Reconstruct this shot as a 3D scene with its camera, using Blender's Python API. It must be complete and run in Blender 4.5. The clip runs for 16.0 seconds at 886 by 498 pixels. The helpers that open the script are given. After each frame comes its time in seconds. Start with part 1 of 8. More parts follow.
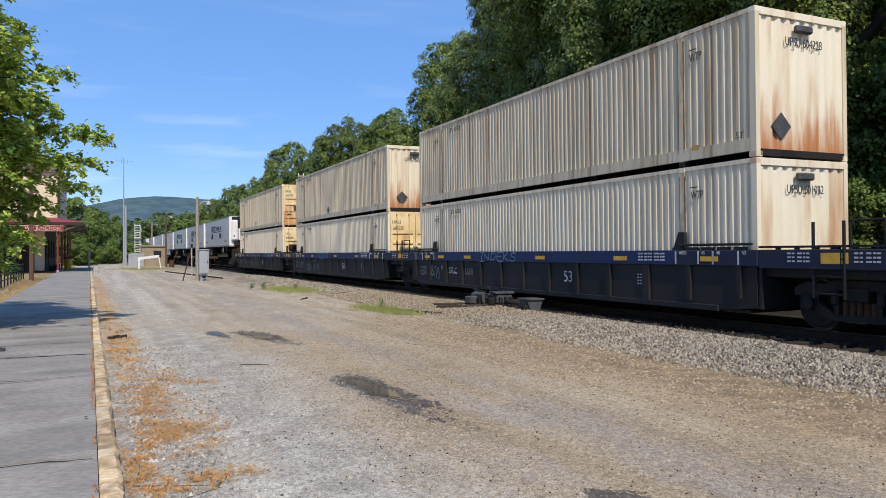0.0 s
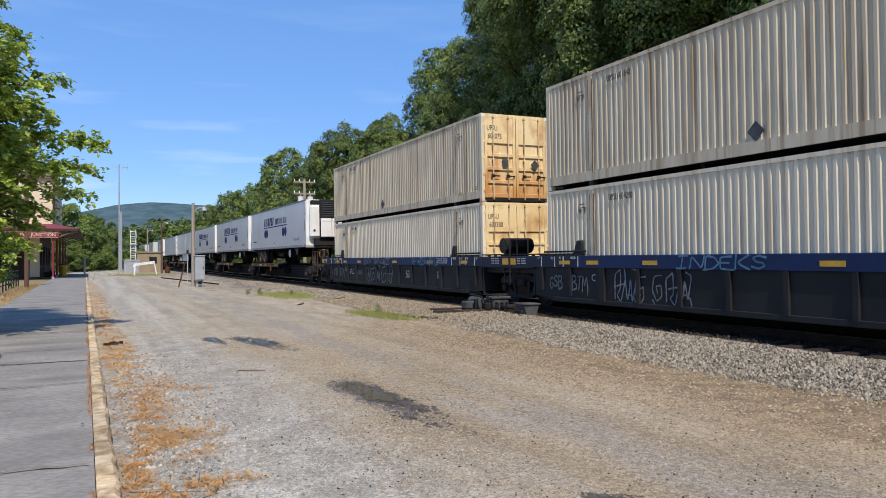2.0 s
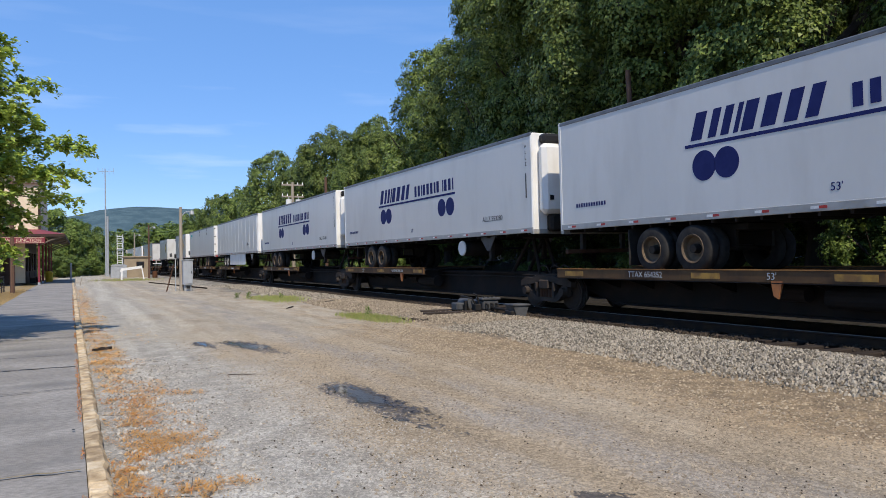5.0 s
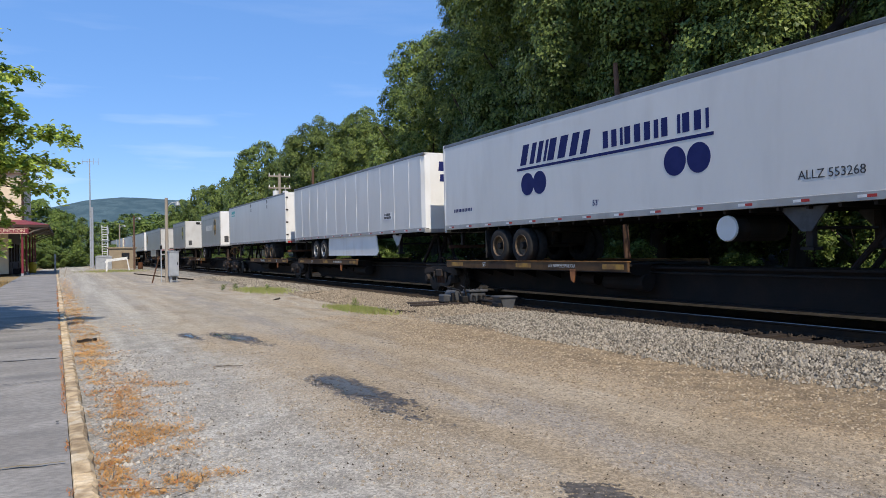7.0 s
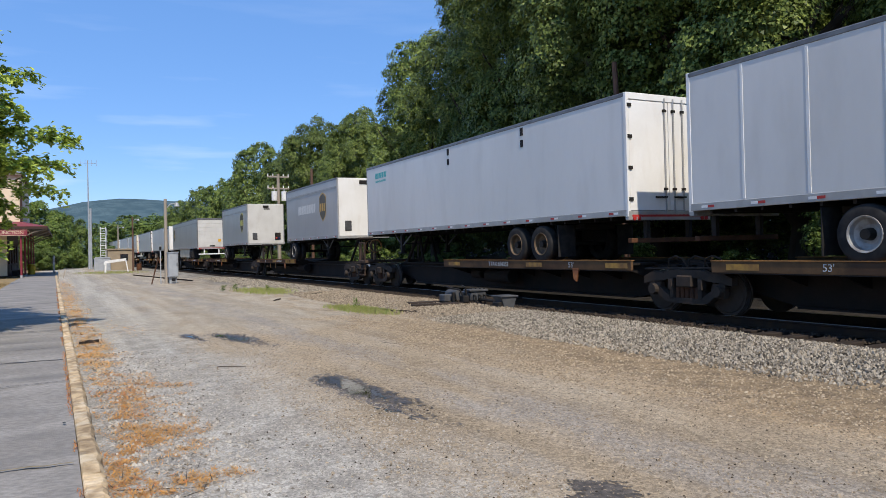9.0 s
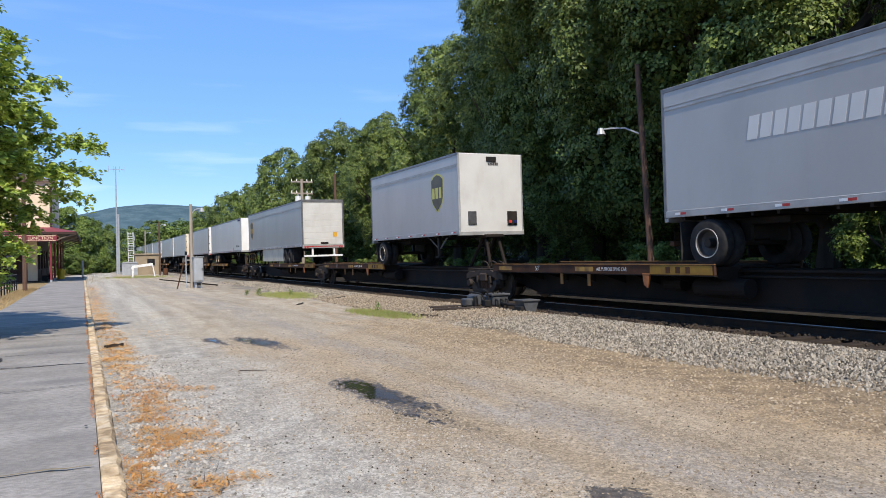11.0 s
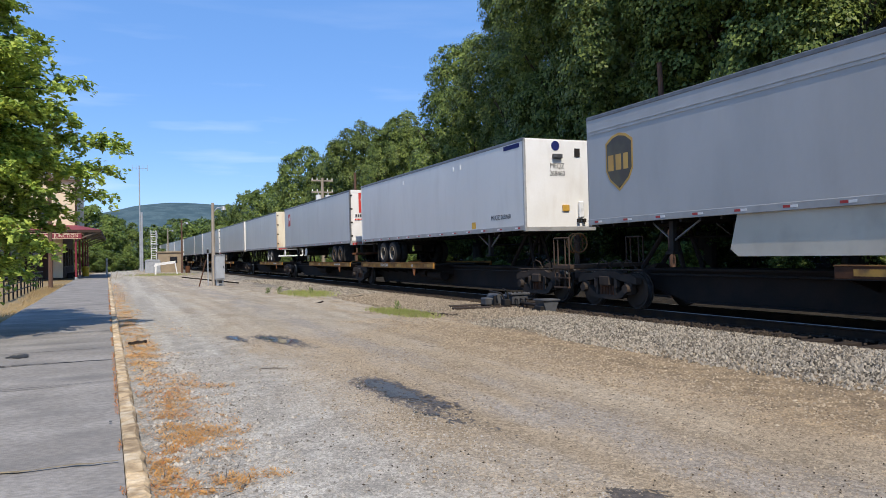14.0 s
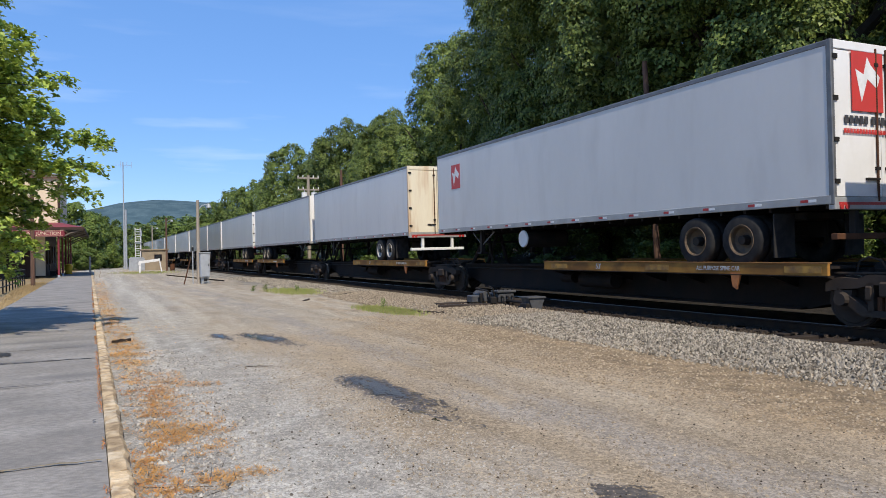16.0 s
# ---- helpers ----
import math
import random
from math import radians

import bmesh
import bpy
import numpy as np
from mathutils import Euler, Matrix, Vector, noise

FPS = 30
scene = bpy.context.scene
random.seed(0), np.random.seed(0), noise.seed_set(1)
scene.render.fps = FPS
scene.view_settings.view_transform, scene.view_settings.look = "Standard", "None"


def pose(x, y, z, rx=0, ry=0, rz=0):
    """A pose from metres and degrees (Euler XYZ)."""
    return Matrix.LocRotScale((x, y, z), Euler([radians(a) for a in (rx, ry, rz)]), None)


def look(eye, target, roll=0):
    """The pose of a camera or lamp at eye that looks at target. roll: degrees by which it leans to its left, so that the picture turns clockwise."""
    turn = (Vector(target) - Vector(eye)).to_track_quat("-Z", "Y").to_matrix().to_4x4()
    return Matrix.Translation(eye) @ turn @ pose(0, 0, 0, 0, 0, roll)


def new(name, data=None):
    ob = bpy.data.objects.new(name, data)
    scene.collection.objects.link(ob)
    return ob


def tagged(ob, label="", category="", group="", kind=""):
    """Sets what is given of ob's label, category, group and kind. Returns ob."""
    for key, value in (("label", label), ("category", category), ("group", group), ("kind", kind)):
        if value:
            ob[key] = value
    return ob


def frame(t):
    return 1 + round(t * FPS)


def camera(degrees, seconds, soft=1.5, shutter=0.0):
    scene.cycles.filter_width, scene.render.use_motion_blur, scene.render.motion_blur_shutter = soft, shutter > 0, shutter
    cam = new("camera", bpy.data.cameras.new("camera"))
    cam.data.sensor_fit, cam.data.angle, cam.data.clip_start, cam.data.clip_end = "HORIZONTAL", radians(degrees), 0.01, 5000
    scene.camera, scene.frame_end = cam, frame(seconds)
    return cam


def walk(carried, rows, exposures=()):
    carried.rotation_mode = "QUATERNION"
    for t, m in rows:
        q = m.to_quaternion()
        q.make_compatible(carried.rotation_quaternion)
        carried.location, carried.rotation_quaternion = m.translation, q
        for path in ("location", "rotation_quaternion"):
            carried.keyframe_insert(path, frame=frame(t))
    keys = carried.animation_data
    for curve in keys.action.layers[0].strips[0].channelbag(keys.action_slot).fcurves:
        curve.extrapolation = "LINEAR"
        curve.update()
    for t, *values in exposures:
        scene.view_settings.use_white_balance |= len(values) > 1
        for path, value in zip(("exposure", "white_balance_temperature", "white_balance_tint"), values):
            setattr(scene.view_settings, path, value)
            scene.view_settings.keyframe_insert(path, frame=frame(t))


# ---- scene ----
cam = camera(62.7, 16.0, soft=0.65)
PATH = [
    (0, (0.006, -0.051, 1.546), (0.856, 1.759, 1.557), -0.2),
    (0.5, (-0.067, -0.061, 1.548), (0.798, 1.742, 1.561), -0.4),
    (1, (-0.121, -0.063, 1.545), (0.749, 1.738, 1.554), -0.6),
    (1.5, (-0.068, -0.053, 1.543), (0.802, 1.748, 1.558), -0.5),
    (2, (-0.005, -0.066, 1.546), (0.855, 1.74, 1.571), -0.4),
    (2.5, (-0.001, -0.072, 1.546), (0.852, 1.736, 1.58), -0.6),
    (3, (-0.016, -0.091, 1.542), (0.834, 1.719, 1.573), -1.2),
    (3.5, (-0.037, -0.095, 1.545), (0.824, 1.71, 1.579), -1.3),
    (4, (-0.035, -0.09, 1.547), (0.835, 1.71, 1.582), -1.2),
    (6.5, (-0.026, -0.072, 1.546), (0.88, 1.711, 1.559), -0.8),
    (7, (-0.026, -0.075, 1.544), (0.892, 1.702, 1.551), -0.8),
    (7.5, (-0.022, -0.075, 1.545), (0.926, 1.686, 1.548), -0.8),
    (8, (-0.049, -0.073, 1.547), (0.894, 1.691, 1.554), -0.7),
    (8.5, (-0.088, -0.068, 1.543), (0.84, 1.704, 1.55), -0.9),
    (9, (-0.088, -0.072, 1.545), (0.834, 1.703, 1.551), -1.1),
    (11.5, (-0.025, -0.061, 1.54), (0.83, 1.747, 1.56), -1.2),
    (12, (-0.035, -0.054, 1.547), (0.817, 1.755, 1.566), -1.2),
    (12.5, (-0.034, -0.058, 1.545), (0.815, 1.753, 1.563), -1.1),
    (13, (-0.031, -0.059, 1.544), (0.807, 1.757, 1.56), -1.1),
    (13.5, (-0.035, -0.067, 1.545), (0.784, 1.757, 1.564), -1.1),
    (14, (-0.039, -0.065, 1.546), (0.777, 1.761, 1.563), -1.0),
    (14.5, (-0.055, -0.066, 1.548), (0.765, 1.758, 1.564), -1.0),
    (15, (-0.067, -0.067, 1.547), (0.759, 1.755, 1.562), -1.0),
    (15.5, (-0.055, -0.069, 1.544), (0.783, 1.747, 1.557), -0.9),
    (16, (-0.037, -0.074, 1.545), (0.813, 1.737, 1.555), -1.0),
]
EXPOSURE = 0.05
STOPS = ((0, 0.0), (9.2, 0.0), (11.3, 0.27), (12.5, 0.25), (13.5, 0.16), (14.5, 0.0), (16, 0.02))
walk(cam, [(t, look(eye, target, roll)) for t, eye, target, roll in PATH], [(t, EXPOSURE + s) for t, s in STOPS])

# ---- light ----
SUN_DIR = Vector((-0.10, -0.62, 0.775)).normalized()
world = bpy.data.worlds.new("sky")
scene.world = world
world.use_nodes = True
wn, wl = world.node_tree.nodes, world.node_tree.links
wbg = wn["Background"]
sky = wn.new("ShaderNodeTexSky")
sky.sky_type, sky.sun_disc = "NISHITA", False
sky.sun_elevation = math.asin(SUN_DIR.z)
sky.sun_rotation = math.atan2(SUN_DIR.x, SUN_DIR.y)
sky.altitude, sky.air_density, sky.dust_density, sky.ozone_density = 300, 0.9, 0.2, 3.0
# thin cirrus streaks
wco = wn.new("ShaderNodeTexCoord")
wmap = wn.new("ShaderNodeMapping")
wmap.inputs["Scale"].default_value = (1.9, 1.9, 17.0)
wmap.inputs["Rotation"].default_value = (radians(4), radians(-3), 0)
wno = wn.new("ShaderNodeTexNoise")
wno.inputs["Scale"].default_value, wno.inputs["Detail"].default_value = 1.7, 5
wra = wn.new("ShaderNodeValToRGB")
wra.color_ramp.elements[0].position, wra.color_ramp.elements[1].position = 0.53, 0.90
wmu = wn.new("ShaderNodeMath")
wmu.operation = "MULTIPLY"
wmu.inputs[1].default_value = 0.5
wmx = wn.new("ShaderNodeMix")
wmx.data_type = "RGBA"
wmx.inputs["B"].default_value = (7.5, 8.0, 8.8, 1)
wl.new(wco.outputs["Generated"], wmap.inputs["Vector"])
wl.new(wmap.outputs[0], wno.inputs["Vector"])
wl.new(wno.outputs["Fac"], wra.inputs[0])
wl.new(wra.outputs[0], wmu.inputs[0])
wsx = wn.new("ShaderNodeSeparateXYZ")
wl.new(wco.outputs["Generated"], wsx.inputs[0])
wlow = wn.new("ShaderNodeMapRange")
wlow.inputs["From Min"].default_value, wlow.inputs["From Max"].default_value = 0.34, 0.12
wlow.inputs["To Min"].default_value = 0.12
wl.new(wsx.outputs["Z"], wlow.inputs["Value"])
wm2 = wn.new("ShaderNodeMath")
wm2.operation = "MULTIPLY"
wl.new(wmu.outputs[0], wm2.inputs[0])
wl.new(wlow.outputs["Result"], wm2.inputs[1])
wl.new(wm2.outputs[0], wmx.inputs["Factor"])
whs = wn.new("ShaderNodeHueSaturation")
whs.inputs["Saturation"].default_value, whs.inputs["Hue"].default_value = 1.14, 0.506
wl.new(sky.outputs[0], whs.inputs["Color"])
# an even clear blue lies over the gradient
wev = wn.new("ShaderNodeMix")
wev.data_type = "RGBA"
wev.inputs["Factor"].default_value = 0.5
wev.inputs["B"].default_value = (1.30, 3.05, 6.9, 1)
wl.new(whs.outputs[0], wev.inputs["A"])
wl.new(wev.outputs["Result"], wmx.inputs["A"])
wl.new(wmx.outputs["Result"], wbg.inputs["Color"])
wbg.inputs["Strength"].default_value = 0.145
sun = new("sun", bpy.data.lights.new("sun", "SUN"))
sun.data.energy, sun.data.angle, sun.data.color = 4.45, radians(0.53), (1.0, 0.900, 0.755)
sun.matrix_world = look(SUN_DIR * 100, (0, 0, 0))

# ---- materials ----
MATS = {}


def mat(name, col, rough=0.6, metal=0.0, col2=None, scale=3.0, mix=0.5, bump=0.0, bscale=40.0, stretch=(1, 1, 1), grime=0.0, grime_col=(0.06, 0.045, 0.035), rand=0.0, spec=0.5, fine=0.0, lo=0.4, hi=0.62, gscale=1.3, gstretch=(1, 1, 1)):
    """A surface with broad variation (col2), grain (fine), dirt or rust of its own shape (grime) and relief (bump)."""
    if name in MATS:
        return MATS[name]
    m = bpy.data.materials.new(name)
    MATS[name] = m
    m.use_nodes = True
    nt = m.node_tree
    n, l = nt.nodes, nt.links
    b = n["Principled BSDF"]
    b.inputs["Roughness"].default_value, b.inputs["Metallic"].default_value = rough, metal
    b.inputs["Specular IOR Level"].default_value = spec
    co = n.new("ShaderNodeTexCoord")

    def noise_node(sc, st=(1, 1, 1), detail=4.0):
        mp = n.new("ShaderNodeMapping")
        mp.inputs["Scale"].default_value = st
        nz = n.new("ShaderNodeTexNoise")
        nz.inputs["Scale"].default_value, nz.inputs["Detail"].default_value = sc, detail
        l.new(co.outputs["Object"], mp.inputs["Vector"])
        l.new(mp.outputs[0], nz.inputs["Vector"])
        return nz.outputs["Fac"]

    def ramp(src, a, c):
        r = n.new("ShaderNodeMapRange")
        r.inputs["From Min"].default_value, r.inputs["From Max"].default_value = a, c
        l.new(src, r.inputs["Value"])
        return r.outputs["Result"]

    def mixed(fac, a, c):
        x = n.new("ShaderNodeMix")
        x.data_type = "RGBA"
        for sock, v in (("Factor", fac), ("A", a), ("B", c)):
            if isinstance(v, bpy.types.NodeSocket):
                l.new(v, x.inputs[sock])
            elif sock == "Factor":
                x.inputs["Factor"].default_value = v
            else:
                x.inputs[sock].default_value = (*v, 1)
        return x.outputs["Result"]

    def times(src, k):
        x = n.new("ShaderNodeMath")
        x.operation = "MULTIPLY"
        l.new(src, x.inputs[0])
        x.inputs[1].default_value = k
        return x.outputs[0]

    out = None
    c2 = col2 or tuple(v * 0.8 for v in col)
    out = mixed(times(ramp(noise_node(scale, stretch), lo, hi), mix), col, c2)
    if fine:
        out = mixed(times(ramp(noise_node(scale * 18, stretch, 3), 0.35, 0.65), fine), out, tuple(v * 0.55 for v in col))
    if grime:
        out = mixed(times(ramp(noise_node(gscale, gstretch, 6), 0.5, 0.72), grime), out, grime_col)
    if rand:
        oi = n.new("ShaderNodeObjectInfo")
        hs = n.new("ShaderNodeHueSaturation")
        r = n.new("ShaderNodeMapRange")
        r.inputs["To Min"].default_value, r.inputs["To Max"].default_value = 1 - rand, 1 + rand
        l.new(oi.outputs["Random"], r.inputs["Value"])
        l.new(r.outputs["Result"], hs.inputs["Value"])
        l.new(out, hs.inputs["Color"])
        out = hs.outputs["Color"]
    l.new(out, b.inputs["Base Color"])
    if bump:
        bp = n.new("ShaderNodeBump")
        bp.inputs["Strength"].default_value, bp.inputs["Distance"].default_value = min(1.0, bump), 0.02
        l.new(noise_node(bscale, (1, 1, 1), 5), bp.inputs["Height"])
        l.new(bp.outputs[0], b.inputs["Normal"])
    return m


def stained(name, m, z0, z1, col=(0.42, 0.15, 0.035), amount=0.95):
    """A copy of a painted steel finish with a rust wash rising from its lower edge, z0 to z1."""
    c = m.copy()
    c.name = name
    n, l = c.node_tree.nodes, c.node_tree.links
    b = n["Principled BSDF"]
    src = b.inputs["Base Color"].links[0].from_socket
    co = n.new("ShaderNodeTexCoord")
    sx = n.new("ShaderNodeSeparateXYZ")
    l.new(co.outputs["Object"], sx.inputs[0])
    mp = n.new("ShaderNodeMapping")
    mp.inputs["Scale"].default_value = (5.0, 5.0, 0.7)
    nz = n.new("ShaderNodeTexNoise")
    nz.inputs["Scale"].default_value, nz.inputs["Detail"].default_value = 1.0, 6
    l.new(co.outputs["Object"], mp.inputs[0])
    l.new(mp.outputs[0], nz.inputs["Vector"])
    ad = n.new("ShaderNodeMath")
    ad.operation = "MULTIPLY_ADD"
    ad.inputs[1].default_value = -2.2 * (z1 - z0)
    l.new(nz.outputs["Fac"], ad.inputs[0])
    l.new(sx.outputs["Z"], ad.inputs[2])
    r = n.new("ShaderNodeMapRange")
    r.interpolation_type = "SMOOTHSTEP"
    r.inputs["From Min"].default_value, r.inputs["From Max"].default_value = z1 - 1.1 * (z1 - z0), z0 - 1.25 * (z1 - z0)
    r.inputs["To Max"].default_value = amount
    l.new(ad.outputs[0], r.inputs["Value"])
    x = n.new("ShaderNodeMix")
    x.data_type = "RGBA"
    x.inputs["B"].default_value = (*col, 1)
    l.new(r.outputs["Result"], x.inputs["Factor"])
    l.new(src, x.inputs["A"])
    l.new(x.outputs["Result"], b.inputs["Base Color"])
    return c


def leaf_mat(name, col, col2, trans=0.3):
    """Leaf: each leaf its own green, some light through it."""
    if name in MATS:
        return MATS[name]
    m = bpy.data.materials.new(name)
    MATS[name] = m
    m.use_nodes = True
    n, l = m.node_tree.nodes, m.node_tree.links
    b = n["Principled BSDF"]
    b.inputs["Roughness"].default_value = 0.42
    b.inputs["Specular IOR Level"].default_value = 0.2
    g = n.new("ShaderNodeNewGeometry")
    x = n.new("ShaderNodeMix")
    x.data_type = "RGBA"
    x.inputs["A"].default_value, x.inputs["B"].default_value = (*col, 1), (*col2, 1)
    l.new(g.outputs["Random Per Island"], x.inputs["Factor"])
    oi = n.new("ShaderNodeObjectInfo")
    hs = n.new("ShaderNodeHueSaturation")
    r = n.new("ShaderNodeMapRange")
    r.inputs["To Min"].default_value, r.inputs["To Max"].default_value = 0.8, 1.2
    l.new(oi.outputs["Random"], r.inputs["Value"])
    l.new(r.outputs["Result"], hs.inputs["Value"])
    l.new(x.outputs["Result"], hs.inputs["Color"])
    l.new(hs.outputs["Color"], b.inputs["Base Color"])
    t = n.new("ShaderNodeBsdfTranslucent")
    l.new(hs.outputs["Color"], t.inputs["Color"])
    s = n.new("ShaderNodeMixShader")
    s.inputs[0].default_value = trans
    l.new(b.outputs[0], s.inputs[1])
    l.new(t.outputs[0], s.inputs[2])
    l.new(s.outputs[0], n["Material Output"].inputs["Surface"])
    return m


def stone_mat(name, col, col2, rough=0.9):
    """Loose stones: each its own shade."""
    if name in MATS:
        return MATS[name]
    m = bpy.data.materials.new(name)
    MATS[name] = m
    m.use_nodes = True
    n, l = m.node_tree.nodes, m.node_tree.links
    b = n["Principled BSDF"]
    b.inputs["Roughness"].default_value = rough
    b.inputs["Specular IOR Level"].default_value = 0.15
    g = n.new("ShaderNodeNewGeometry")
    x = n.new("ShaderNodeMix")
    x.data_type = "RGBA"
    x.inputs["A"].default_value, x.inputs["B"].default_value = (*col, 1), (*col2, 1)
    l.new(g.outputs["Random Per Island"], x.inputs["Factor"])
    l.new(x.outputs["Result"], b.inputs["Base Color"])
    return m


M_BOXGREY = mat("container_paint", (0.69, 0.595, 0.425), 0.6, col2=(0.55, 0.45, 0.305), scale=0.9, mix=0.8, stretch=(1, 2.5, 0.2), grime=0.85, grime_col=(0.30, 0.18, 0.085), gscale=2.6, gstretch=(1, 3.2, 0.10), fine=0.12, bump=0.05, bscale=25, spec=0.25)
M_BOXPALE = mat("container_pale_paint", (0.80, 0.70, 0.52), 0.6, col2=(0.70, 0.59, 0.42), scale=0.9, mix=0.7, stretch=(1, 2.5, 0.2), grime=0.6, grime_col=(0.40, 0.27, 0.15), gscale=2.6, gstretch=(1, 3.2, 0.12), fine=0.10, bump=0.05, bscale=25, spec=0.25)
M_SKIRT = mat("skirt_beige", (0.60, 0.55, 0.44), 0.5, col2=(0.52, 0.47, 0.37), scale=0.8, mix=0.6, grime=0.15, gscale=2)
M_BOXEND = mat("container_end_paint", (0.78, 0.71, 0.55), 0.5, col2=(0.68, 0.56, 0.38), scale=0.9, mix=0.6, stretch=(2.2, 2.2, 0.3), grime=0.75, grime_col=(0.40, 0.17, 0.05), gscale=1.0, gstretch=(2.0, 2.0, 0.28), fine=0.08, bump=0.05, bscale=25)
M_DOORTAN = mat("container_door_paint", (0.84, 0.68, 0.40), 0.5, col2=(0.78, 0.55, 0.26), scale=0.9, mix=0.7, grime=0.85, grime_col=(0.40, 0.15, 0.035), gscale=1.25, gstretch=(1.1, 1.1, 0.8), fine=0.10, bump=0.05, bscale=25)
M_LOCKBAR = mat("lock_bar_rusty", (0.10, 0.055, 0.03), 0.7, 0.1, col2=(0.20, 0.11, 0.05), scale=5, mix=0.7)
M_DOORTOP = stained("container_door_rusty", M_DOORTAN, 3.40, 5.2, (0.50, 0.21, 0.05), 0.8)
M_ENDTOP = stained("container_end_rusty", M_BOXEND, 3.26, 4.6)
M_STEELDK = mat("dark_steel", (0.017, 0.0165, 0.016), 0.65, 0.1, col2=(0.032, 0.027, 0.023), scale=2.5, mix=0.7, grime=0.35, grime_col=(0.06, 0.036, 0.024), gscale=3, bump=0.1, bscale=30, spec=0.2)
M_CARBLACK = mat("car_black_paint", (0.021, 0.0195, 0.0195), 0.6, 0.0, col2=(0.034, 0.031, 0.030), scale=0.8, mix=0.7, grime=0.4, grime_col=(0.028, 0.022, 0.019), gscale=1.6, gstretch=(1, 1, 0.5), fine=0.15, spec=0.2)
M_CARBLUE = mat("car_blue_paint", (0.017, 0.033, 0.098), 0.55, 0.0, col2=(0.016, 0.027, 0.076), scale=0.9, mix=0.7, grime=0.4, grime_col=(0.035, 0.03, 0.03), gscale=1.4, fine=0.1, spec=0.2)
M_CARNAVY = mat("car_navy_grimy", (0.020, 0.026, 0.055), 0.6, col2=(0.026, 0.028, 0.042), scale=0.9, mix=0.7, grime=0.45, grime_col=(0.04, 0.034, 0.03), gscale=1.6, fine=0.1, spec=0.2)
M_POST = mat("container_post_rusty", (0.72, 0.60, 0.41), 0.6, col2=(0.56, 0.40, 0.22), scale=1.5, mix=0.8, stretch=(2, 2, 0.5), grime=0.9, grime_col=(0.22, 0.10, 0.04), gscale=2.2, gstretch=(2, 2, 0.45), fine=0.2, spec=0.25)
M_RUSTY = mat("rusty_steel", (0.115, 0.050, 0.024), 0.85, 0.0, col2=(0.06, 0.031, 0.020), scale=2.0, mix=0.9, grime=0.4, grime_col=(0.03, 0.022, 0.019), gscale=2.5, fine=0.2, bump=0.15, bscale=40, spec=0.2)
M_SPINE = mat("spine_dirty_paint", (0.016, 0.0135, 0.012), 0.8, 0.0, col2=(0.030, 0.020, 0.015), scale=1.3, mix=0.8, grime=0.4, grime_col=(0.02, 0.018, 0.017), gscale=2, fine=0.2, spec=0.2)
M_TRUCK = mat("truck_casting", (0.046, 0.036, 0.029), 0.8, 0.0, col2=(0.070, 0.049, 0.035), scale=3, mix=0.8, grime=0.5, grime_col=(0.03, 0.026, 0.023), gscale=4, fine=0.2, bump=0.1, bscale=30, spec=0.2)
M_ORANGE = mat("orange_rust_paint", (0.48, 0.17, 0.05), 0.75, col2=(0.25, 0.09, 0.035), scale=5, mix=0.8)
M_DECK = mat("deck_edge_ochre", (0.40, 0.195, 0.042), 0.75, 0.0, col2=(0.17, 0.078, 0.026), scale=1.0, mix=0.9, stretch=(1, 1, 2), grime=0.6, grime_col=(0.04, 0.028, 0.022), gscale=1.6, fine=0.2, spec=0.2)
M_DECKBR = mat("deck_edge_brown", (0.15, 0.085, 0.040), 0.75, 0.0, col2=(0.075, 0.042, 0.025), scale=1.2, mix=0.9, grime=0.5, grime_col=(0.03, 0.022, 0.018), gscale=2, fine=0.2, spec=0.2)
M_YELLOW = mat("reflector_yellow", (0.72, 0.40, 0.035), 0.45, col2=(0.55, 0.29, 0.03), scale=4, mix=0.6, grime=0.25, gscale=6)
M_WHITE = mat("white_paint", (0.78, 0.78, 0.76), 0.5, col2=(0.62, 0.61, 0.58), scale=3, mix=0.5, grime=0.2, gscale=5)
M_STENCIL = mat("stencil_white", (0.55, 0.55, 0.54), 0.6, col2=(0.35, 0.35, 0.35), scale=9, mix=0.7)
M_STENWORN = mat("stencil_worn", (0.11, 0.105, 0.10), 0.7, col2=(0.06, 0.058, 0.056), scale=9, mix=0.8)
M_STENDK = mat("stencil_dark", (0.035, 0.035, 0.04), 0.6, col2=(0.09, 0.09, 0.09), scale=9, mix=0.6)
M_GRAFW = mat("graffiti_white", (0.30, 0.33, 0.34), 0.6, col2=(0.15, 0.17, 0.18), scale=6, mix=0.8)
M_GRAFB = mat("graffiti_blue", (0.16, 0.33, 0.44), 0.6, col2=(0.09, 0.20, 0.30), scale=6, mix=0.8)
M_TRAILER = mat("trailer_white", (0.68, 0.665, 0.63), 0.32, bump=0.35, bscale=1.2, col2=(0.60, 0.59, 0.56), scale=0.5, mix=0.5, stretch=(1, 1, 0.4), grime=0.2, grime_col=(0.40, 0.37, 0.33), gscale=1.6, gstretch=(1, 1, 0.25), rand=0.05, fine=0.03)
M_TRAILGR = mat("trailer_grey", (0.42, 0.417, 0.405), 0.28, bump=0.5, bscale=1.3, col2=(0.36, 0.36, 0.35), scale=0.6, mix=0.6, stretch=(1, 1, 0.4), grime=0.18, grime_col=(0.25, 0.235, 0.22), gscale=1.6, gstretch=(1, 1, 0.25), fine=0.03)
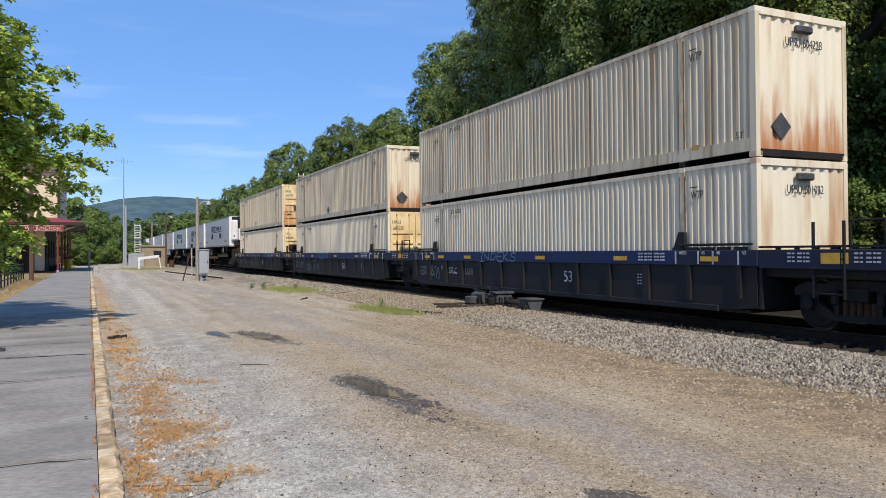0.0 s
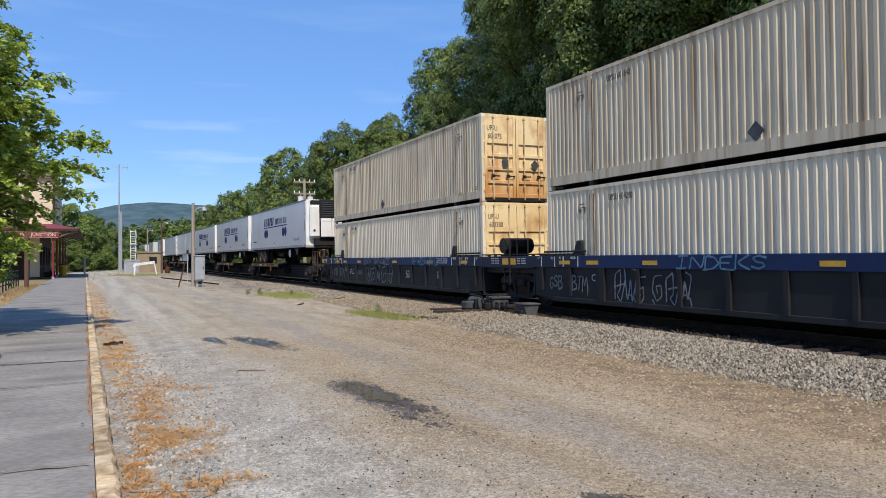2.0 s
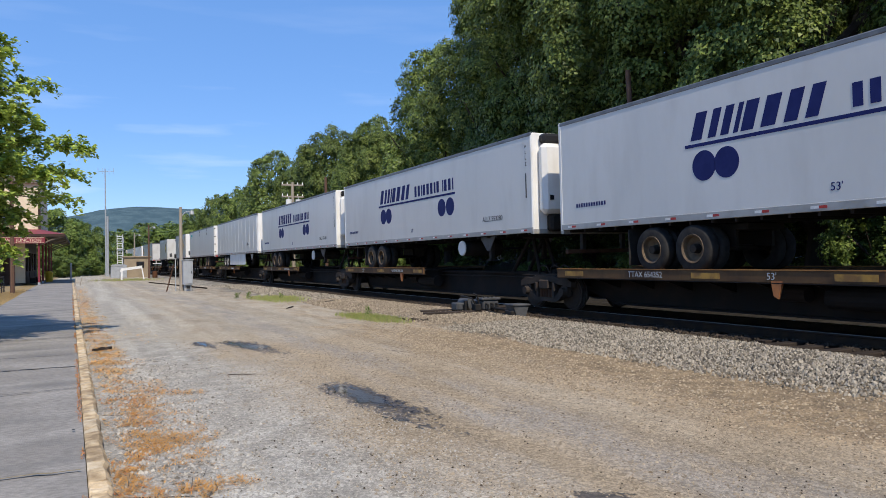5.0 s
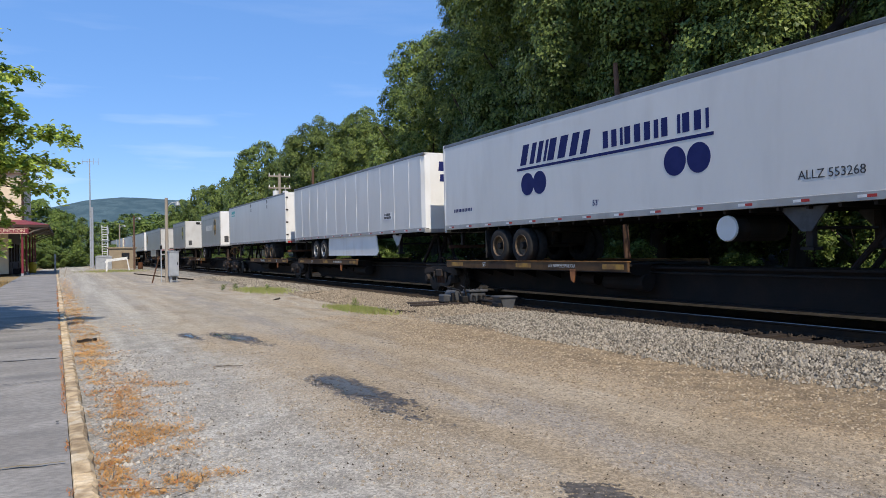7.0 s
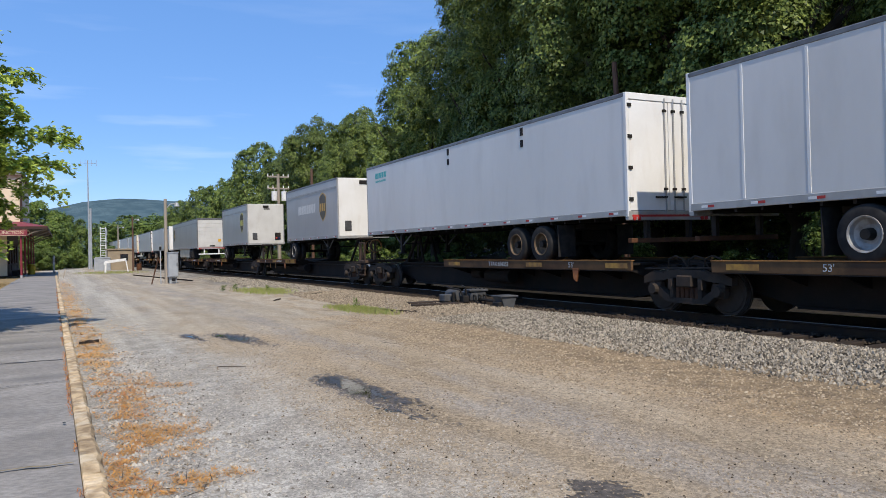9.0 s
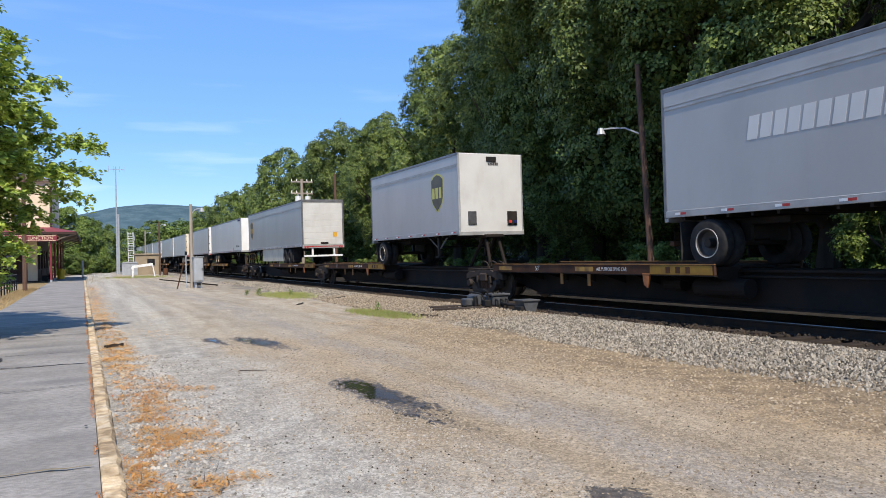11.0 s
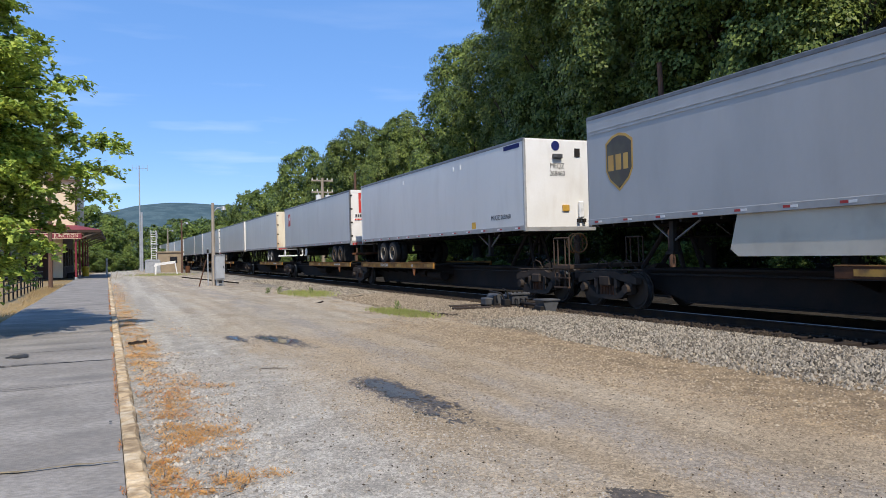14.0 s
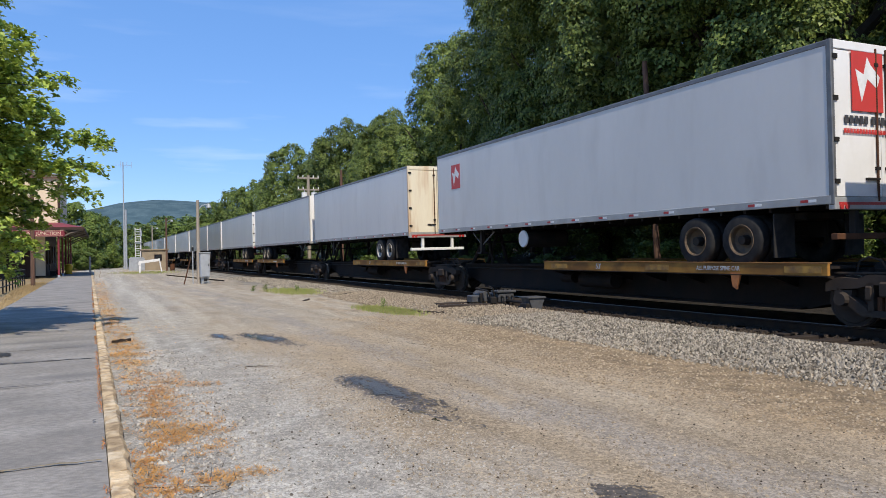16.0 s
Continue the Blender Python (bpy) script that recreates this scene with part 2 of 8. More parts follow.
M_ROLL = mat("rollup_door_white", (0.60, 0.59, 0.555), 0.45, col2=(0.52, 0.505, 0.47), scale=0.9, mix=0.6, grime=0.25, grime_col=(0.36, 0.31, 0.25), gscale=1.8, gstretch=(1.5, 1.5, 0.6), fine=0.05)
M_FRAME = mat("rear_frame_grey", (0.20, 0.20, 0.20), 0.45, 0.4, col2=(0.13, 0.13, 0.13), scale=3, mix=0.7, grime=0.3, gscale=4)
M_TRAILEND = mat("trailer_end_white", (0.80, 0.79, 0.76), 0.4, col2=(0.70, 0.68, 0.63), scale=0.8, mix=0.5, grime=0.18, grime_col=(0.45, 0.36, 0.26), gscale=1.8, gstretch=(1.5, 1.5, 0.4), fine=0.04)
M_ALU = mat("aluminium_rail", (0.42, 0.415, 0.40), 0.45, 0.3, col2=(0.30, 0.295, 0.28), scale=2, mix=0.6, grime=0.3, grime_col=(0.2, 0.18, 0.16), gscale=3)
M_PANEL = mat("panel_worn_yellow", (0.36, 0.195, 0.035), 0.7, col2=(0.22, 0.115, 0.03), scale=2.5, mix=0.8, grime=0.35, gscale=4, spec=0.2)
M_GEAR = mat("gear_grimy_brown", (0.090, 0.058, 0.040), 0.85, col2=(0.05, 0.036, 0.028), scale=3, mix=0.8, grime=0.4, gscale=4, spec=0.2)
M_FLANGE = mat("flange_orange_rust", (0.34, 0.165, 0.055), 0.8, col2=(0.20, 0.10, 0.04), scale=2.5, mix=0.8, grime=0.3, gscale=3, spec=0.2)
M_REDTAPE = mat("red_tape", (0.42, 0.03, 0.025), 0.4, col2=(0.30, 0.03, 0.03), scale=6, mix=0.5)
M_NAVY = mat("navy_lettering", (0.014, 0.020, 0.105), 0.6, col2=(0.020, 0.028, 0.13), scale=5, mix=0.6, spec=0.15)
M_TEAL = mat("teal_lettering", (0.06, 0.42, 0.42), 0.5)
M_SHIELD = mat("shield_brown", (0.065, 0.048, 0.028), 0.4, col2=(0.10, 0.085, 0.04), scale=2, mix=0.8)
M_SHIELDY = mat("shield_yellow", (0.52, 0.50, 0.10), 0.4, col2=(0.60, 0.52, 0.12), scale=2, mix=0.6)
M_SHIELDO = mat("shield_gold", (0.55, 0.33, 0.06), 0.4, col2=(0.45, 0.25, 0.05), scale=2, mix=0.6)
M_RED = mat("red_marking", (0.55, 0.045, 0.035), 0.45, col2=(0.45, 0.05, 0.04), scale=4, mix=0.5)
M_TYRE = mat("tyre_rubber", (0.022, 0.021, 0.021), 0.85, col2=(0.045, 0.042, 0.038), scale=6, mix=0.6, bump=0.15, bscale=60, spec=0.2)
M_RIM = mat("wheel_rim", (0.40, 0.39, 0.37), 0.5, 0.2, col2=(0.24, 0.22, 0.20), scale=7, mix=0.7, grime=0.3, gscale=7)
M_RIMMID = mat("wheel_rim_dusty", (0.33, 0.28, 0.21), 0.6, 0.1, col2=(0.20, 0.16, 0.12), scale=7, mix=0.7, grime=0.4, gscale=7)
M_DISH = mat("wheel_dish_dark", (0.045, 0.042, 0.040), 0.6, 0.1, col2=(0.09, 0.075, 0.06), scale=7, mix=0.7)
M_RIMDK = mat("wheel_rim_rusty", (0.15, 0.10, 0.055), 0.7, 0.1, col2=(0.07, 0.05, 0.037), scale=7, mix=0.7)
M_GRILLE = mat("reefer_grille", (0.022, 0.022, 0.024), 0.5, spec=0.2)
M_RAIL = mat("rail_steel", (0.052, 0.031, 0.018), 0.9, 0.0, col2=(0.024, 0.019, 0.017), scale=4, mix=0.7, fine=0.2, spec=0.1)
M_RAILTOP = mat("rail_head", (0.45, 0.44, 0.43), 0.28, 0.9, col2=(0.35, 0.33, 0.32), scale=3, mix=0.5)
M_TIE = mat("tie_wood", (0.032, 0.024, 0.019), 0.9, col2=(0.06, 0.046, 0.037), scale=3, mix=0.8, stretch=(0.4, 6, 2), fine=0.3, bump=0.4, bscale=25, rand=0.25, spec=0.2)
M_GALV = mat("galvanised_grey", (0.40, 0.42, 0.44), 0.5, 0.25, col2=(0.33, 0.35, 0.37), scale=3, mix=0.6, grime=0.2, gscale=4, fine=0.06)
M_POLEW = mat("pole_wood", (0.36, 0.31, 0.25), 0.9, col2=(0.25, 0.21, 0.165), scale=3, mix=0.8, stretch=(6, 6, 0.4), fine=0.25, bump=0.3, bscale=30)
M_POLEB = mat("pole_wood_brown", (0.14, 0.075, 0.048), 0.9, col2=(0.085, 0.05, 0.036), scale=3, mix=0.8, stretch=(6, 6, 0.4), fine=0.25, bump=0.3, bscale=30)
M_BARK = mat("bark", (0.085, 0.066, 0.050), 0.95, col2=(0.045, 0.036, 0.028), scale=5, mix=0.9, stretch=(4, 4, 0.6), fine=0.3, bump=0.6, bscale=18, spec=0.2)
M_LEAF = leaf_mat("leaf_maple", (0.225, 0.280, 0.066), (0.046, 0.080, 0.022), 0.14)
M_LEAFN = leaf_mat("leaf_bright", (0.52, 0.60, 0.12), (0.13, 0.21, 0.040), 0.28)
M_LEAFH = leaf_mat("leaf_hedge", (0.20, 0.26, 0.06), (0.055, 0.10, 0.022), 0.15)
M_LEAFF = leaf_mat("leaf_far", (0.21, 0.275, 0.06), (0.062, 0.110, 0.025), 0.17)
M_GRASS = leaf_mat("grass_blades", (0.30, 0.38, 0.085), (0.44, 0.40, 0.17), 0.3)
M_DRY = leaf_mat("dry_grass", (0.71, 0.355, 0.09), (0.52, 0.32, 0.135), 0.1)
M_DRYRED = leaf_mat("dry_leaves", (0.50, 0.17, 0.06), (0.40, 0.25, 0.10), 0.1)
M_DRYTAN = leaf_mat("dry_grass_tan", (0.52, 0.38, 0.19), (0.40, 0.30, 0.16), 0.1)
M_TWIG = mat("dry_twig", (0.05, 0.038, 0.03), 0.9, col2=(0.09, 0.07, 0.05), scale=9, mix=0.7)
M_CRACK = mat("dirt_in_crack", (0.30, 0.235, 0.13), 0.95, col2=(0.13, 0.105, 0.065), scale=9, mix=0.8)
M_BALLAST = stone_mat("ballast_stone", (0.44, 0.385, 0.30), (0.10, 0.085, 0.066))
# near-black from oil and from track shade put into the colour
M_OILSHADE = stone_mat("oily_shaded_stone", (0.078, 0.058, 0.042), (0.03, 0.024, 0.018))
M_BALLASTBR = stone_mat("ballast_brown", (0.41, 0.335, 0.24), (0.13, 0.104, 0.076))
M_PALESTONE = stone_mat("pale_stone", (0.46, 0.385, 0.275), (0.30, 0.235, 0.16))
M_TANSTONE = stone_mat("tan_stone", (0.44, 0.35, 0.235), (0.18, 0.135, 0.09))
M_LANESTONE = stone_mat("lane_stone", (0.42, 0.345, 0.245), (0.18, 0.140, 0.098))
M_GRAVEL = stone_mat("grey_gravel", (0.45, 0.415, 0.36), (0.235, 0.215, 0.185))
M_ROUGH = stone_mat("rough_gravel", (0.52, 0.475, 0.40), (0.12, 0.105, 0.086))
M_KERB = mat("kerb_stone", (0.63, 0.47, 0.28), 0.9, col2=(0.27, 0.19, 0.11), scale=6.5, mix=0.95, grime=0.75, grime_col=(0.78, 0.68, 0.51), gscale=5.5, fine=0.35, bump=0.9, bscale=18, rand=0.15, spec=0.2)
M_ASPHALT = mat("platform_asphalt", (0.26, 0.240, 0.214), 0.9, col2=(0.36, 0.334, 0.298), scale=1.1, mix=0.85, stretch=(0.8, 1.2, 1), grime=0.65, grime_col=(0.150, 0.143, 0.134), gscale=1.3, gstretch=(0.5, 1.2, 1), fine=0.5, bump=0.45, bscale=70, spec=0.2)
M_TAR = mat("tar_strip", (0.028, 0.027, 0.026), 0.7, col2=(0.05, 0.047, 0.043), scale=8, mix=0.6)
M_CREAM = mat("cream_wall", (0.72, 0.60, 0.42), 0.85, col2=(0.64, 0.52, 0.36), scale=0.8, mix=0.5, grime=0.1, gscale=1.2, fine=0.05)
M_REDROOF = mat("red_roof", (0.24, 0.035, 0.040), 0.7, col2=(0.17, 0.03, 0.034), scale=1.5, mix=0.7, fine=0.15)
M_MAROON = mat("maroon_sign", (0.20, 0.022, 0.035), 0.6, col2=(0.16, 0.02, 0.03), scale=2, mix=0.5)
M_DARKWOOD = mat("dark_brown_paint", (0.060, 0.035, 0.028), 0.7, col2=(0.04, 0.026, 0.022), scale=1.5, mix=0.6, spec=0.2)
M_SOFFIT = mat("soffit_boards", (0.16, 0.13, 0.10), 0.8, col2=(0.11, 0.09, 0.07), scale=1.5, mix=0.6)
M_GLASS = mat("dark_window_glass", (0.02, 0.022, 0.025), 0.08, spec=0.8)
M_SHED = mat("shed_tan", (0.30, 0.24, 0.16), 0.85, col2=(0.25, 0.20, 0.135), scale=1.5, mix=0.6, grime=0.15, gscale=2)
M_BLACKM = mat("black_metal", (0.022, 0.022, 0.023), 0.5, 0.3, spec=0.2)
# ridge greens shifted to blue: the distance haze is in the colour
M_HILL = mat("wooded_ridge_hazed", (0.100, 0.155, 0.178), 1.0, col2=(0.056, 0.100, 0.126), scale=0.022, mix=0.95, fine=0.75, spec=0.0)
M_WET = mat("wet_mud", (0.060, 0.050, 0.040), 0.6, col2=(0.14, 0.115, 0.09), scale=16, mix=0.9, bump=0.5, bscale=50)
M_WATER = mat("puddle_water", (0.020, 0.019, 0.017), 0.06, spec=0.4, bump=0.02, bscale=12)
M_YELBIN = mat("yellow_plastic", (0.65, 0.42, 0.02), 0.5)
M_GREYBOX = mat("machine_grey", (0.078, 0.080, 0.084), 0.6, 0.1, col2=(0.038, 0.038, 0.039), scale=5, mix=0.7, grime=0.4, grime_col=(0.04, 0.034, 0.03), gscale=7)
M_OCHRE = mat("worn_ochre", (0.46, 0.25, 0.045), 0.7, col2=(0.22, 0.11, 0.035), scale=4, mix=0.9, grime=0.4, gscale=5)


def ground_mat():
    """Yard surface: grey crushed stone by the kerb, worn tan-grey lane, brown chips along the ballast, verges."""
    m = bpy.data.materials.new("yard_ground")
    m.use_nodes = True
    n, l = m.node_tree.nodes, m.node_tree.links
    b = n["Principled BSDF"]
    b.inputs["Roughness"].default_value = 0.95
    b.inputs["Specular IOR Level"].default_value = 0.2
    co = n.new("ShaderNodeTexCoord")
    sx = n.new("ShaderNodeSeparateXYZ")
    l.new(co.outputs["Object"], sx.inputs[0])

    def nz(sc, detail=5.0, st=(1, 1, 1)):
        mp = n.new("ShaderNodeMapping")
        mp.inputs["Scale"].default_value = st
        t = n.new("ShaderNodeTexNoise")
        t.inputs["Scale"].default_value, t.inputs["Detail"].default_value = sc, detail
        l.new(co.outputs["Object"], mp.inputs[0])
        l.new(mp.outputs[0], t.inputs["Vector"])
        return t.outputs["Fac"]

    def math_(op, a, c):
        t = n.new("ShaderNodeMath")
        t.operation = op
        for k, v in ((0, a), (1, c)):
            if isinstance(v, bpy.types.NodeSocket):
                l.new(v, t.inputs[k])
            else:
                t.inputs[k].default_value = v
        return t.outputs[0]

    def ramp(src, a, c, d=0.0, e=1.0):
        r = n.new("ShaderNodeMapRange")
        r.interpolation_type = "SMOOTHSTEP"
        for k, v in zip(("From Min", "From Max", "To Min", "To Max"), (a, c, d, e)):
            r.inputs[k].default_value = v
        l.new(src, r.inputs["Value"])
        return r.outputs["Result"]

    def mixc(fac, a, c):
        t = n.new("ShaderNodeMix")
        t.data_type = "RGBA"
        for k, v in (("Factor", fac), ("A", a), ("B", c)):
            if isinstance(v, bpy.types.NodeSocket):
                l.new(v, t.inputs[k])
            else:
                t.inputs[k].default_value = (*v, 1) if isinstance(v, tuple) else v
        return t.outputs["Result"]

    wob = math_("MULTIPLY", math_("SUBTRACT", nz(0.35, 4), 0.5), 3.2)
    xw = math_("ADD", sx.outputs["X"], wob)
    lane = mixc(ramp(nz(0.5, 6), 0.38, 0.62), (0.36, 0.283, 0.190), (0.30, 0.236, 0.158))
    lane = mixc(ramp(nz(1.1, 6, (2.2, 0.5, 1)), 0.5, 0.68, 0, 0.55), lane, (0.37, 0.325, 0.265))
    grey = mixc(ramp(nz(2.0, 6), 0.38, 0.62), (0.43, 0.40, 0.345), (0.33, 0.305, 0.26))
    col = mixc(ramp(xw, 1.3, 2.6), grey, lane)
    brown = mixc(ramp(nz(3.0, 6), 0.4, 0.62), (0.32, 0.235, 0.14), (0.22, 0.162, 0.10))
    col = mixc(ramp(xw, 5.0, 6.2), col, brown)
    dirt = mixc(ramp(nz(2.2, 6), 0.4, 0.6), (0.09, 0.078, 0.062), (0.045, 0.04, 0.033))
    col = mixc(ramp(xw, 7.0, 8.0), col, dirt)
    # track bed and beyond: oil, and the train's shade painted in with it
    oily_shade = mixc(ramp(nz(3.2, 6), 0.4, 0.6), (0.034, 0.029, 0.024), (0.018, 0.016, 0.014))
    col = mixc(ramp(sx.outputs["X"], 10.7, 11.3), col, oily_shade)
    bank = sx.outputs["X"]
    # litter and green of the bank, darkened in colour for the trees' shade
    wood = mixc(ramp(nz(0.8, 5), 0.4, 0.6), (0.028, 0.034, 0.013), (0.04, 0.031, 0.02))
    col = mixc(ramp(bank, 16.6, 18.2), col, wood)
    # pale crushed stone spread over the far part of the lane
    spread = math_("MULTIPLY", ramp(math_("ADD", sx.outputs["Y"], math_("MULTIPLY", wob, 2.0)), 11.0, 19.0, 0.0, 0.62), ramp(sx.outputs["X"], 11.0, 9.0))
    col = mixc(math_("MULTIPLY", spread, ramp(nz(1.3, 6, (1.4, 0.5, 1)), 0.34, 0.58, 0.35, 1.0)), col, (0.43, 0.385, 0.305))
    # soft wheel-track bands along the lane
    tr = n.new("ShaderNodeHueSaturation")
    l.new(ramp(nz(1.0, 3, (1.5, 0.06, 1)), 0.36, 0.64, 0.86, 1.09), tr.inputs["Value"])
    l.new(col, tr.inputs["Color"])
    col = tr.outputs["Color"]
    # a bluish wheel path with pale dust beside it
    for mid, half, tone, amt in ((3.85, 0.75, (0.285, 0.258, 0.224), 0.7), (2.75, 0.40, (0.40, 0.34, 0.26), 0.45), (4.75, 0.45, (0.40, 0.335, 0.245), 0.5)):
        away = math_("ABSOLUTE", math_("SUBTRACT", math_("ADD", sx.outputs["X"], math_("MULTIPLY", wob, 0.22)), mid), 0.0)
        patchy = ramp(nz(0.9, 5, (1.6, 0.45, 1)), 0.36, 0.60)
        col = mixc(math_("MULTIPLY", ramp(away, half, half * 0.25, 0.0, amt), patchy), col, tone)
    # speckle of single stones at two sizes
    for sc, amt in ((36.0, 0.20), (14.0, 0.08), (85.0, 0.20)):
        v = n.new("ShaderNodeTexVoronoi")
        v.inputs["Scale"].default_value = sc
        l.new(co.outputs["Object"], v.inputs["Vector"])
        bw = n.new("ShaderNodeRGBToBW")
        l.new(v.outputs["Color"], bw.inputs[0])
        hs = n.new("ShaderNodeHueSaturation")
        l.new(ramp(bw.outputs[0], 0.2, 0.8, 1 - amt, 1 + amt * 0.8), hs.inputs["Value"])
        l.new(col, hs.inputs["Color"])
        col = hs.outputs["Color"]
    # verge grass far along the lane's west side
    col = mixc(ramp(math_("ADD", sx.outputs["X"], math_("MULTIPLY", wob, 0.6)), -2.7, -3.3), col, (0.27, 0.20, 0.105))
    l.new(col, b.inputs["Base Color"])
    v2 = n.new("ShaderNodeTexVoronoi")
    v2.inputs["Scale"].default_value = 70
    l.new(co.outputs["Object"], v2.inputs["Vector"])
    hsum = math_("ADD", v2.outputs["Distance"], math_("MULTIPLY", nz(9, 6), 0.35))
    bp = n.new("ShaderNodeBump")
    bp.inputs["Strength"].default_value, bp.inputs["Distance"].default_value = 0.6, 0.012
    l.new(hsum, bp.inputs["Height"])
    l.new(bp.outputs[0], b.inputs["Normal"])
    return m


M_GROUND = ground_mat()

# ---- building helpers ----


def part(name, bm, material, parent, label="", smooth=False):
    """Links a bmesh as one mesh object under a thing or part."""
    me = bpy.data.meshes.new(name)
    bm.to_mesh(me)
    bm.free()
    me.materials.append(material)
    if smooth:
        for p in me.polygons:
            p.use_smooth = True
    ob = new(name, me)
    ob.parent = parent
    if label:
        tagged(ob, label)
    return ob


def solo(name, bm, material, label, category, group="", kind=""):
    return tagged(part(name, bm, material, None), label, category, group, kind)


def thing(name, label, category, group="", m=None):
    ob = new(name)
    ob.empty_display_size = 0.3
    if m is not None:
        ob.matrix_basis = m
    return tagged(ob, label, category, group)


def B(x0, x1, y0, y1, z0, z1, bev=0.0, bm=None):
    """A box from its limits, its edges eased by bev."""
    own = bmesh.new()
    r = bmesh.ops.create_cube(own, size=1.0)
    bmesh.ops.scale(own, vec=(x1 - x0, y1 - y0, z1 - z0), verts=own.verts)
    bmesh.ops.translate(own, vec=((x0 + x1) / 2, (y0 + y1) / 2, (z0 + z1) / 2), verts=own.verts)
    if bev:
        bmesh.ops.bevel(own, geom=list(own.edges), offset=bev, segments=1, affect="EDGES")
    return join(bm, own)


def join(bm, own):
    if bm is None:
        return own
    me = bpy.data.meshes.new("tmp")
    own.to_mesh(me)
    own.free()
    bm.from_mesh(me)
    bpy.data.meshes.remove(me)
    return bm


def C(p, q, r, r2=None, seg=12, bm=None):
    """A round bar from p to q."""
    p, q = Vector(p), Vector(q)
    own = bmesh.new()
    bmesh.ops.create_cone(own, cap_ends=True, segments=seg, radius1=r, radius2=r if r2 is None else r2, depth=(q - p).length)
    rot = (q - p).to_track_quat("Z", "Y").to_matrix().to_4x4()
    bmesh.ops.transform(own, matrix=Matrix.Translation((p + q) / 2) @ rot, verts=own.verts)
    return join(bm, own)


def prism(poly, axis, a, b, bm=None):
    """A polygon (2D) drawn out from a to b along axis: 'x': (y, z), 'y': (x, z), 'z': (x, y)."""
    own = bmesh.new()

    def at(u, v, w):
        return {"x": (w, u, v), "y": (u, w, v), "z": (u, v, w)}[axis]

    lo = [own.verts.new(at(u, v, a)) for u, v in poly]
    hi = [own.verts.new(at(u, v, b)) for u, v in poly]
    k = len(poly)
    own.faces.new(lo)
    own.faces.new(hi[::-1])
    for i in range(k):
        own.faces.new((lo[i], hi[i], hi[(i + 1) % k], lo[(i + 1) % k]))
    bmesh.ops.recalc_face_normals(own, faces=own.faces)
    return join(bm, own)


def tube(points, r, bm=None, seg=6):
    own = bm
    for p, q in zip(points[:-1], points[1:]):
        own = C(p, q, r, seg=seg, bm=own)
    return own


def lettering(text, size, material, parent, m, name="lettering", label="", squeeze=1.0):
    """Flat letters in the built-in font, standing in the x-z plane of m, a few millimetres thick."""
    cu = bpy.data.curves.new("letters", "FONT")
    cu.body, cu.size, cu.align_x, cu.align_y, cu.extrude = text, size, "CENTER", "CENTER", 0.002
    cu.resolution_u = 3
    tmp = bpy.data.objects.new("letters", cu)
    me = bpy.data.meshes.new_from_object(tmp)
    bpy.data.objects.remove(tmp)
    me.transform(m @ Matrix.Diagonal((squeeze, 1, 1, 1)) @ pose(0, 0, 0, 90, 0, 0))
    me.materials.clear()
    me.materials.append(material)
    me.name = name
    ob = new(name, me)
    ob.parent = parent
    if label:
        tagged(ob, label)
    return ob


# faces toward -x (the side seen across the yard) and toward -y (the end seen first)
def SIDE(x, y, z):
    return pose(x, y, z, 0, 0, -90)


def ENDF(x, y, z):
    return pose(x, y, z, 0, 0, 0)


def np_mesh(name, verts, faces, material, smooth=False):
    me = bpy.data.meshes.new(name)
    me.from_pydata(verts.tolist() if hasattr(verts, "tolist") else verts, [], faces.tolist() if hasattr(faces, "tolist") else faces)
    me.materials.append(material)
    if smooth:
        for p in me.polygons:
            p.use_smooth = True
    return me


def stones(name, pts, lo, hi, material, seed, label, flat=0.7):
    """Scattered stones: squashed eight-sided lumps."""
    rng = np.random.default_rng(seed)
    k = len(pts)
    # an uneven ring on the ground and a broken top
    ang = rng.uniform(0, 2 * math.pi, (k, 1)) + np.array([0, 1.57, 3.14, 4.71]) + rng.normal(0, 0.3, (k, 4))
    rad = rng.uniform(0.6, 1.15, (k, 4))
    v = np.zeros((k, 6, 3))
    v[:, :4, 0], v[:, :4, 1] = np.cos(ang) * rad, np.sin(ang) * rad
    v[:, :4, 2] = rng.uniform(-0.35, 0.25, (k, 4))
    w = rng.uniform(0, 2 * math.pi, k)
    for j, s in ((4, 1), (5, -1)):
        v[:, j, 0] = s * np.cos(w) * rng.uniform(0.15, 0.6, k)
        v[:, j, 1] = s * np.sin(w) * rng.uniform(0.15, 0.6, k)
        v[:, j, 2] = rng.uniform(0.55, 1.2, k)
    s = rng.uniform(lo, hi, k) * 0.5
    v *= s[:, None, None]
    v[..., 2] *= flat
    v += pts[:, None, :]
    order = np.argsort((ang - w[:, None]) % (2 * math.pi), axis=1)
    o = order + 6 * np.arange(k)[:, None]
    t4, t5 = 4 + 6 * np.arange(k), 5 + 6 * np.arange(k)
    faces = np.concatenate([np.stack(q, 1) for q in ((o[:, 0], o[:, 1], t4), (o[:, 1], o[:, 2], t5), (o[:, 1], t5, t4), (o[:, 2], o[:, 3], t5), (o[:, 3], o[:, 0], t4), (o[:, 3], t4, t5))])
    ob = new(name, np_mesh(name, v.reshape(-1, 3), faces, material))
    return tagged(ob, label, "gravel", kind="stuff")

# ---- the line of the track ----
XC, KC, RAIL_Z, LEAN, SPEED = 12.67, 0.00013, 0.13, -0.53, 14.4


def track_x(y):
    return XC - KC * y * y / 2


def kerb_x(y):
    return 0.2 - 0.0135 * y


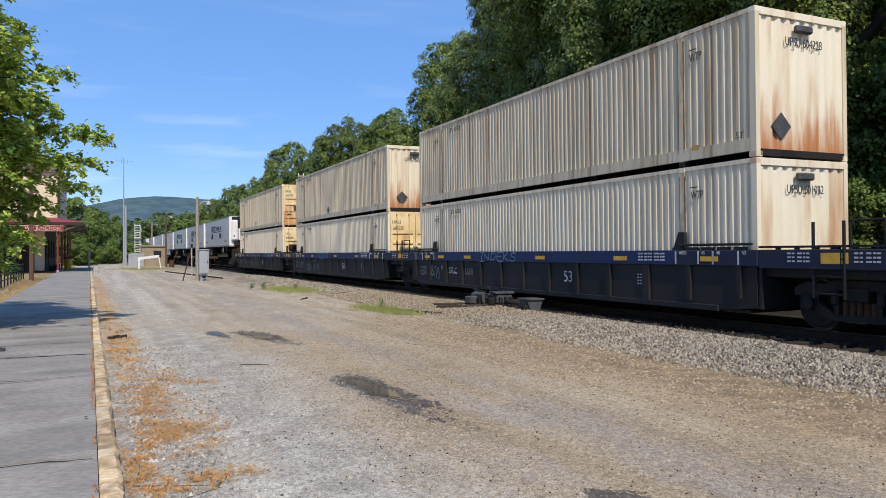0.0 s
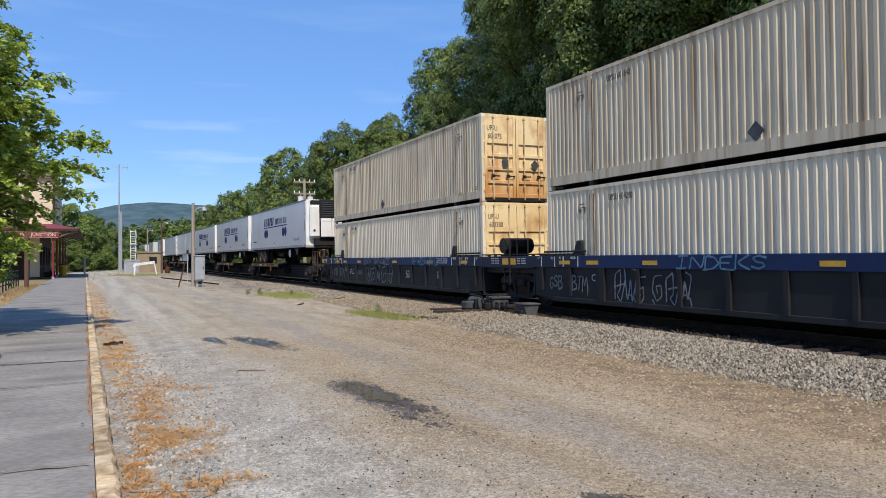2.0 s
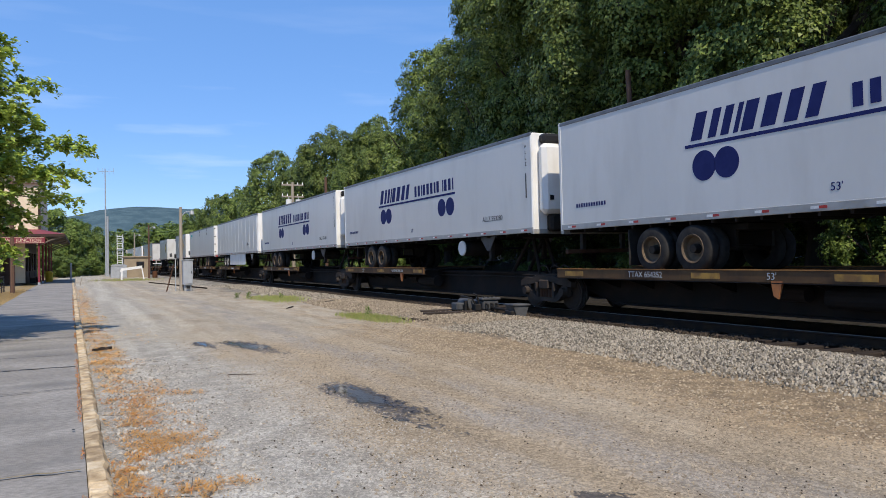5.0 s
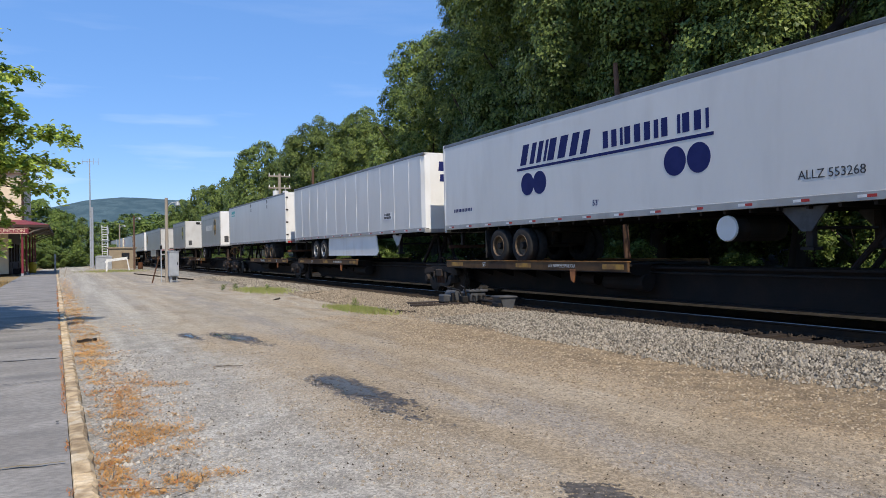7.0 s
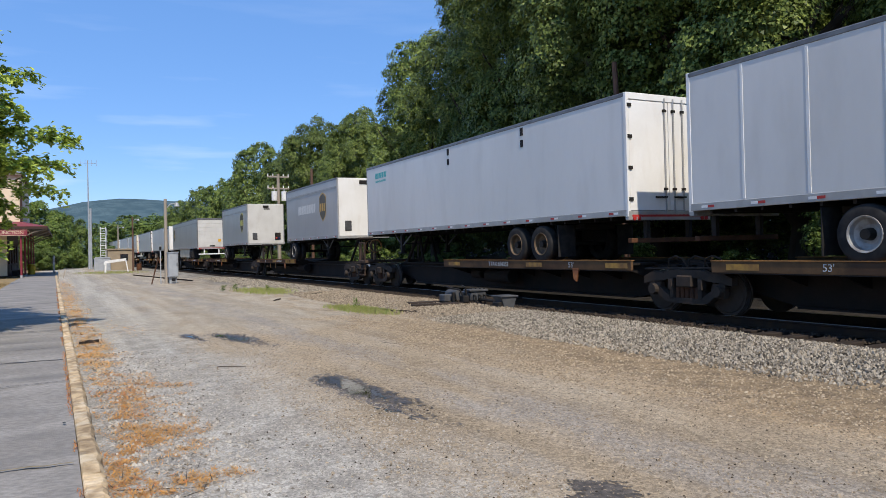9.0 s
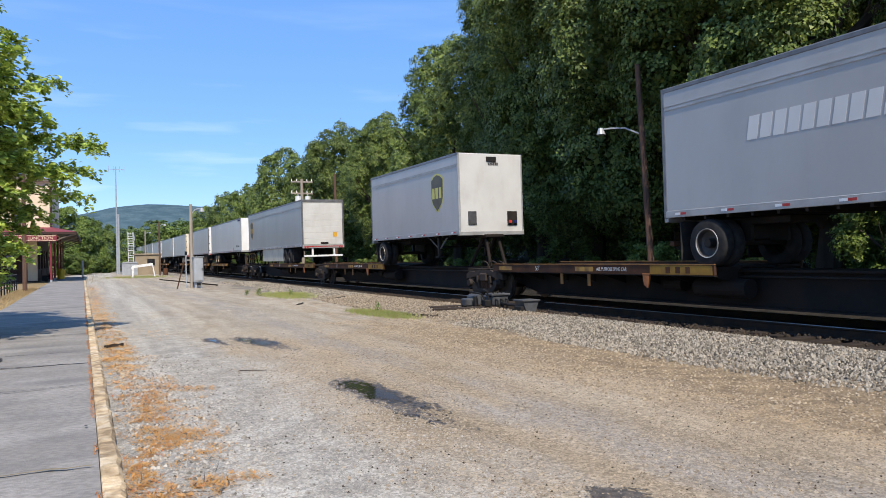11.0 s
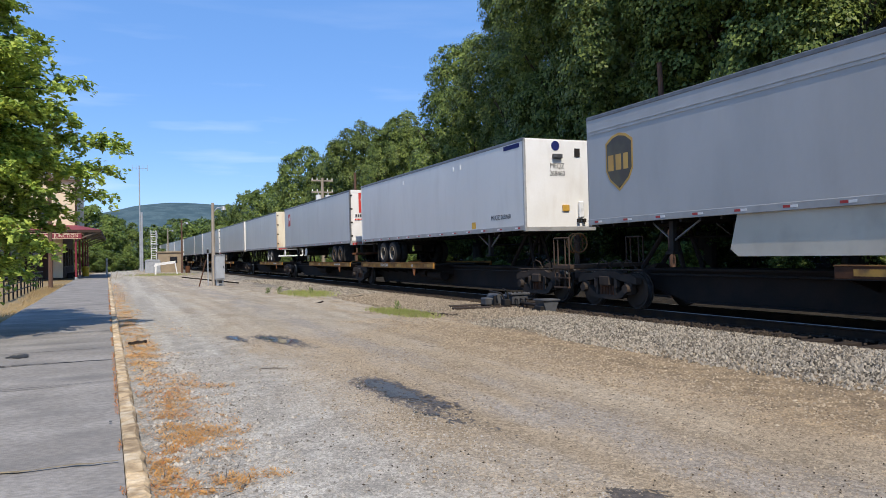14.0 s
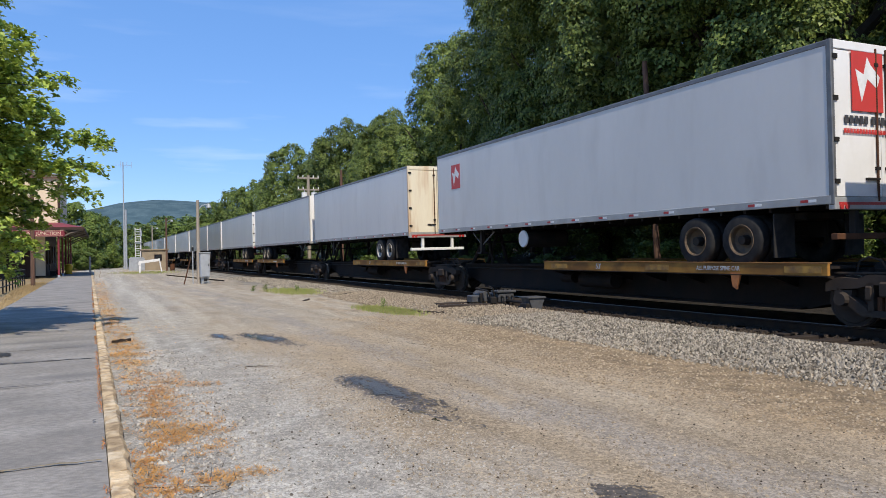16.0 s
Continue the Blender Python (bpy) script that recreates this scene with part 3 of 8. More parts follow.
def ground_z(x, y):
    """Height of the yard: level lane, a slight crown to the ballast, the track bed a little lower, a rise into the wood."""
    d = x - (track_x(y) - XC)
    z = 0.012 * math.sin(x * 1.7 + y * 0.31) * math.sin(y * 0.55 + 1.0)
    if d > 7.4:
        z += 0.03 * min(1, (d - 7.4) / 1.2)
    if d > 10.1:
        z -= 0.16 * min(1, (d - 10.1) / 0.8)
    if d > 14.2:
        z += 0.15 * min(1, (d - 14.2) / 1.0)
    if d > 16.5:
        z += 0.10 * (d - 16.5) if d < 60 else 4.35
    return z


def ground():
    """One sheet, fine near the yard and coarse to the horizon."""
    xs = [-3000, -800, -250, -90, -40, -20, -12, -8, -6] + [-5 + 0.4 * i for i in range(56)] + [18, 20, 23, 27, 32, 45, 80, 200, 700, 3000]
    ys = [-3000, -600, -120, -40, -15, -6] + [-2 + 0.5 * i for i in range(60)] + [29 + 2 * i for i in range(40)] + [112, 120, 135, 160, 200, 280, 450, 900, 3000]
    verts, faces = [], []
    for y in ys:
        for x in xs:
            verts.append((x, y, ground_z(x, y) - (0.03 if x < kerb_x(min(y, 120)) else 0.0)))
    w = len(xs)
    for j in range(len(ys) - 1):
        for i in range(w - 1):
            a = j * w + i
            faces.append((a, a + 1, a + w + 1, a + w))
    ob = new("ground", np_mesh("ground", verts, faces, M_GROUND, True))
    tagged(ob, "dusty gravel yard beside the railway, grey and tan", "ground", kind="structure")


def platform():
    bm = bmesh.new()
    ys = [-6 + 0.8 * i for i in range(120)]
    xs = [-1.0 * i / 8 for i in range(9)]
    rows = []
    for y in ys:
        kx = kerb_x(y) - 0.145
        wide = 2.45
        rows.append([bm.verts.new((kx + wide * s, y, 0.095 + 0.008 * math.sin(y * 0.7 + s * 4))) for s in xs] + [bm.verts.new((kx - wide - 0.02, y, -0.05))])
    for r, q in zip(rows[:-1], rows[1:]):
        for i in range(len(r) - 1):
            bm.faces.new((r[i], q[i], q[i + 1], r[i + 1]))
    bmesh.ops.recalc_face_normals(bm, faces=bm.faces)
    ob = part("pavement", bm, M_ASPHALT, None, smooth=True)
    tagged(ob, "weathered grey asphalt station platform with cracks", "pavement", kind="structure")
    rng = random.Random(4)
    # open joints across the platform, the nearest the widest
    for y0, wd, x_from in ((5.74, 0.02, 1.0), (9.6, 0.012, 0.9), (11.7, 0.03, 0.8), (13.2, 0.015, 1.0), (16.6, 0.03, 0.95), (19.5, 0.02, 1.0), (24, 0.03, 1.0), (30, 0.03, 1.0)):
        bm = bmesh.new()
        pts = []
        k = 26
        for i in range(k + 1):
            s = i / k
            x = kerb_x(y0) - 0.18 - 2.35 * s * x_from
            yy = y0 + 0.06 * math.sin(3 * s + y0) + rng.uniform(-0.02, 0.02) - 0.10 * s
            pts.append((x, yy, wd * rng.uniform(0.4, 1.2)))
        for (xa, ya, wa), (xb, yb, wb) in zip(pts[:-1], pts[1:]):
            z = 0.108
            bm.faces.new([bm.verts.new(c) for c in ((xa, ya - wa, z), (xa, ya + wa, z), (xb, yb + wb, z), (xb, yb - wb, z))])
        bmesh.ops.recalc_face_normals(bm, faces=bm.faces)
        part("tar_strip", bm, M_TAR if y0 != 5.74 else M_CRACK, ob, "dark sealed crack" if y0 != 5.74 else "open crack filled with olive dirt")


def platform_patches():
    """Worn blotches on the asphalt: old tar spills."""
    root = [o for o in scene.objects if o.name == "pavement"][0]
    for x, y, rx, ry, m, label, seed in ((-1.45, 12.8, 0.20, 0.30, M_TAR, "dark tar spill", 1.0), (-0.12, 7.13, 0.018, 0.03, M_TAR, "dark spot", 6.0)):
        bm = bmesh.new()
        n = 40
        ring = []
        for i in range(n):
            a = 2 * math.pi * i / n
            w = 0.75 + 0.55 * noise.noise((math.cos(a) * 1.9 + seed, math.sin(a) * 1.9, seed)) + 0.4 * noise.noise((math.cos(a) * 6, math.sin(a) * 6, seed))
            ring.append(bm.verts.new((x + rx * w * math.cos(a), y + ry * w * math.sin(a), 0.1085)))
        bm.faces.new(ring)
        part("worn_patch", bm, m, root, label)


def kerb():
    """Squared kerb stones, end to end, some chipped or sunk."""
    root = thing("kerb", "old tan stone kerb along the platform edge", "kerb")
    root["kind"] = "structure"
    rng = random.Random(11)
    y = -4.0
    k = 0
    while y < 92:
        ln = rng.choice((1.25, 1.6, 1.9, 2.3)) if y < 40 else 4.0
        if abs(y - 4.4) < 1.0:
            ln = 5.4 - y if y < 4.9 else ln
        bm = bmesh.new()
        n = 16 if y < 20 else 5
        ring = []
        sink = rng.uniform(-0.02, 0.008)
        for i in range(n + 1):
            s = i / n
            yy = y + 0.012 + (ln - 0.024) * s
            jx, jz = rng.uniform(-0.014, 0.009), rng.uniform(-0.014, 0.006) + sink
            kx = kerb_x(yy)
            dip = 0.022 if i in (0, n) else 0
            prof = ((-0.14, -0.10), (-0.14, 0.10 + jz - dip), (-0.13 - jx, 0.112 + jz - dip), (-0.028 + jx, 0.114 - jz * 0.5 + 1.5 * sink - dip), (0.0 + jx, 0.086 + jz - dip), (0.008 + jx, -0.10))
            ring.append([bm.verts.new((kx + px, yy, pz)) for px, pz in prof])
        for r, q in zip(ring[:-1], ring[1:]):
            for i in range(len(r) - 1):
                bm.faces.new((r[i], r[i + 1], q[i + 1], q[i]))
        bm.faces.new(ring[0][::-1])
        bm.faces.new(ring[-1])
        bmesh.ops.recalc_face_normals(bm, faces=bm.faces)
        part("kerb_stone", bm, M_KERB, root)
        y += ln
        k += 1


def rails():
    root = thing("railway_track", "main line track with dark wooden ties and worn rails", "track")
    root["kind"] = "structure"
    for side, name in ((-1, "rail"), (1, "rail")):
        ys = [-60 + 6 * i for i in range(70)]
        for prof, m, nm in (((( -0.07, -0.185), (-0.07, -0.172), (-0.012, -0.150), (-0.012, -0.045), (-0.036, -0.035), (-0.036, -0.006), (0.036, -0.006), (0.036, -0.035), (0.012, -0.045), (0.012, -0.150), (0.07, -0.172), (0.07, -0.185)), M_RAIL, "rail"), (((-0.034, -0.006), (-0.030, 0.0), (0.030, 0.0), (0.034, -0.006)), M_RAILTOP, "rail_head")):
            bm = bmesh.new()
            rows = []
            for y in ys:
                cx = track_x(y) + side * 0.755
                cz = RAIL_Z - side * 0.755 * math.sin(radians(LEAN))
                rows.append([bm.verts.new((cx + px, y, cz + pz)) for px, pz in prof])
            k = len(prof)
            for r, q in zip(rows[:-1], rows[1:]):
                for i in range(k if nm == "rail" else k - 1):
                    bm.faces.new((r[i], r[(i + 1) % k], q[(i + 1) % k], q[i]))
            bmesh.ops.recalc_face_normals(bm, faces=bm.faces)
            part(nm, bm, m, root)
    rng = random.Random(8)
    me = None
    bm = B(-1.69, 1.69, -0.115, 0.115, -0.17, 0.0, 0.012)
    long_me = bpy.data.meshes.new("tie")
    bm.to_mesh(long_me)
    bm.free()
    long_me.materials.append(M_TIE)
    for i in range(300):
        y = -8 + i * 0.53
        if me is None:
            bm = B(-1.35, 1.35, -0.115, 0.115, -0.17, 0.0, 0.012)
            ob = part("tie", bm, M_TIE, root)
            me = ob.data
        else:
            ob = new("tie", me if y > 9.2 else long_me)
            ob.parent = root
        out = -0.33 if y < 9.2 else 0.0
        ob.matrix_basis = pose(track_x(y) + rng.uniform(-0.06, 0.06) + out, y + rng.uniform(-0.02, 0.02), -0.055 + rng.uniform(-0.01, 0.01), 0, 0, rng.uniform(-0.8, 0.8))


def ballast():
    rng = np.random.default_rng(5)

    def scatter(k, x0, x1, y0, y1, lift, edge=0.0):
        x = rng.uniform(x0, x1, k)
        y = rng.uniform(y0, y1, k)
        if edge:
            keep = x > x0 + edge * (0.5 + 0.5 * np.sin(y * 1.3 + np.sin(y * 0.41) * 3)) * rng.uniform(0.2, 1, k)
            x, y = x[keep], y[keep]
        z = np.array([ground_z(a, b) for a, b in zip(x, y)]) + lift
        return np.stack([x, y, z], 1)

    near = scatter(27000, 7.1, 11.4, 1.8, 15.0, 0.006, 1.1)
    near = near[(near[:, 0] < 10.75 + 0.5 * rng.uniform(0, 1, len(near)) ** 2) | (near[:, 1] > 9.4)]
    mid = scatter(13000, 7.2, 11.5, 15.0, 28.0, 0.006, 1.1)
    far = scatter(9000, 7.6, 11.6, 28.0, 52.0, 0.012, 1.0)
    stones("ballast_stones", near, 0.032, 0.072, M_BALLAST, 1, "grey crushed stone ballast beside the track", 1.05)
    stones("ballast_stones", mid, 0.04, 0.085, M_BALLASTBR, 7, "rust-brown crushed stone ballast beside the track", 1.0)
    stones("ballast_stones", far, 0.05, 0.10, M_BALLAST, 2, "grey crushed stone ballast beside the track", 1.0)
    # stones by and between the rails: shade is part of their dark colour
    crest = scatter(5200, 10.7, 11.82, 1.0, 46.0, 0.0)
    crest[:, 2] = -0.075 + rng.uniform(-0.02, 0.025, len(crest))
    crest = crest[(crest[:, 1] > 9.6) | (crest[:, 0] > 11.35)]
    stones("ballast_stones", crest, 0.05, 0.09, M_OILSHADE, 33, "oily crushed stone over the tie ends, darkened in colour for shade", 1.0)
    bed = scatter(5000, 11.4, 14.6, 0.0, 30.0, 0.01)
    stones("ballast_stones", bed, 0.04, 0.075, M_OILSHADE, 3, "oily crushed stone between the ties, darkened in colour for shade")
    tan = scatter(14000, 4.8, 8.0, 2.5, 17.0, 0.0, 1.3)
    stones("tan_chips", tan, 0.014, 0.05, M_TANSTONE, 4, "brown and tan stone chips along the ballast")
    big = scatter(200, 5.2, 7.8, 3.0, 15.0, 0.0)
    stones("tan_chips", big, 0.025, 0.06, M_PALESTONE, 14, "larger pale stones among the brown chips", 0.45)
    grav = scatter(20000, 0.25, 2.9, 3.0, 12.0, 0.0)
    keep = grav[:, 0] < 2.9 - 1.3 * rng.uniform(0, 1, len(grav)) ** 2
    stones("lane_gravel", grav[keep], 0.009, 0.027, M_GRAVEL, 5, "loose grey crushed stone on the lane")
    rough = scatter(4200, 0.22, 1.5, 3.6, 13.0, 0.0)
    rough = rough[rough[:, 0] < 0.3 + 1.2 * rng.uniform(0, 1, len(rough)) ** 1.3]
    stones("lane_gravel", rough, 0.02, 0.05, M_ROUGH, 21, "coarse broken stone along the foot of the kerb", 0.8)
    lane = scatter(31000, 1.9, 6.2, 2.6, 14.0, 0.0)
    stones("lane_gravel", lane, 0.007, 0.024, M_LANESTONE, 6, "scattered small stones on the worn lane", 0.8)
    chips = scatter(2600, 1.5, 6.4, 2.6, 15.0, 0.0)
    stones("lane_gravel", chips, 0.02, 0.045, M_LANESTONE, 26, "single larger stone chips on the worn lane", 0.7)
    dark = scatter(1500, 0.6, 6.0, 2.8, 13.0, 0.002)
    stones("lane_gravel", dark, 0.008, 0.026, M_OILSHADE, 16, "scattered small dark cinders on the lane")


def puddle(name, cx, cy, rx, ry, turn, seed, label, water=True, cell=0.02):
    """A shallow puddle in the lane: ragged wet gravel with still water in its hollows."""
    root = thing(name, label, "puddle", m=pose(cx, cy, ground_z(cx, cy) + 0.004, 0, 0, turn))

    def depth(x, y):
        r = math.hypot(x / rx, y / ry)
        return 1 - r + 0.50 * noise.noise((x * 3.2 + seed, y * 1.5, 0.5)) + 0.24 * noise.noise((x * 9 + seed, y * 6, 1.5)) + 0.55 * noise.noise((x * 26 + seed, y * 17, 2.5)) + 0.3 * noise.noise((x * 60 + seed, y * 45, 4.5))

    for nm, level, m, z in (("wet_rim", 0.14, M_WET, 0.0), ("water", 0.60, M_WATER, 0.005)):
        if nm == "water" and not water:
            continue
        bm = bmesh.new()
        grid = {}

        def at(i, j):
            if (i, j) not in grid:
                grid[(i, j)] = bm.verts.new((i * cell + 0.4 * cell * noise.noise((i * 0.9, j * 0.9, seed)), j * cell + 0.4 * cell * noise.noise((i * 0.9, j * 0.9, seed + 7)), z))
            return grid[(i, j)]

        for i in range(-int(1.6 * rx / cell), int(1.6 * rx / cell)):
            for j in range(-int(1.6 * ry / cell), int(1.6 * ry / cell)):
                if depth((i + 0.5) * cell, (j + 0.5) * cell) > level:
                    bm.faces.new((at(i, j), at(i + 1, j), at(i + 1, j + 1), at(i, j + 1)))
        part(nm, bm, m, root)


def dry_grass():
    """Orange dead weeds along the kerb, and the green patches by the ballast."""
    rng = np.random.default_rng(21)

    def blades(name, pts, h0, h1, wid, material, label, lean=0.6):
        k = len(pts)
        a = rng.uniform(0, 2 * math.pi, k)
        h = rng.uniform(h0, h1, k)
        tip = np.stack([np.cos(a) * h * lean * rng.uniform(0.2, 1.4, k), np.sin(a) * h * lean * rng.uniform(0.2, 1.4, k), h], 1)
        side = np.stack([-np.sin(a), np.cos(a), np.zeros(k)], 1) * wid
        mid = pts + tip * np.array([0.45, 0.45, 0.6])
        v = np.stack([pts - side, pts + side, mid + side * 0.8, pts + tip, mid - side * 0.8], 1).reshape(-1, 3)
        f = [(5 * i, 5 * i + 1, 5 * i + 2, 5 * i + 3, 5 * i + 4) for i in range(k)]
        ob = new(name, np_mesh(name, v, f, material))
        tagged(ob, label, "grass", kind="stuff")

    def mats(name, centres, material, label, length, wid):
        at, way = [], []
        for cx, cy, rx, ry, k in centres:
            a, r = rng.uniform(0, 2 * math.pi, k), np.sqrt(rng.uniform(0, 1, k)) ** 1.2 * 1.35
            x, y = cx + rx * r * np.cos(a), cy + ry * r * np.sin(a)
            cl = np.array([noise.noise((q * 3.0, w * 2.0, 3.0)) for q, w in zip(x, y)])
            fine = np.array([noise.noise((q * 11.0, w * 6.0, 8.0)) for q, w in zip(x, y)])
            keep = (cl * 0.7 + fine * 0.6 + rng.normal(0, 0.22, k) > -0.05 + 0.55 * (r - 0.45)) & (x > 0.225 - 0.0135 * y)
            at.append(np.stack([x, y], 1)[keep])
        at = np.concatenate(at)
        k = len(at)
        z = np.array([ground_z(q, w) for q, w in at]) + 0.002
        base = np.column_stack([at, z])
        a = rng.uniform(0, 2 * math.pi, k)
        ln = rng.uniform(0.4, 1.0, k) * length
        tip = np.stack([np.cos(a) * ln, np.sin(a) * ln, rng.uniform(0.05, 0.55, k) * ln], 1)
        side = np.stack([-np.sin(a), np.cos(a), np.zeros(k)], 1) * (wid * rng.uniform(0.5, 1.2, k))[:, None]
        v = np.stack([base - side, base + side, base + tip], 1).reshape(-1, 3)
        ob = new(name, np_mesh(name, v, np.arange(3 * k).reshape(k, 3), material))
        tagged(ob, label, "grass", kind="stuff")

    ochre = [(0.55, 9.6, 0.30, 0.9, 5000), (0.85, 9.1, 0.35, 0.22, 1600), (0.45, 8.2, 0.26, 0.9, 5000), (0.50, 6.7, 0.42, 0.75, 13000), (0.30, 5.7, 0.15, 0.55, 3500), (0.66, 5.2, 0.34, 0.16, 1800), (0.5, 5.9, 0.45, 0.5, 1400), (0.6, 7.8, 0.5, 0.5, 1500), (0.46, 5.0, 0.24, 0.14, 2000), (0.35, 4.3, 0.25, 0.5, 3000), (0.8, 8.5, 0.22, 0.12, 900), (0.3, 11.5, 0.25, 0.7, 2200), (0.45, 12.6, 0.35, 0.5, 1800), (0.2, 14.4, 0.22, 0.8, 1500), (0.12, 17.5, 0.25, 1.5, 1500), (0.05, 22, 0.3, 2.4, 1400), (-0.05, 28, 0.3, 3.0, 1200), (-0.2, 36, 0.3, 4.0, 1000)]
    mats("dry_weeds", ochre, M_DRY, "flattened ochre dead weeds along the foot of the kerb", 0.055, 0.0042)
    mats("dry_weeds", [(0.6, 7.2, 0.55, 3.4, 3200), (0.3, 12.5, 0.3, 6.0, 1800), (0.9, 5.2, 0.5, 1.0, 500)], M_DRYTAN, "thin tan dead grass scattered on the gravel", 0.05, 0.0035)
    mats("dry_weeds", [(0.28, 13.0, 0.30, 3.0, 6000), (0.14, 20, 0.34, 5.5, 7000), (-0.02, 31, 0.4, 8.0, 6000), (-0.2, 47, 0.5, 11.0, 5000), (1.0, 17, 0.5, 3.0, 500)], M_DRY, "ochre dead weeds in a strip along the kerb", 0.085, 0.008)
    mats("dry_weeds", [(0.28, 14.0, 0.34, 4.0, 4500), (0.1, 24, 0.4, 8.0, 5000), (-0.1, 40, 0.5, 12.0, 4000)], M_DRYTAN, "tan dead grass in a strip along the kerb", 0.085, 0.008)
    mats("dry_weeds", [(0.25, 16.0, 0.3, 6.0, 1600), (0.0, 34, 0.35, 12.0, 1600)], M_DRYRED, "rust-red dead weed leaves along the kerb", 0.07, 0.010)
    rust = [(0.42, 8.9, 0.22, 0.5, 900), (0.50, 7.7, 0.25, 0.4, 900), (0.36, 6.2, 0.2, 0.5, 900), (0.35, 5.1, 0.2, 0.4, 500), (0.62, 9.4, 0.3, 0.3, 600), (0.4, 10.3, 0.2, 0.5, 500)]
    mats("dry_weeds", rust, M_DRYRED, "rust-red dead weed leaves on the gravel", 0.045, 0.008)
    stalks = [(0.5, 7.0, 0.6, 2.6, 260), (0.5, 5.0, 0.5, 0.5, 90)]
    mats("dry_weeds", stalks, M_TWIG, "dark dry weed stalks on the gravel", 0.22, 0.003)
    y = rng.uniform(2.5, 40, 3200)
    x = 0.2 - 0.0135 * y - 0.15 - np.abs(rng.normal(0, 0.016, 3200))
    keep = np.array([noise.noise((w * 0.8, 2.0, 1.0)) for w in y]) > -0.05
    blades("dry_weeds", np.stack([x, y, np.full(3200, 0.098)], 1)[keep], 0.005, 0.03, 0.003, M_DRYRED, "brown dead weeds in the joint behind the kerb", 1.2)
    for cx, cy, rx, ry, k, h in ((6.9, 18.3, 0.65, 2.4, 2600, 0.10), (7.2, 30.3, 1.2, 3.3, 1800, 0.15), (4.0, 80, 4.0, 8.0, 1500, 0.2), (-3.6, 45, 0.7, 12.0, 2500, 0.16)):
        a, r = rng.uniform(0, 2 * math.pi, k), np.sqrt(rng.uniform(0, 1, k)) * rng.uniform(0.4, 1, k)
        x, y = cx + rx * r * np.cos(a) - 0.1 * (r * np.sin(a)), cy + ry * r * np.sin(a)
        z = np.array([ground_z(p, q) for p, q in zip(x, y)])
        dead = cx < -3
        blades("dry_weeds" if dead else "grass_patch", np.stack([x, y, z], 1), h * 0.25, h, 0.008, M_DRYTAN if dead else M_GRASS, "dead ochre grass behind the platform" if dead else "patch of green and yellow grass on the gravel", 0.7)
    k = 5200
    y = rng.uniform(20, 50, k)
    x = 0.2 - 0.0135 * y - 2.55 - np.abs(rng.normal(0, 0.45, k))
    blades("dry_weeds", np.stack([x, y, np.full(k, -0.03)], 1), 0.03, 0.10, 0.006, M_DRYTAN, "dry brown grass along the back of the platform", 0.9)
    # taller weeds
    for cx, cy, h in ((7.0, 18.9, 0.36), (7.25, 29.8, 0.40), (6.3, 31.5, 0.42), (5.9, 32.0, 0.35)):
        k = 46
        a, r = rng.uniform(0, 2 * math.pi, k), rng.uniform(0, 0.12, k)
        pts = np.stack([cx + r * np.cos(a), cy + r * np.sin(a), np.full(k, ground_z(cx, cy)) + rng.uniform(0, h * 0.6, k)], 1)
        blades("weed", pts, 0.05, h * 0.4, 0.008, M_LEAFH, "green weed growing out of the gravel", 0.8)


def lying_rail():
    """A worn rail left lying on the gravel."""
    prof = ((-0.07, 0.0), (-0.07, 0.014), (-0.014, 0.035), (-0.014, 0.12), (-0.036, 0.135), (-0.036, 0.17), (0.036, 0.17), (0.036, 0.135), (0.014, 0.12), (0.014, 0.035), (0.07, 0.014), (0.07, 0.0))
    ob = solo("rail", prism(prof, "y", -10.0, 10.0), M_RAIL, "old dark rail lying on the gravel", "rail")
    ob.matrix_basis = pose(5.85, 56.2, ground_z(5.85, 56.2) - 0.09, 0, 0, 5.2)


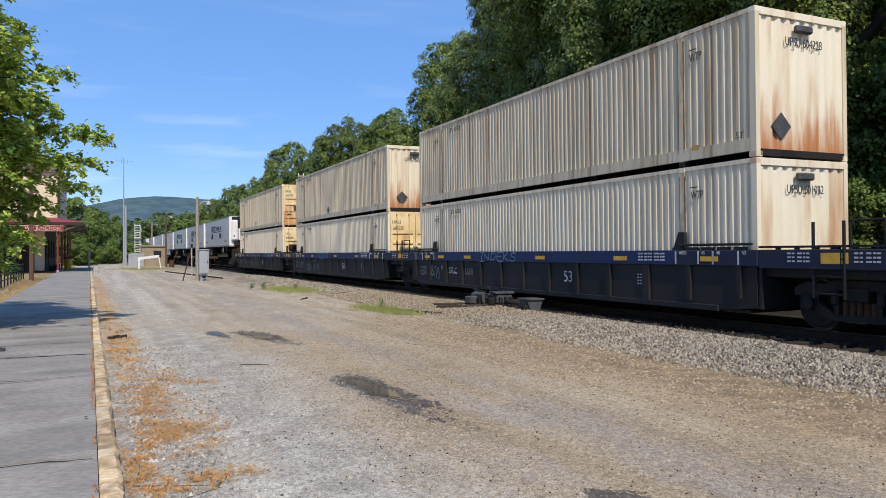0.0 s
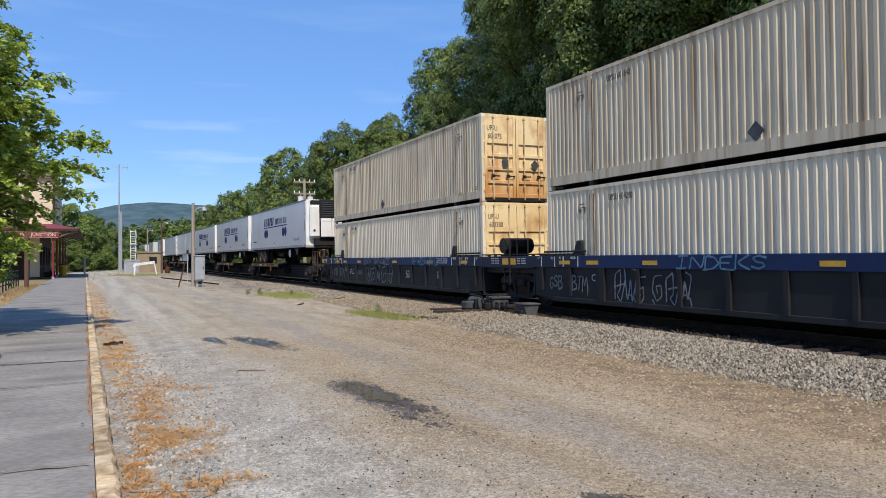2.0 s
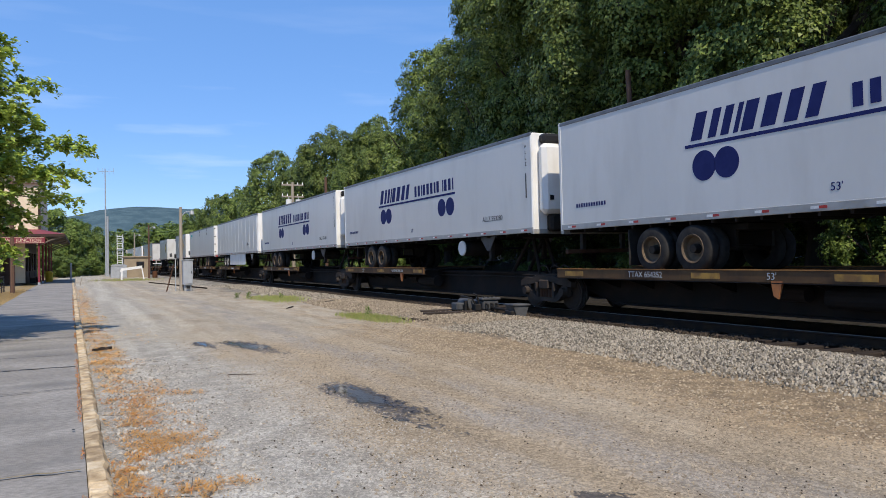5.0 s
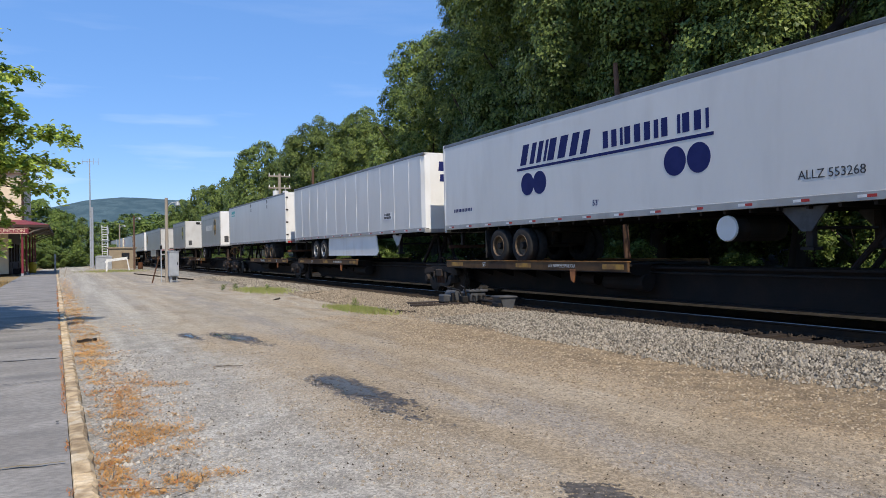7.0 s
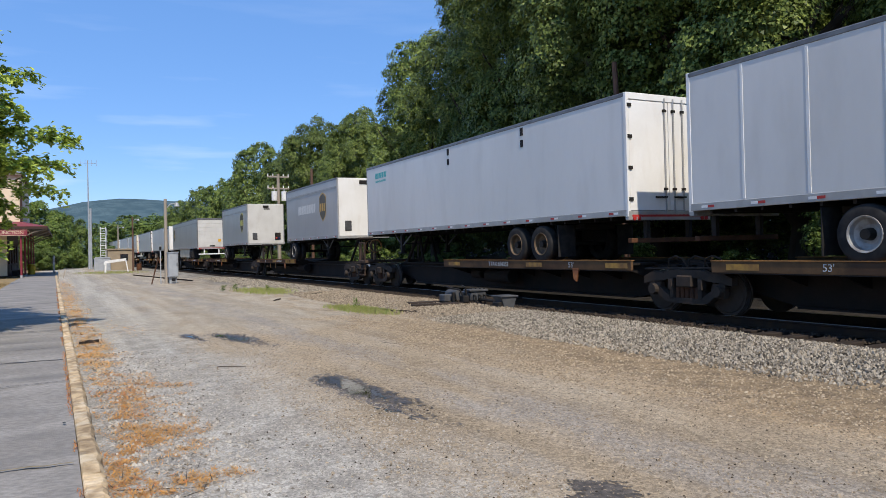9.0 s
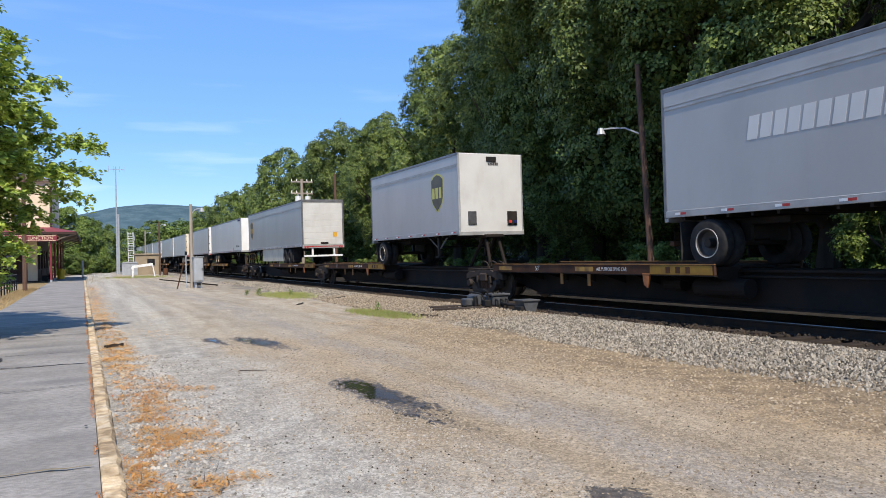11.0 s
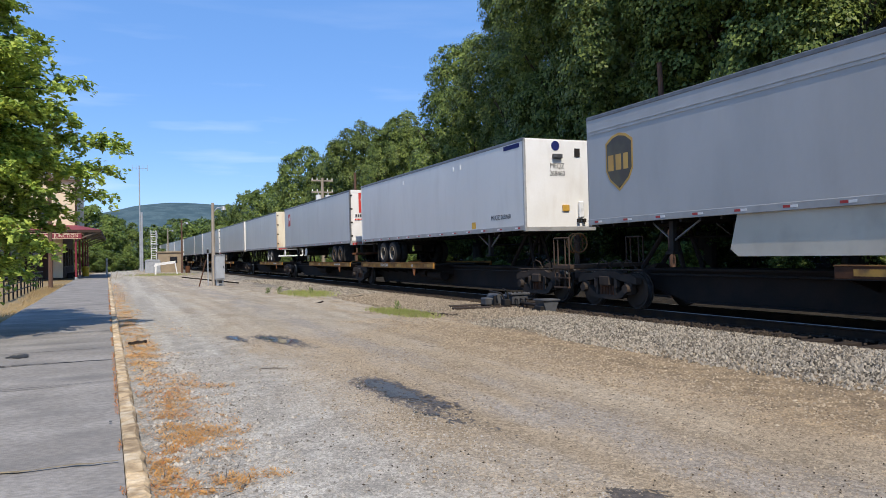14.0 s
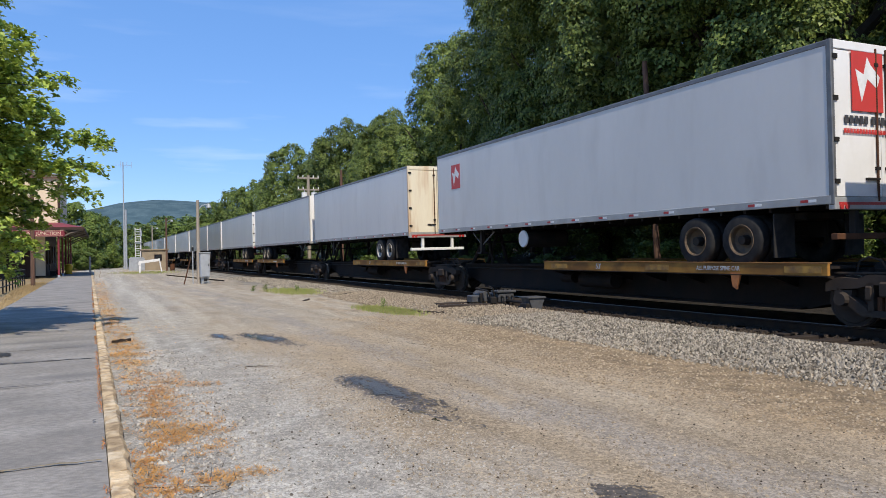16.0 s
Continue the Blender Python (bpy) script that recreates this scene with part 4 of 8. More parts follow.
def debris():
    rng = random.Random(3)
    for x, y, ln, wd, turn, nm, label in ((0.27, 14.6, 0.36, 0.13, 20, "board_scrap", "short dark scrap of board by the kerb"), (7.5, 16.8, 0.75, 0.20, -50, "tie_scrap", "rotted piece of tie on the ballast"), (7.3, 17.4, 0.45, 0.10, -20, "tie_scrap", "rotted piece of tie on the ballast"), (1.93, 10.22, 0.40, 0.028, -32, "stick", "thin dark stick on the lane"), (6.3, 24.5, 0.9, 0.10, 60, "tie_scrap", "grey plank end on the ballast"), (4.8, 11.4, 0.5, 0.014, -72, "stick", "thin dry stick on the lane"), (8.4, 26.6, 0.8, 0.18, 40, "tie_scrap", "rotted piece of tie on the ballast"), (0.44, 5.12, 0.55, 0.012, -25, "stick", "thin dark twig in the dead weeds"), (0.55, 4.85, 0.4, 0.010, 30, "stick", "thin dark twig in the dead weeds")):
        n = 7
        bm = bmesh.new()
        ring = []
        for i in range(n):
            s = i / (n - 1)
            w = wd * 0.5 * (0.55 + 0.6 * rng.random()) * (0.35 if i in (0, n - 1) else 1)
            h = min(0.06, wd * 0.45) * (0.5 + 0.7 * rng.random())
            oy = wd * rng.uniform(-0.5, 0.5)
            px = (s - 0.5) * ln
            ring.append([bm.verts.new(c) for c in ((px, oy - w, 0), (px, oy - w * 0.6, h), (px, oy + w * 0.5, h * 0.8), (px, oy + w, 0))])
        for r, q in zip(ring[:-1], ring[1:]):
            for i in range(4):
                bm.faces.new((r[i], r[(i + 1) % 4], q[(i + 1) % 4], q[i]))
        bm.faces.new(ring[0])
        bm.faces.new(ring[-1][::-1])
        bmesh.ops.recalc_face_normals(bm, faces=bm.faces)
        ob = solo(nm, bm, M_TWIG if nm == "stick" else M_TIE, label, "debris")
        ob.matrix_basis = pose(x, y, ground_z(x, y) + 0.002, 0, 0, turn)


# ---- foliage ----
def leaf_quads(at, n, s, rng, slim=0.36, plain=False):
    """Leaves as small bent diamonds (plain: triangles) at points, facing n, of length s."""
    k = len(at)
    n = n / np.linalg.norm(n, axis=1)[:, None]
    t = np.cross(n, rng.normal(size=(k, 3)))
    t /= np.linalg.norm(t, axis=1)[:, None]
    u = np.cross(n, t)
    s = s[:, None]
    if plain:
        v = np.stack([at - t * s * 0.5, at + t * s * 0.4 - u * s * slim * 1.3, at + t * s * 0.4 + u * s * slim * 1.3], 1).reshape(-1, 3)
        return v, np.arange(k * 3).reshape(k, 3)
    v = np.stack([at - t * s * 0.5, at - u * s * slim + n * s * 0.08, at + t * s * 0.55 - n * s * 0.1, at + u * s * slim + n * s * 0.08], 1).reshape(-1, 3)
    return v, np.arange(k * 4).reshape(k, 4)


def crown_mesh(name, seed, rx, ry, rz, lobes, sprays, per, leaf, spread, material, inner=70, low=-0.9, slim=0.40, plain=False):
    """A crown in three scales: boughs on an uneven hull, drooping sprays of leaves on each bough, single leaves in each spray."""
    rng = np.random.default_rng(seed)
    cs, rs = [], []
    for i in range(lobes):
        a = 2.4 * i + rng.uniform(-0.5, 0.5)
        e = max(low, 1 - 2 * (i + 0.5) / lobes + rng.uniform(-0.10, 0.10))
        w = math.sqrt(max(0.0, 1 - min(1, abs(e)) ** 2.6))
        q = rng.uniform(0.52, 0.82)
        cs.append((math.cos(a) * w * q, math.sin(a) * w * q, e * 0.84))
        rs.append(rng.uniform(0.15, 0.29))
    cs, rs = np.array(cs), np.array(rs)
    # sprays sit on the outer and upper skin of the boughs
    m = sprays * 4
    pick = rng.choice(lobes, m, p=rs ** 2 / np.sum(rs ** 2))
    out = cs[pick] / np.maximum(0.2, np.linalg.norm(cs[pick], axis=1))[:, None]
    d = rng.normal(size=(m, 3)) + out * 0.75 + (0, 0, 0.45)
    d /= np.linalg.norm(d, axis=1)[:, None]
    c = cs[pick] + d * rs[pick][:, None] * rng.uniform(0.86, 1.06, m)[:, None]
    inside = np.min(np.linalg.norm(c[:, None, :] - cs[None], axis=2) / rs[None], axis=1)
    keep = np.nonzero(inside > 0.78)[0][:sprays]
    c, d = c[keep] * (rx, ry, rz), d[keep]
    n = len(c)
    axis = d * (0.75, 0.75, 0.5) + (0, 0, 0.80) + rng.normal(0, 0.16, (n, 3))
    axis /= np.linalg.norm(axis, axis=1)[:, None]
    k = n * per
    ax = np.repeat(axis, per, 0)
    off = rng.normal(0, 1, (k, 3))
    off -= ax * np.sum(off * ax, 1)[:, None]
    off /= np.linalg.norm(off, axis=1)[:, None]
    size = np.repeat(rng.uniform(0.55, 1.45, n), per)
    rad = np.sqrt(rng.uniform(0, 1, k)) * size
    at = np.repeat(c, per, 0) + off * (rad * spread)[:, None] + ax * (rng.normal(0, 0.26 * spread, k) - 0.30 * spread * rad ** 2)[:, None]
    face = np.repeat(d, per, 0) * (0.95, 0.95, 0.4) + (0, 0, 0.45) + off * 0.4 * rad[:, None] + rng.normal(0, 0.36, (k, 3))
    v, f = leaf_quads(at, face, leaf * rng.uniform(0.6, 1.35, k), rng, slim, plain)
    # shaded inner foliage closes the boughs
    m = inner
    o = rng.normal(size=(lobes * m, 3))
    o /= np.linalg.norm(o, axis=1)[:, None]
    at = (np.repeat(cs, m, 0) + o * np.repeat(rs, m)[:, None] * rng.uniform(0.35, 0.74, lobes * m)[:, None]) * (rx, ry, rz)
    v2, f2 = leaf_quads(at, o + rng.normal(0, 0.5, (lobes * m, 3)), np.repeat(rs, m) * rx * rng.uniform(1.3, 2.1, lobes * m) / math.sqrt(m), rng, 0.45, plain)
    return np_mesh(name, np.concatenate([v, v2]), np.concatenate([f, f2 + len(v)]), material)


def trunk_bm(h, r, seed, limbs, top, reach):
    rng = random.Random(seed)
    bm = bmesh.new()
    pts = [Vector((0, 0, -0.3))]
    for i in range(1, 6):
        pts.append(Vector((rng.uniform(-0.15, 0.15) * i * 0.4, rng.uniform(-0.15, 0.15) * i * 0.4, h * i / 5)))
    for i in range(5):
        C(pts[i], pts[i + 1], r * (1 - 0.15 * i) * (1.25 if i == 0 else 1), r * (1 - 0.15 * (i + 1)), 9, bm)
    for k in range(limbs):
        a = 2 * math.pi * k / limbs + rng.uniform(-0.4, 0.4)
        s = pts[rng.choice((2, 3, 4, 5))]
        m = s + Vector((math.cos(a) * reach * 0.45, math.sin(a) * reach * 0.45, (top - s.z) * 0.35))
        e = m + Vector((math.cos(a + 0.3) * reach * 0.4, math.sin(a + 0.3) * reach * 0.4, (top - s.z) * 0.3))
        C(s, m, r * 0.42, r * 0.25, 7, bm)
        C(m, e, r * 0.25, r * 0.07, 6, bm)
    return bm


CROWNS = {}


def tree(x, y, h, rad, variant, label, group="", zbase=None, mat_leaf=None, dense=1.0):
    """A broadleaf tree: tapered trunk with limbs, and a crown of leaves."""
    size = "mass" if 105 < y < 150 and x < 6 else "tiny" if (y > 150 or x > 33) else "far" if y > 88 else "young" if 3.3 < h < 9 else "bush" if h < 9 else "back" if x > 25.5 else "deep" if y > 61 else "mid" if (y > 42 or y < 12) else "near"
    slim = {"bush": 0.68, "mass": 0.6, "young": 0.5}.get(size, 0.36) if dense == 1.0 else dense
    key = (variant, (mat_leaf or M_LEAF).name, size)
    if key not in CROWNS:
        lobes, sprays, per, leaf, sp, inner = {"near": (84, 2900, 66, 0.0058, 0.022, 170), "mid": (84, 1900, 38, 0.0092, 0.025, 90), "deep": (76, 1150, 30, 0.0125, 0.030, 60), "back": (60, 620, 28, 0.0135, 0.034, 60), "young": (40, 480, 28, 0.020, 0.050, 60), "mass": (46, 700, 30, 0.026, 0.055, 40), "far": (64, 720, 26, 0.0165, 0.034, 40), "tiny": (50, 330, 14, 0.028, 0.048, 16), "bush": (26, 190, 24, 0.048, 0.10, 30)}[size]
        CROWNS[key] = (crown_mesh("crown", 40 + variant, slim, slim, 0.5 if size in ("bush", "mass", "young") else 0.45, lobes + variant % 3, sprays, per, leaf, sp, mat_leaf or M_LEAF, inner, plain=True), None)
        bm = trunk_bm(0.9, 0.055, variant, 7, 1.5, 0.7)
        me = bpy.data.meshes.new("trunk")
        bm.to_mesh(me)
        bm.free()
        me.materials.append(M_BARK)
        CROWNS[key] = (CROWNS[key][0], me)
    z = ground_z(x, y) if zbase is None else zbase
    root = thing("tree", label, "tree", group, pose(x, y, z, 0, 0, (x * 37 + y * 53) % 360))
    cr = new("crown", CROWNS[key][0])
    cr.parent = root
    cr.matrix_basis = Matrix.Translation((0, 0, h * (0.5 if size in ("bush", "mass", "young") else 0.55))) @ Matrix.Diagonal((rad / slim, rad / slim, h, 1))
    tr = new("trunk", CROWNS[key][1])
    tr.parent = root
    tr.matrix_basis = Matrix.Diagonal((h * 0.42, h * 0.42, h * 0.5, 1))
    return root


def near_tree():
    """The bright tree beside the platform: arched limbs, drooping twigs and slim leaflets."""
    root = thing("tree", "leafy bright green tree hanging over the platform", "tree", m=pose(-5.0, 17.2, 0.05))
    part("trunk", trunk_bm(5.2, 0.24, 77, 5, 8.0, 2.6), M_BARK, root)
    rng = np.random.default_rng(9)
    tips = [(4.95, -0.3, 3.95), (4.6, -0.5, 2.8), (4.05, 0.0, 5.3), (3.5, -0.6, 5.95), (2.9, -0.2, 6.75), (3.65, -0.7, 1.75), (4.55, -1.0, 3.2), (4.0, 0.3, 2.5), (4.15, -0.7, 4.35), (4.75, 0.6, 3.5), (3.6, 0.8, 4.9), (3.7, -1.2, 3.5), (3.6, 0.4, 2.2)]
    for i in range(116):
        z = rng.uniform(1.2, 8.6)
        tips.append((rng.uniform(1.9, 4.2 - 0.45 * (z - 4.2) if z > 4.2 else 3.1 + 0.26 * (z - 1.2)), rng.uniform(-2.6, 2.2), z))
    for i in range(56):
        a, e = 2.4 * i, rng.uniform(-0.5, 1.0)
        w = math.sqrt(1 - e * e)
        tips.append((3.6 * w * math.cos(a), 3.6 * w * math.sin(a), 5.4 + 3.6 * e))
    at, nn, wood = [], [], bmesh.new()
    for i, tip in enumerate(tips):
        e = np.array(tip)
        s = np.array([0.0, 0.0, max(1.6, min(6.2, e[2] * 0.72))])
        q = [s + (e - s) * v + np.array([0, 0, 0.55]) * math.sin(math.pi * v) for v in np.linspace(0, 1, 9)]
        if i % 2 == 0 or i < 13:
            for j in range(0, 8, 2):
                C(q[j], q[j + 2], 0.04 * (1 - j / 9), 0.04 * (1 - (j + 2) / 9), 5, wood)
        for _ in range(56 if i < 13 else 36 if i < 129 else 7):
            v = rng.uniform(0.42, 1.0)
            o = s + (e - s) * v + np.array([0, 0, 0.55]) * math.sin(math.pi * v)
            way = (e - s) / np.linalg.norm(e - s) * 0.6 + rng.normal(0, 0.6, 3) * (1, 1, 0.35)
            way /= np.linalg.norm(way)
            ln = rng.uniform(0.25, 0.62)
            m = 22
            g = np.sqrt(rng.uniform(0, 1, m))
            p = o + way * (g * ln)[:, None] + rng.normal(0, 0.045, (m, 3)) - np.array([0, 0, 0.5]) * (g * g * ln * 0.6)[:, None]
            at.append(p)
            nn.append(np.array([0, 0, 1.0]) + way * 0.4 + rng.normal(0, 0.45, (m, 3)))
    at, nn = np.concatenate(at), np.concatenate(nn)
    v, f = leaf_quads(at, nn, 0.122 * rng.uniform(0.6, 1.3, len(at)), rng, 0.33)
    cr = new("crown", np_mesh("crown", v, f, M_LEAFN))
    cr.parent = root
    part("branchwork", wood, M_BARK, root)["kind"] = "stuff"


def woods():
    rng = random.Random(12)
    g = "trees behind the track"
    lab = "tall dark green maple in the wood behind the track"
    # first row, from beyond the yard's right to the far end
    # the first tree stands out of view, added to shade the ones after it
    rows = [(6.6, 21.0, 17.0), (16, 21.0, 20), (22.5, 21.4, 20), (29.5, 23.2, 20), (37, 24.8, 18.3), (46, 23.6, 15.5), (57, 22.6, 12.3), (64.5, 24.5, 12.6), (72, 22.8, 14.4), (82, 23.5, 12.9), (92, 22.1, 14.2), (103, 22.5, 12.5), (116, 22, 12.5), (130, 21, 12.2), (146, 20, 11), (164, 20, 10)]
    for i, (y, x, h) in enumerate(rows):
        tree(x + rng.uniform(-0.6, 0.6), y, h, h * (0.29 if y < 12 else 0.34 if y < 36 else 0.325), i % 4, lab, g)
    # deeper rows close the view
    for i in range(11):
        y = 8 + i * 9.0
        h = (19.5 if y < 33 else 15.5 if y < 44 else 12.5) + rng.uniform(-0.6, 0.8)
        tree(29 + rng.uniform(-1.2, 1.2), y, h, h * 0.36, (i + 2) % 4, lab, g)
    for i in range(5):
        y = 14 + i * 11
        h = (20 if y < 26 else 12.5)
        tree(36 + rng.uniform(-1.5, 1.5), y, h, h * 0.38, (i + 1) % 4, lab, g)
    for i in range(14):
        y = 8 + i * 5.5
        tree(25.6 + rng.uniform(-0.4, 1), y, 8.5, 4.4, (i + 3) % 4, "dark young tree inside the wood", g)
    # undergrowth on the bank
    for i in range(30):
        y = 7 + (i % 24) * 4.4 + rng.uniform(-1.4, 1.4)
        h = rng.uniform(0.9, 1.9) if i < 24 else 4.0
        tree(18.3 + rng.uniform(-0.5, 1.3) - 0.006 * y + (0 if i < 24 else 4.2), y, h, h * 0.72, i % 4, "green bush at the edge of the wood", "bushes behind the track", mat_leaf=M_LEAFH)
    for x, y, h in ((17.8, 11.3, 3.4), (18.4, 9.2, 3.8)):
        tree(x, y, h, h * 0.5, int(h * 10) % 4, "bright sunlit bush at the edge of the wood", "bushes behind the track", mat_leaf=M_LEAFF)
    # beyond the station and the end of the yard
    for x, y, h, r in ((-3.4, 122, 9.4, 5.4), (-11, 118, 12, 7), (0.4, 132, 8.2, 4.2), (-20, 128, 14, 8), (8, 190, 9.6, 5), (13.5, 190, 11.6, 5.5), (19.5, 190, 10.8, 6), (25, 200, 11, 7), (-3, 175, 8, 6), (30, 190, 11, 8), (9, 230, 9, 8), (18, 240, 10, 9), (27, 235, 10, 9), (36, 215, 12, 9)):
        tree(x, y, h, r, int(x + y) % 4, "round full tree at the far end of the yard", "far trees", mat_leaf=M_LEAFF if y < 150 else M_LEAFH)
    for x, y, h in ((-1.5, 112, 3.0), (1.0, 125, 2.6), (-4, 110, 3.5), (4, 140, 3.5), (8, 170, 4), (12, 180, 4)):
        tree(x, y, h, h * 0.8, int(y) % 4, "low bush at the end of the yard", "far trees", mat_leaf=M_LEAFF)


def ridge():
    """The long wooded mountain on the skyline, distance haze put into its colour."""
    verts, faces = [], []
    n, rows = 120, 9
    for j in range(rows):
        s = j / (rows - 1)
        for i in range(n + 1):
            a = radians(-70 + 140 * i / n)
            d = 2300 + 700 * s
            px = math.degrees(a)
            crest = 212 + 6 * math.sin(a * 3.0 + 0.6) + 7 * noise.noise((a * 9, 0.3, 0)) + 4 * noise.noise((a * 40, 1.3, 0))
            crest *= 1.0 if px > 2.5 else max(0.4, 1.0 + (px - 2.5) * 0.05)
            z = crest * math.sin(s * math.pi / 2) ** 0.8 + 5 * noise.noise((a * 30, s * 4, 5))
            verts.append((d * math.sin(a), d * math.cos(a), z if j else -5))
    for j in range(rows - 1):
        for i in range(n):
            k = j * (n + 1) + i
            faces.append((k, k + 1, k + n + 2, k + n + 1))
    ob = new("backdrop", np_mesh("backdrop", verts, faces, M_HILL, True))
    tagged(ob, "wooded mountain ridge on the skyline with blue-green haze in its colour", "mountain", kind="structure")


# ---- yard fixtures ----
def mast():
    r = thing("radio_mast", "tall thin galvanised radio mast with small antenna", "mast", m=pose(2.85, 112, -0.2))
    part("lower_tube", C((0.25, 0, 0), (0.25, 0, 8.6), 0.16, 0.15, 10), M_GALV, r)
    part("pole", C((0, 0, 0), (0, 0, 15.3), 0.13, 0.07, 10), M_GALV, r)
    bm = tube([(-0.9, 0, 14.9), (1.1, 0, 14.9)], 0.03)
    for x in (-0.9, -0.3, 0.5, 1.1):
        C((x, 0, 14.5), (x, 0, 15.4), 0.025, seg=6, bm=bm)
    part("antenna", bm, M_GALV, r)


def light_pole(x, y, h, label, arm=0.9, mt=None, tilt=0.0, az=0.0, below=0.25):
    r = thing("street_lamp", label, "street lamp", m=pose(x, y, ground_z(x, y) - 0.1, 0, tilt, az))
    part("pole", C((0, 0, 0), (0, 0, h), 0.115, 0.085, 10), mt or M_POLEW, r)
    part("arm", tube([(0, 0, h - below - 0.35), (arm * 0.4, 0, h - below - 0.05), (arm * 0.75, 0, h - below), (arm, 0, h - below)], 0.03), M_GALV, r)
    bm = C((arm, 0, h - below - 0.17), (arm, 0, h - below + 0.05), 0.16, 0.08, 12)
    part("lamp_head", bm, M_GALV, r)
    return r


def cabinet():
    r = thing("signal_cabinet", "grey galvanised steel signal cabinet on a post", "cabinet", m=pose(5.35, 44.0, 0))
    part("body", B(-0.27, 0.27, -0.35, 0.35, 0.35, 1.74, 0.02), M_GALV, r)
    part("lid", B(-0.30, 0.30, -0.40, 0.40, 1.74, 1.80, 0.02), M_GALV, r)
    part("door", B(-0.23, 0.23, -0.375, -0.352, 0.42, 1.70, 0.01), M_GALV, r)
    part("handle", B(0.17, 0.21, -0.41, -0.376, 1.0, 1.14), M_BLACKM, r)
    part("pedestal", B(-0.2, 0.2, -0.2, 0.2, -0.1, 0.35, 0.01), M_GALV, r)
    part("vent", B(-0.1, 0.1, -0.385, -0.353, 0.14, 0.3), M_BLACKM, r)
    p = thing("marker_post", "white reflector post with black band beside the cabinet", "post", m=pose(4.75, 44.4, 0))
    part("post", B(-0.03, 0.03, -0.03, 0.03, -0.1, 2.2, 0.008), M_GALV, p)
    part("band", B(-0.055, 0.055, -0.055, 0.055, 1.9, 2.12), M_BLACKM, p)
    q = thing("guy_stake", "leaning rusty stake beside the cabinet", "stake", m=pose(4.15, 43.6, 0))
    part("stake", C((0, 0, -0.1), (0.42, 0.1, 1.5), 0.035, seg=7), M_RUSTY, q)


def shed():
    r = thing("shed", "small tan equipment shed with flat roof", "shed", m=pose(6.0, 99, -0.1))
    bm = B(-1.5, 1.5, -1.3, 1.3, 0, 2.55, 0.02)
    part("wall", bm, M_SHED, r)
    part("roof", B(-1.65, 1.65, -1.45, 1.45, 2.55, 2.72, 0.03), M_SHED, r)
    w = part("window", B(-0.05, 0.75, -1.345, -1.31, 1.3, 2.0), M_GLASS, r)
    for a in ((-0.1, -0.05, 1.25, 2.05), (0.75, 0.8, 1.25, 2.05), (-0.05, 0.75, 1.25, 1.3), (-0.05, 0.75, 2.0, 2.05)):
        part("frame", B(a[0], a[1], -1.36, -1.31, a[2], a[3]), M_DARKWOOD, w)
    b = thing("barrier_frame", "white painted wooden trestle frame", "barrier", m=pose(4.3, 79, 0, 0, 0, 4))
    part("board", prism(((-0.95, 1.22), (1.0, 1.46), (1.0, 1.20), (-0.95, 0.96)), "y", -0.06, 0.06), M_WHITE, b)
    part("leg", prism(((-1.0, -0.1), (-0.84, -0.1), (-0.80, 1.0), (-0.95, 1.0)), "y", -0.06, 0.06), M_WHITE, b)
    part("leg", prism(((1.12, 0.1), (1.22, 0.1), (1.02, 1.25), (0.92, 1.25)), "y", -0.06, 0.06), M_WHITE, b)
    c = thing("relay_cabinet", "low grey steel relay cabinet near the mast", "cabinet", m=pose(3.95, 98, -0.1))
    part("body", B(-0.95, 0.85, -0.6, 0.6, 0, 1.55, 0.03), M_GALV, c)
    part("lid", prism(((-1.0, 1.55), (0.9, 1.55), (0.6, 1.75), (-0.7, 1.75)), "y", -0.65, 0.65), M_GALV, c)
    part("door", B(-0.85, -0.05, -0.63, -0.602, 0.1, 1.45, 0.01), M_GALV, c)
    part("door", B(0.0, 0.78, -0.63, -0.602, 0.1, 1.45, 0.01), M_GALV, c)
    part("notice", B(0.1, 0.35, -0.64, -0.631, 0.8, 1.1), M_WHITE, c)
    s = thing("signal_mast", "railway signal mast with caged ladder", "signal", m=pose(5.2, 126, 0))
    part("post", C((0.45, 0, -0.2), (0.45, 0, 6.2), 0.12, 0.12, 10), M_GALV, s)
    for x in (-0.25, 0.25):
        part("stringer", C((x * 1.5, -0.2, 0), (x * 1.5, -0.2, 6.4), 0.06, seg=6), M_WHITE, s)
    for i in range(16):
        part("rung", C((-0.375, -0.2, 0.4 + i * 0.38), (0.375, -0.2, 0.4 + i * 0.38), 0.045, seg=6), M_WHITE, s)
    part("platform", B(-0.5, 0.7, -0.4, 0.5, 4.0, 4.08), M_GALV, s)
    part("signal_head", B(0.3, 0.62, -0.30, -0.05, 5.0, 5.8, 0.05), M_GALV, s)
    k = thing("keg", "rusty drum beside the brown pole", "drum", m=pose(7.4, 90, 0))
    part("drum", C((0, 0, -0.05), (0, 0, 0.8), 0.28, seg=14), M_RUSTY, k)


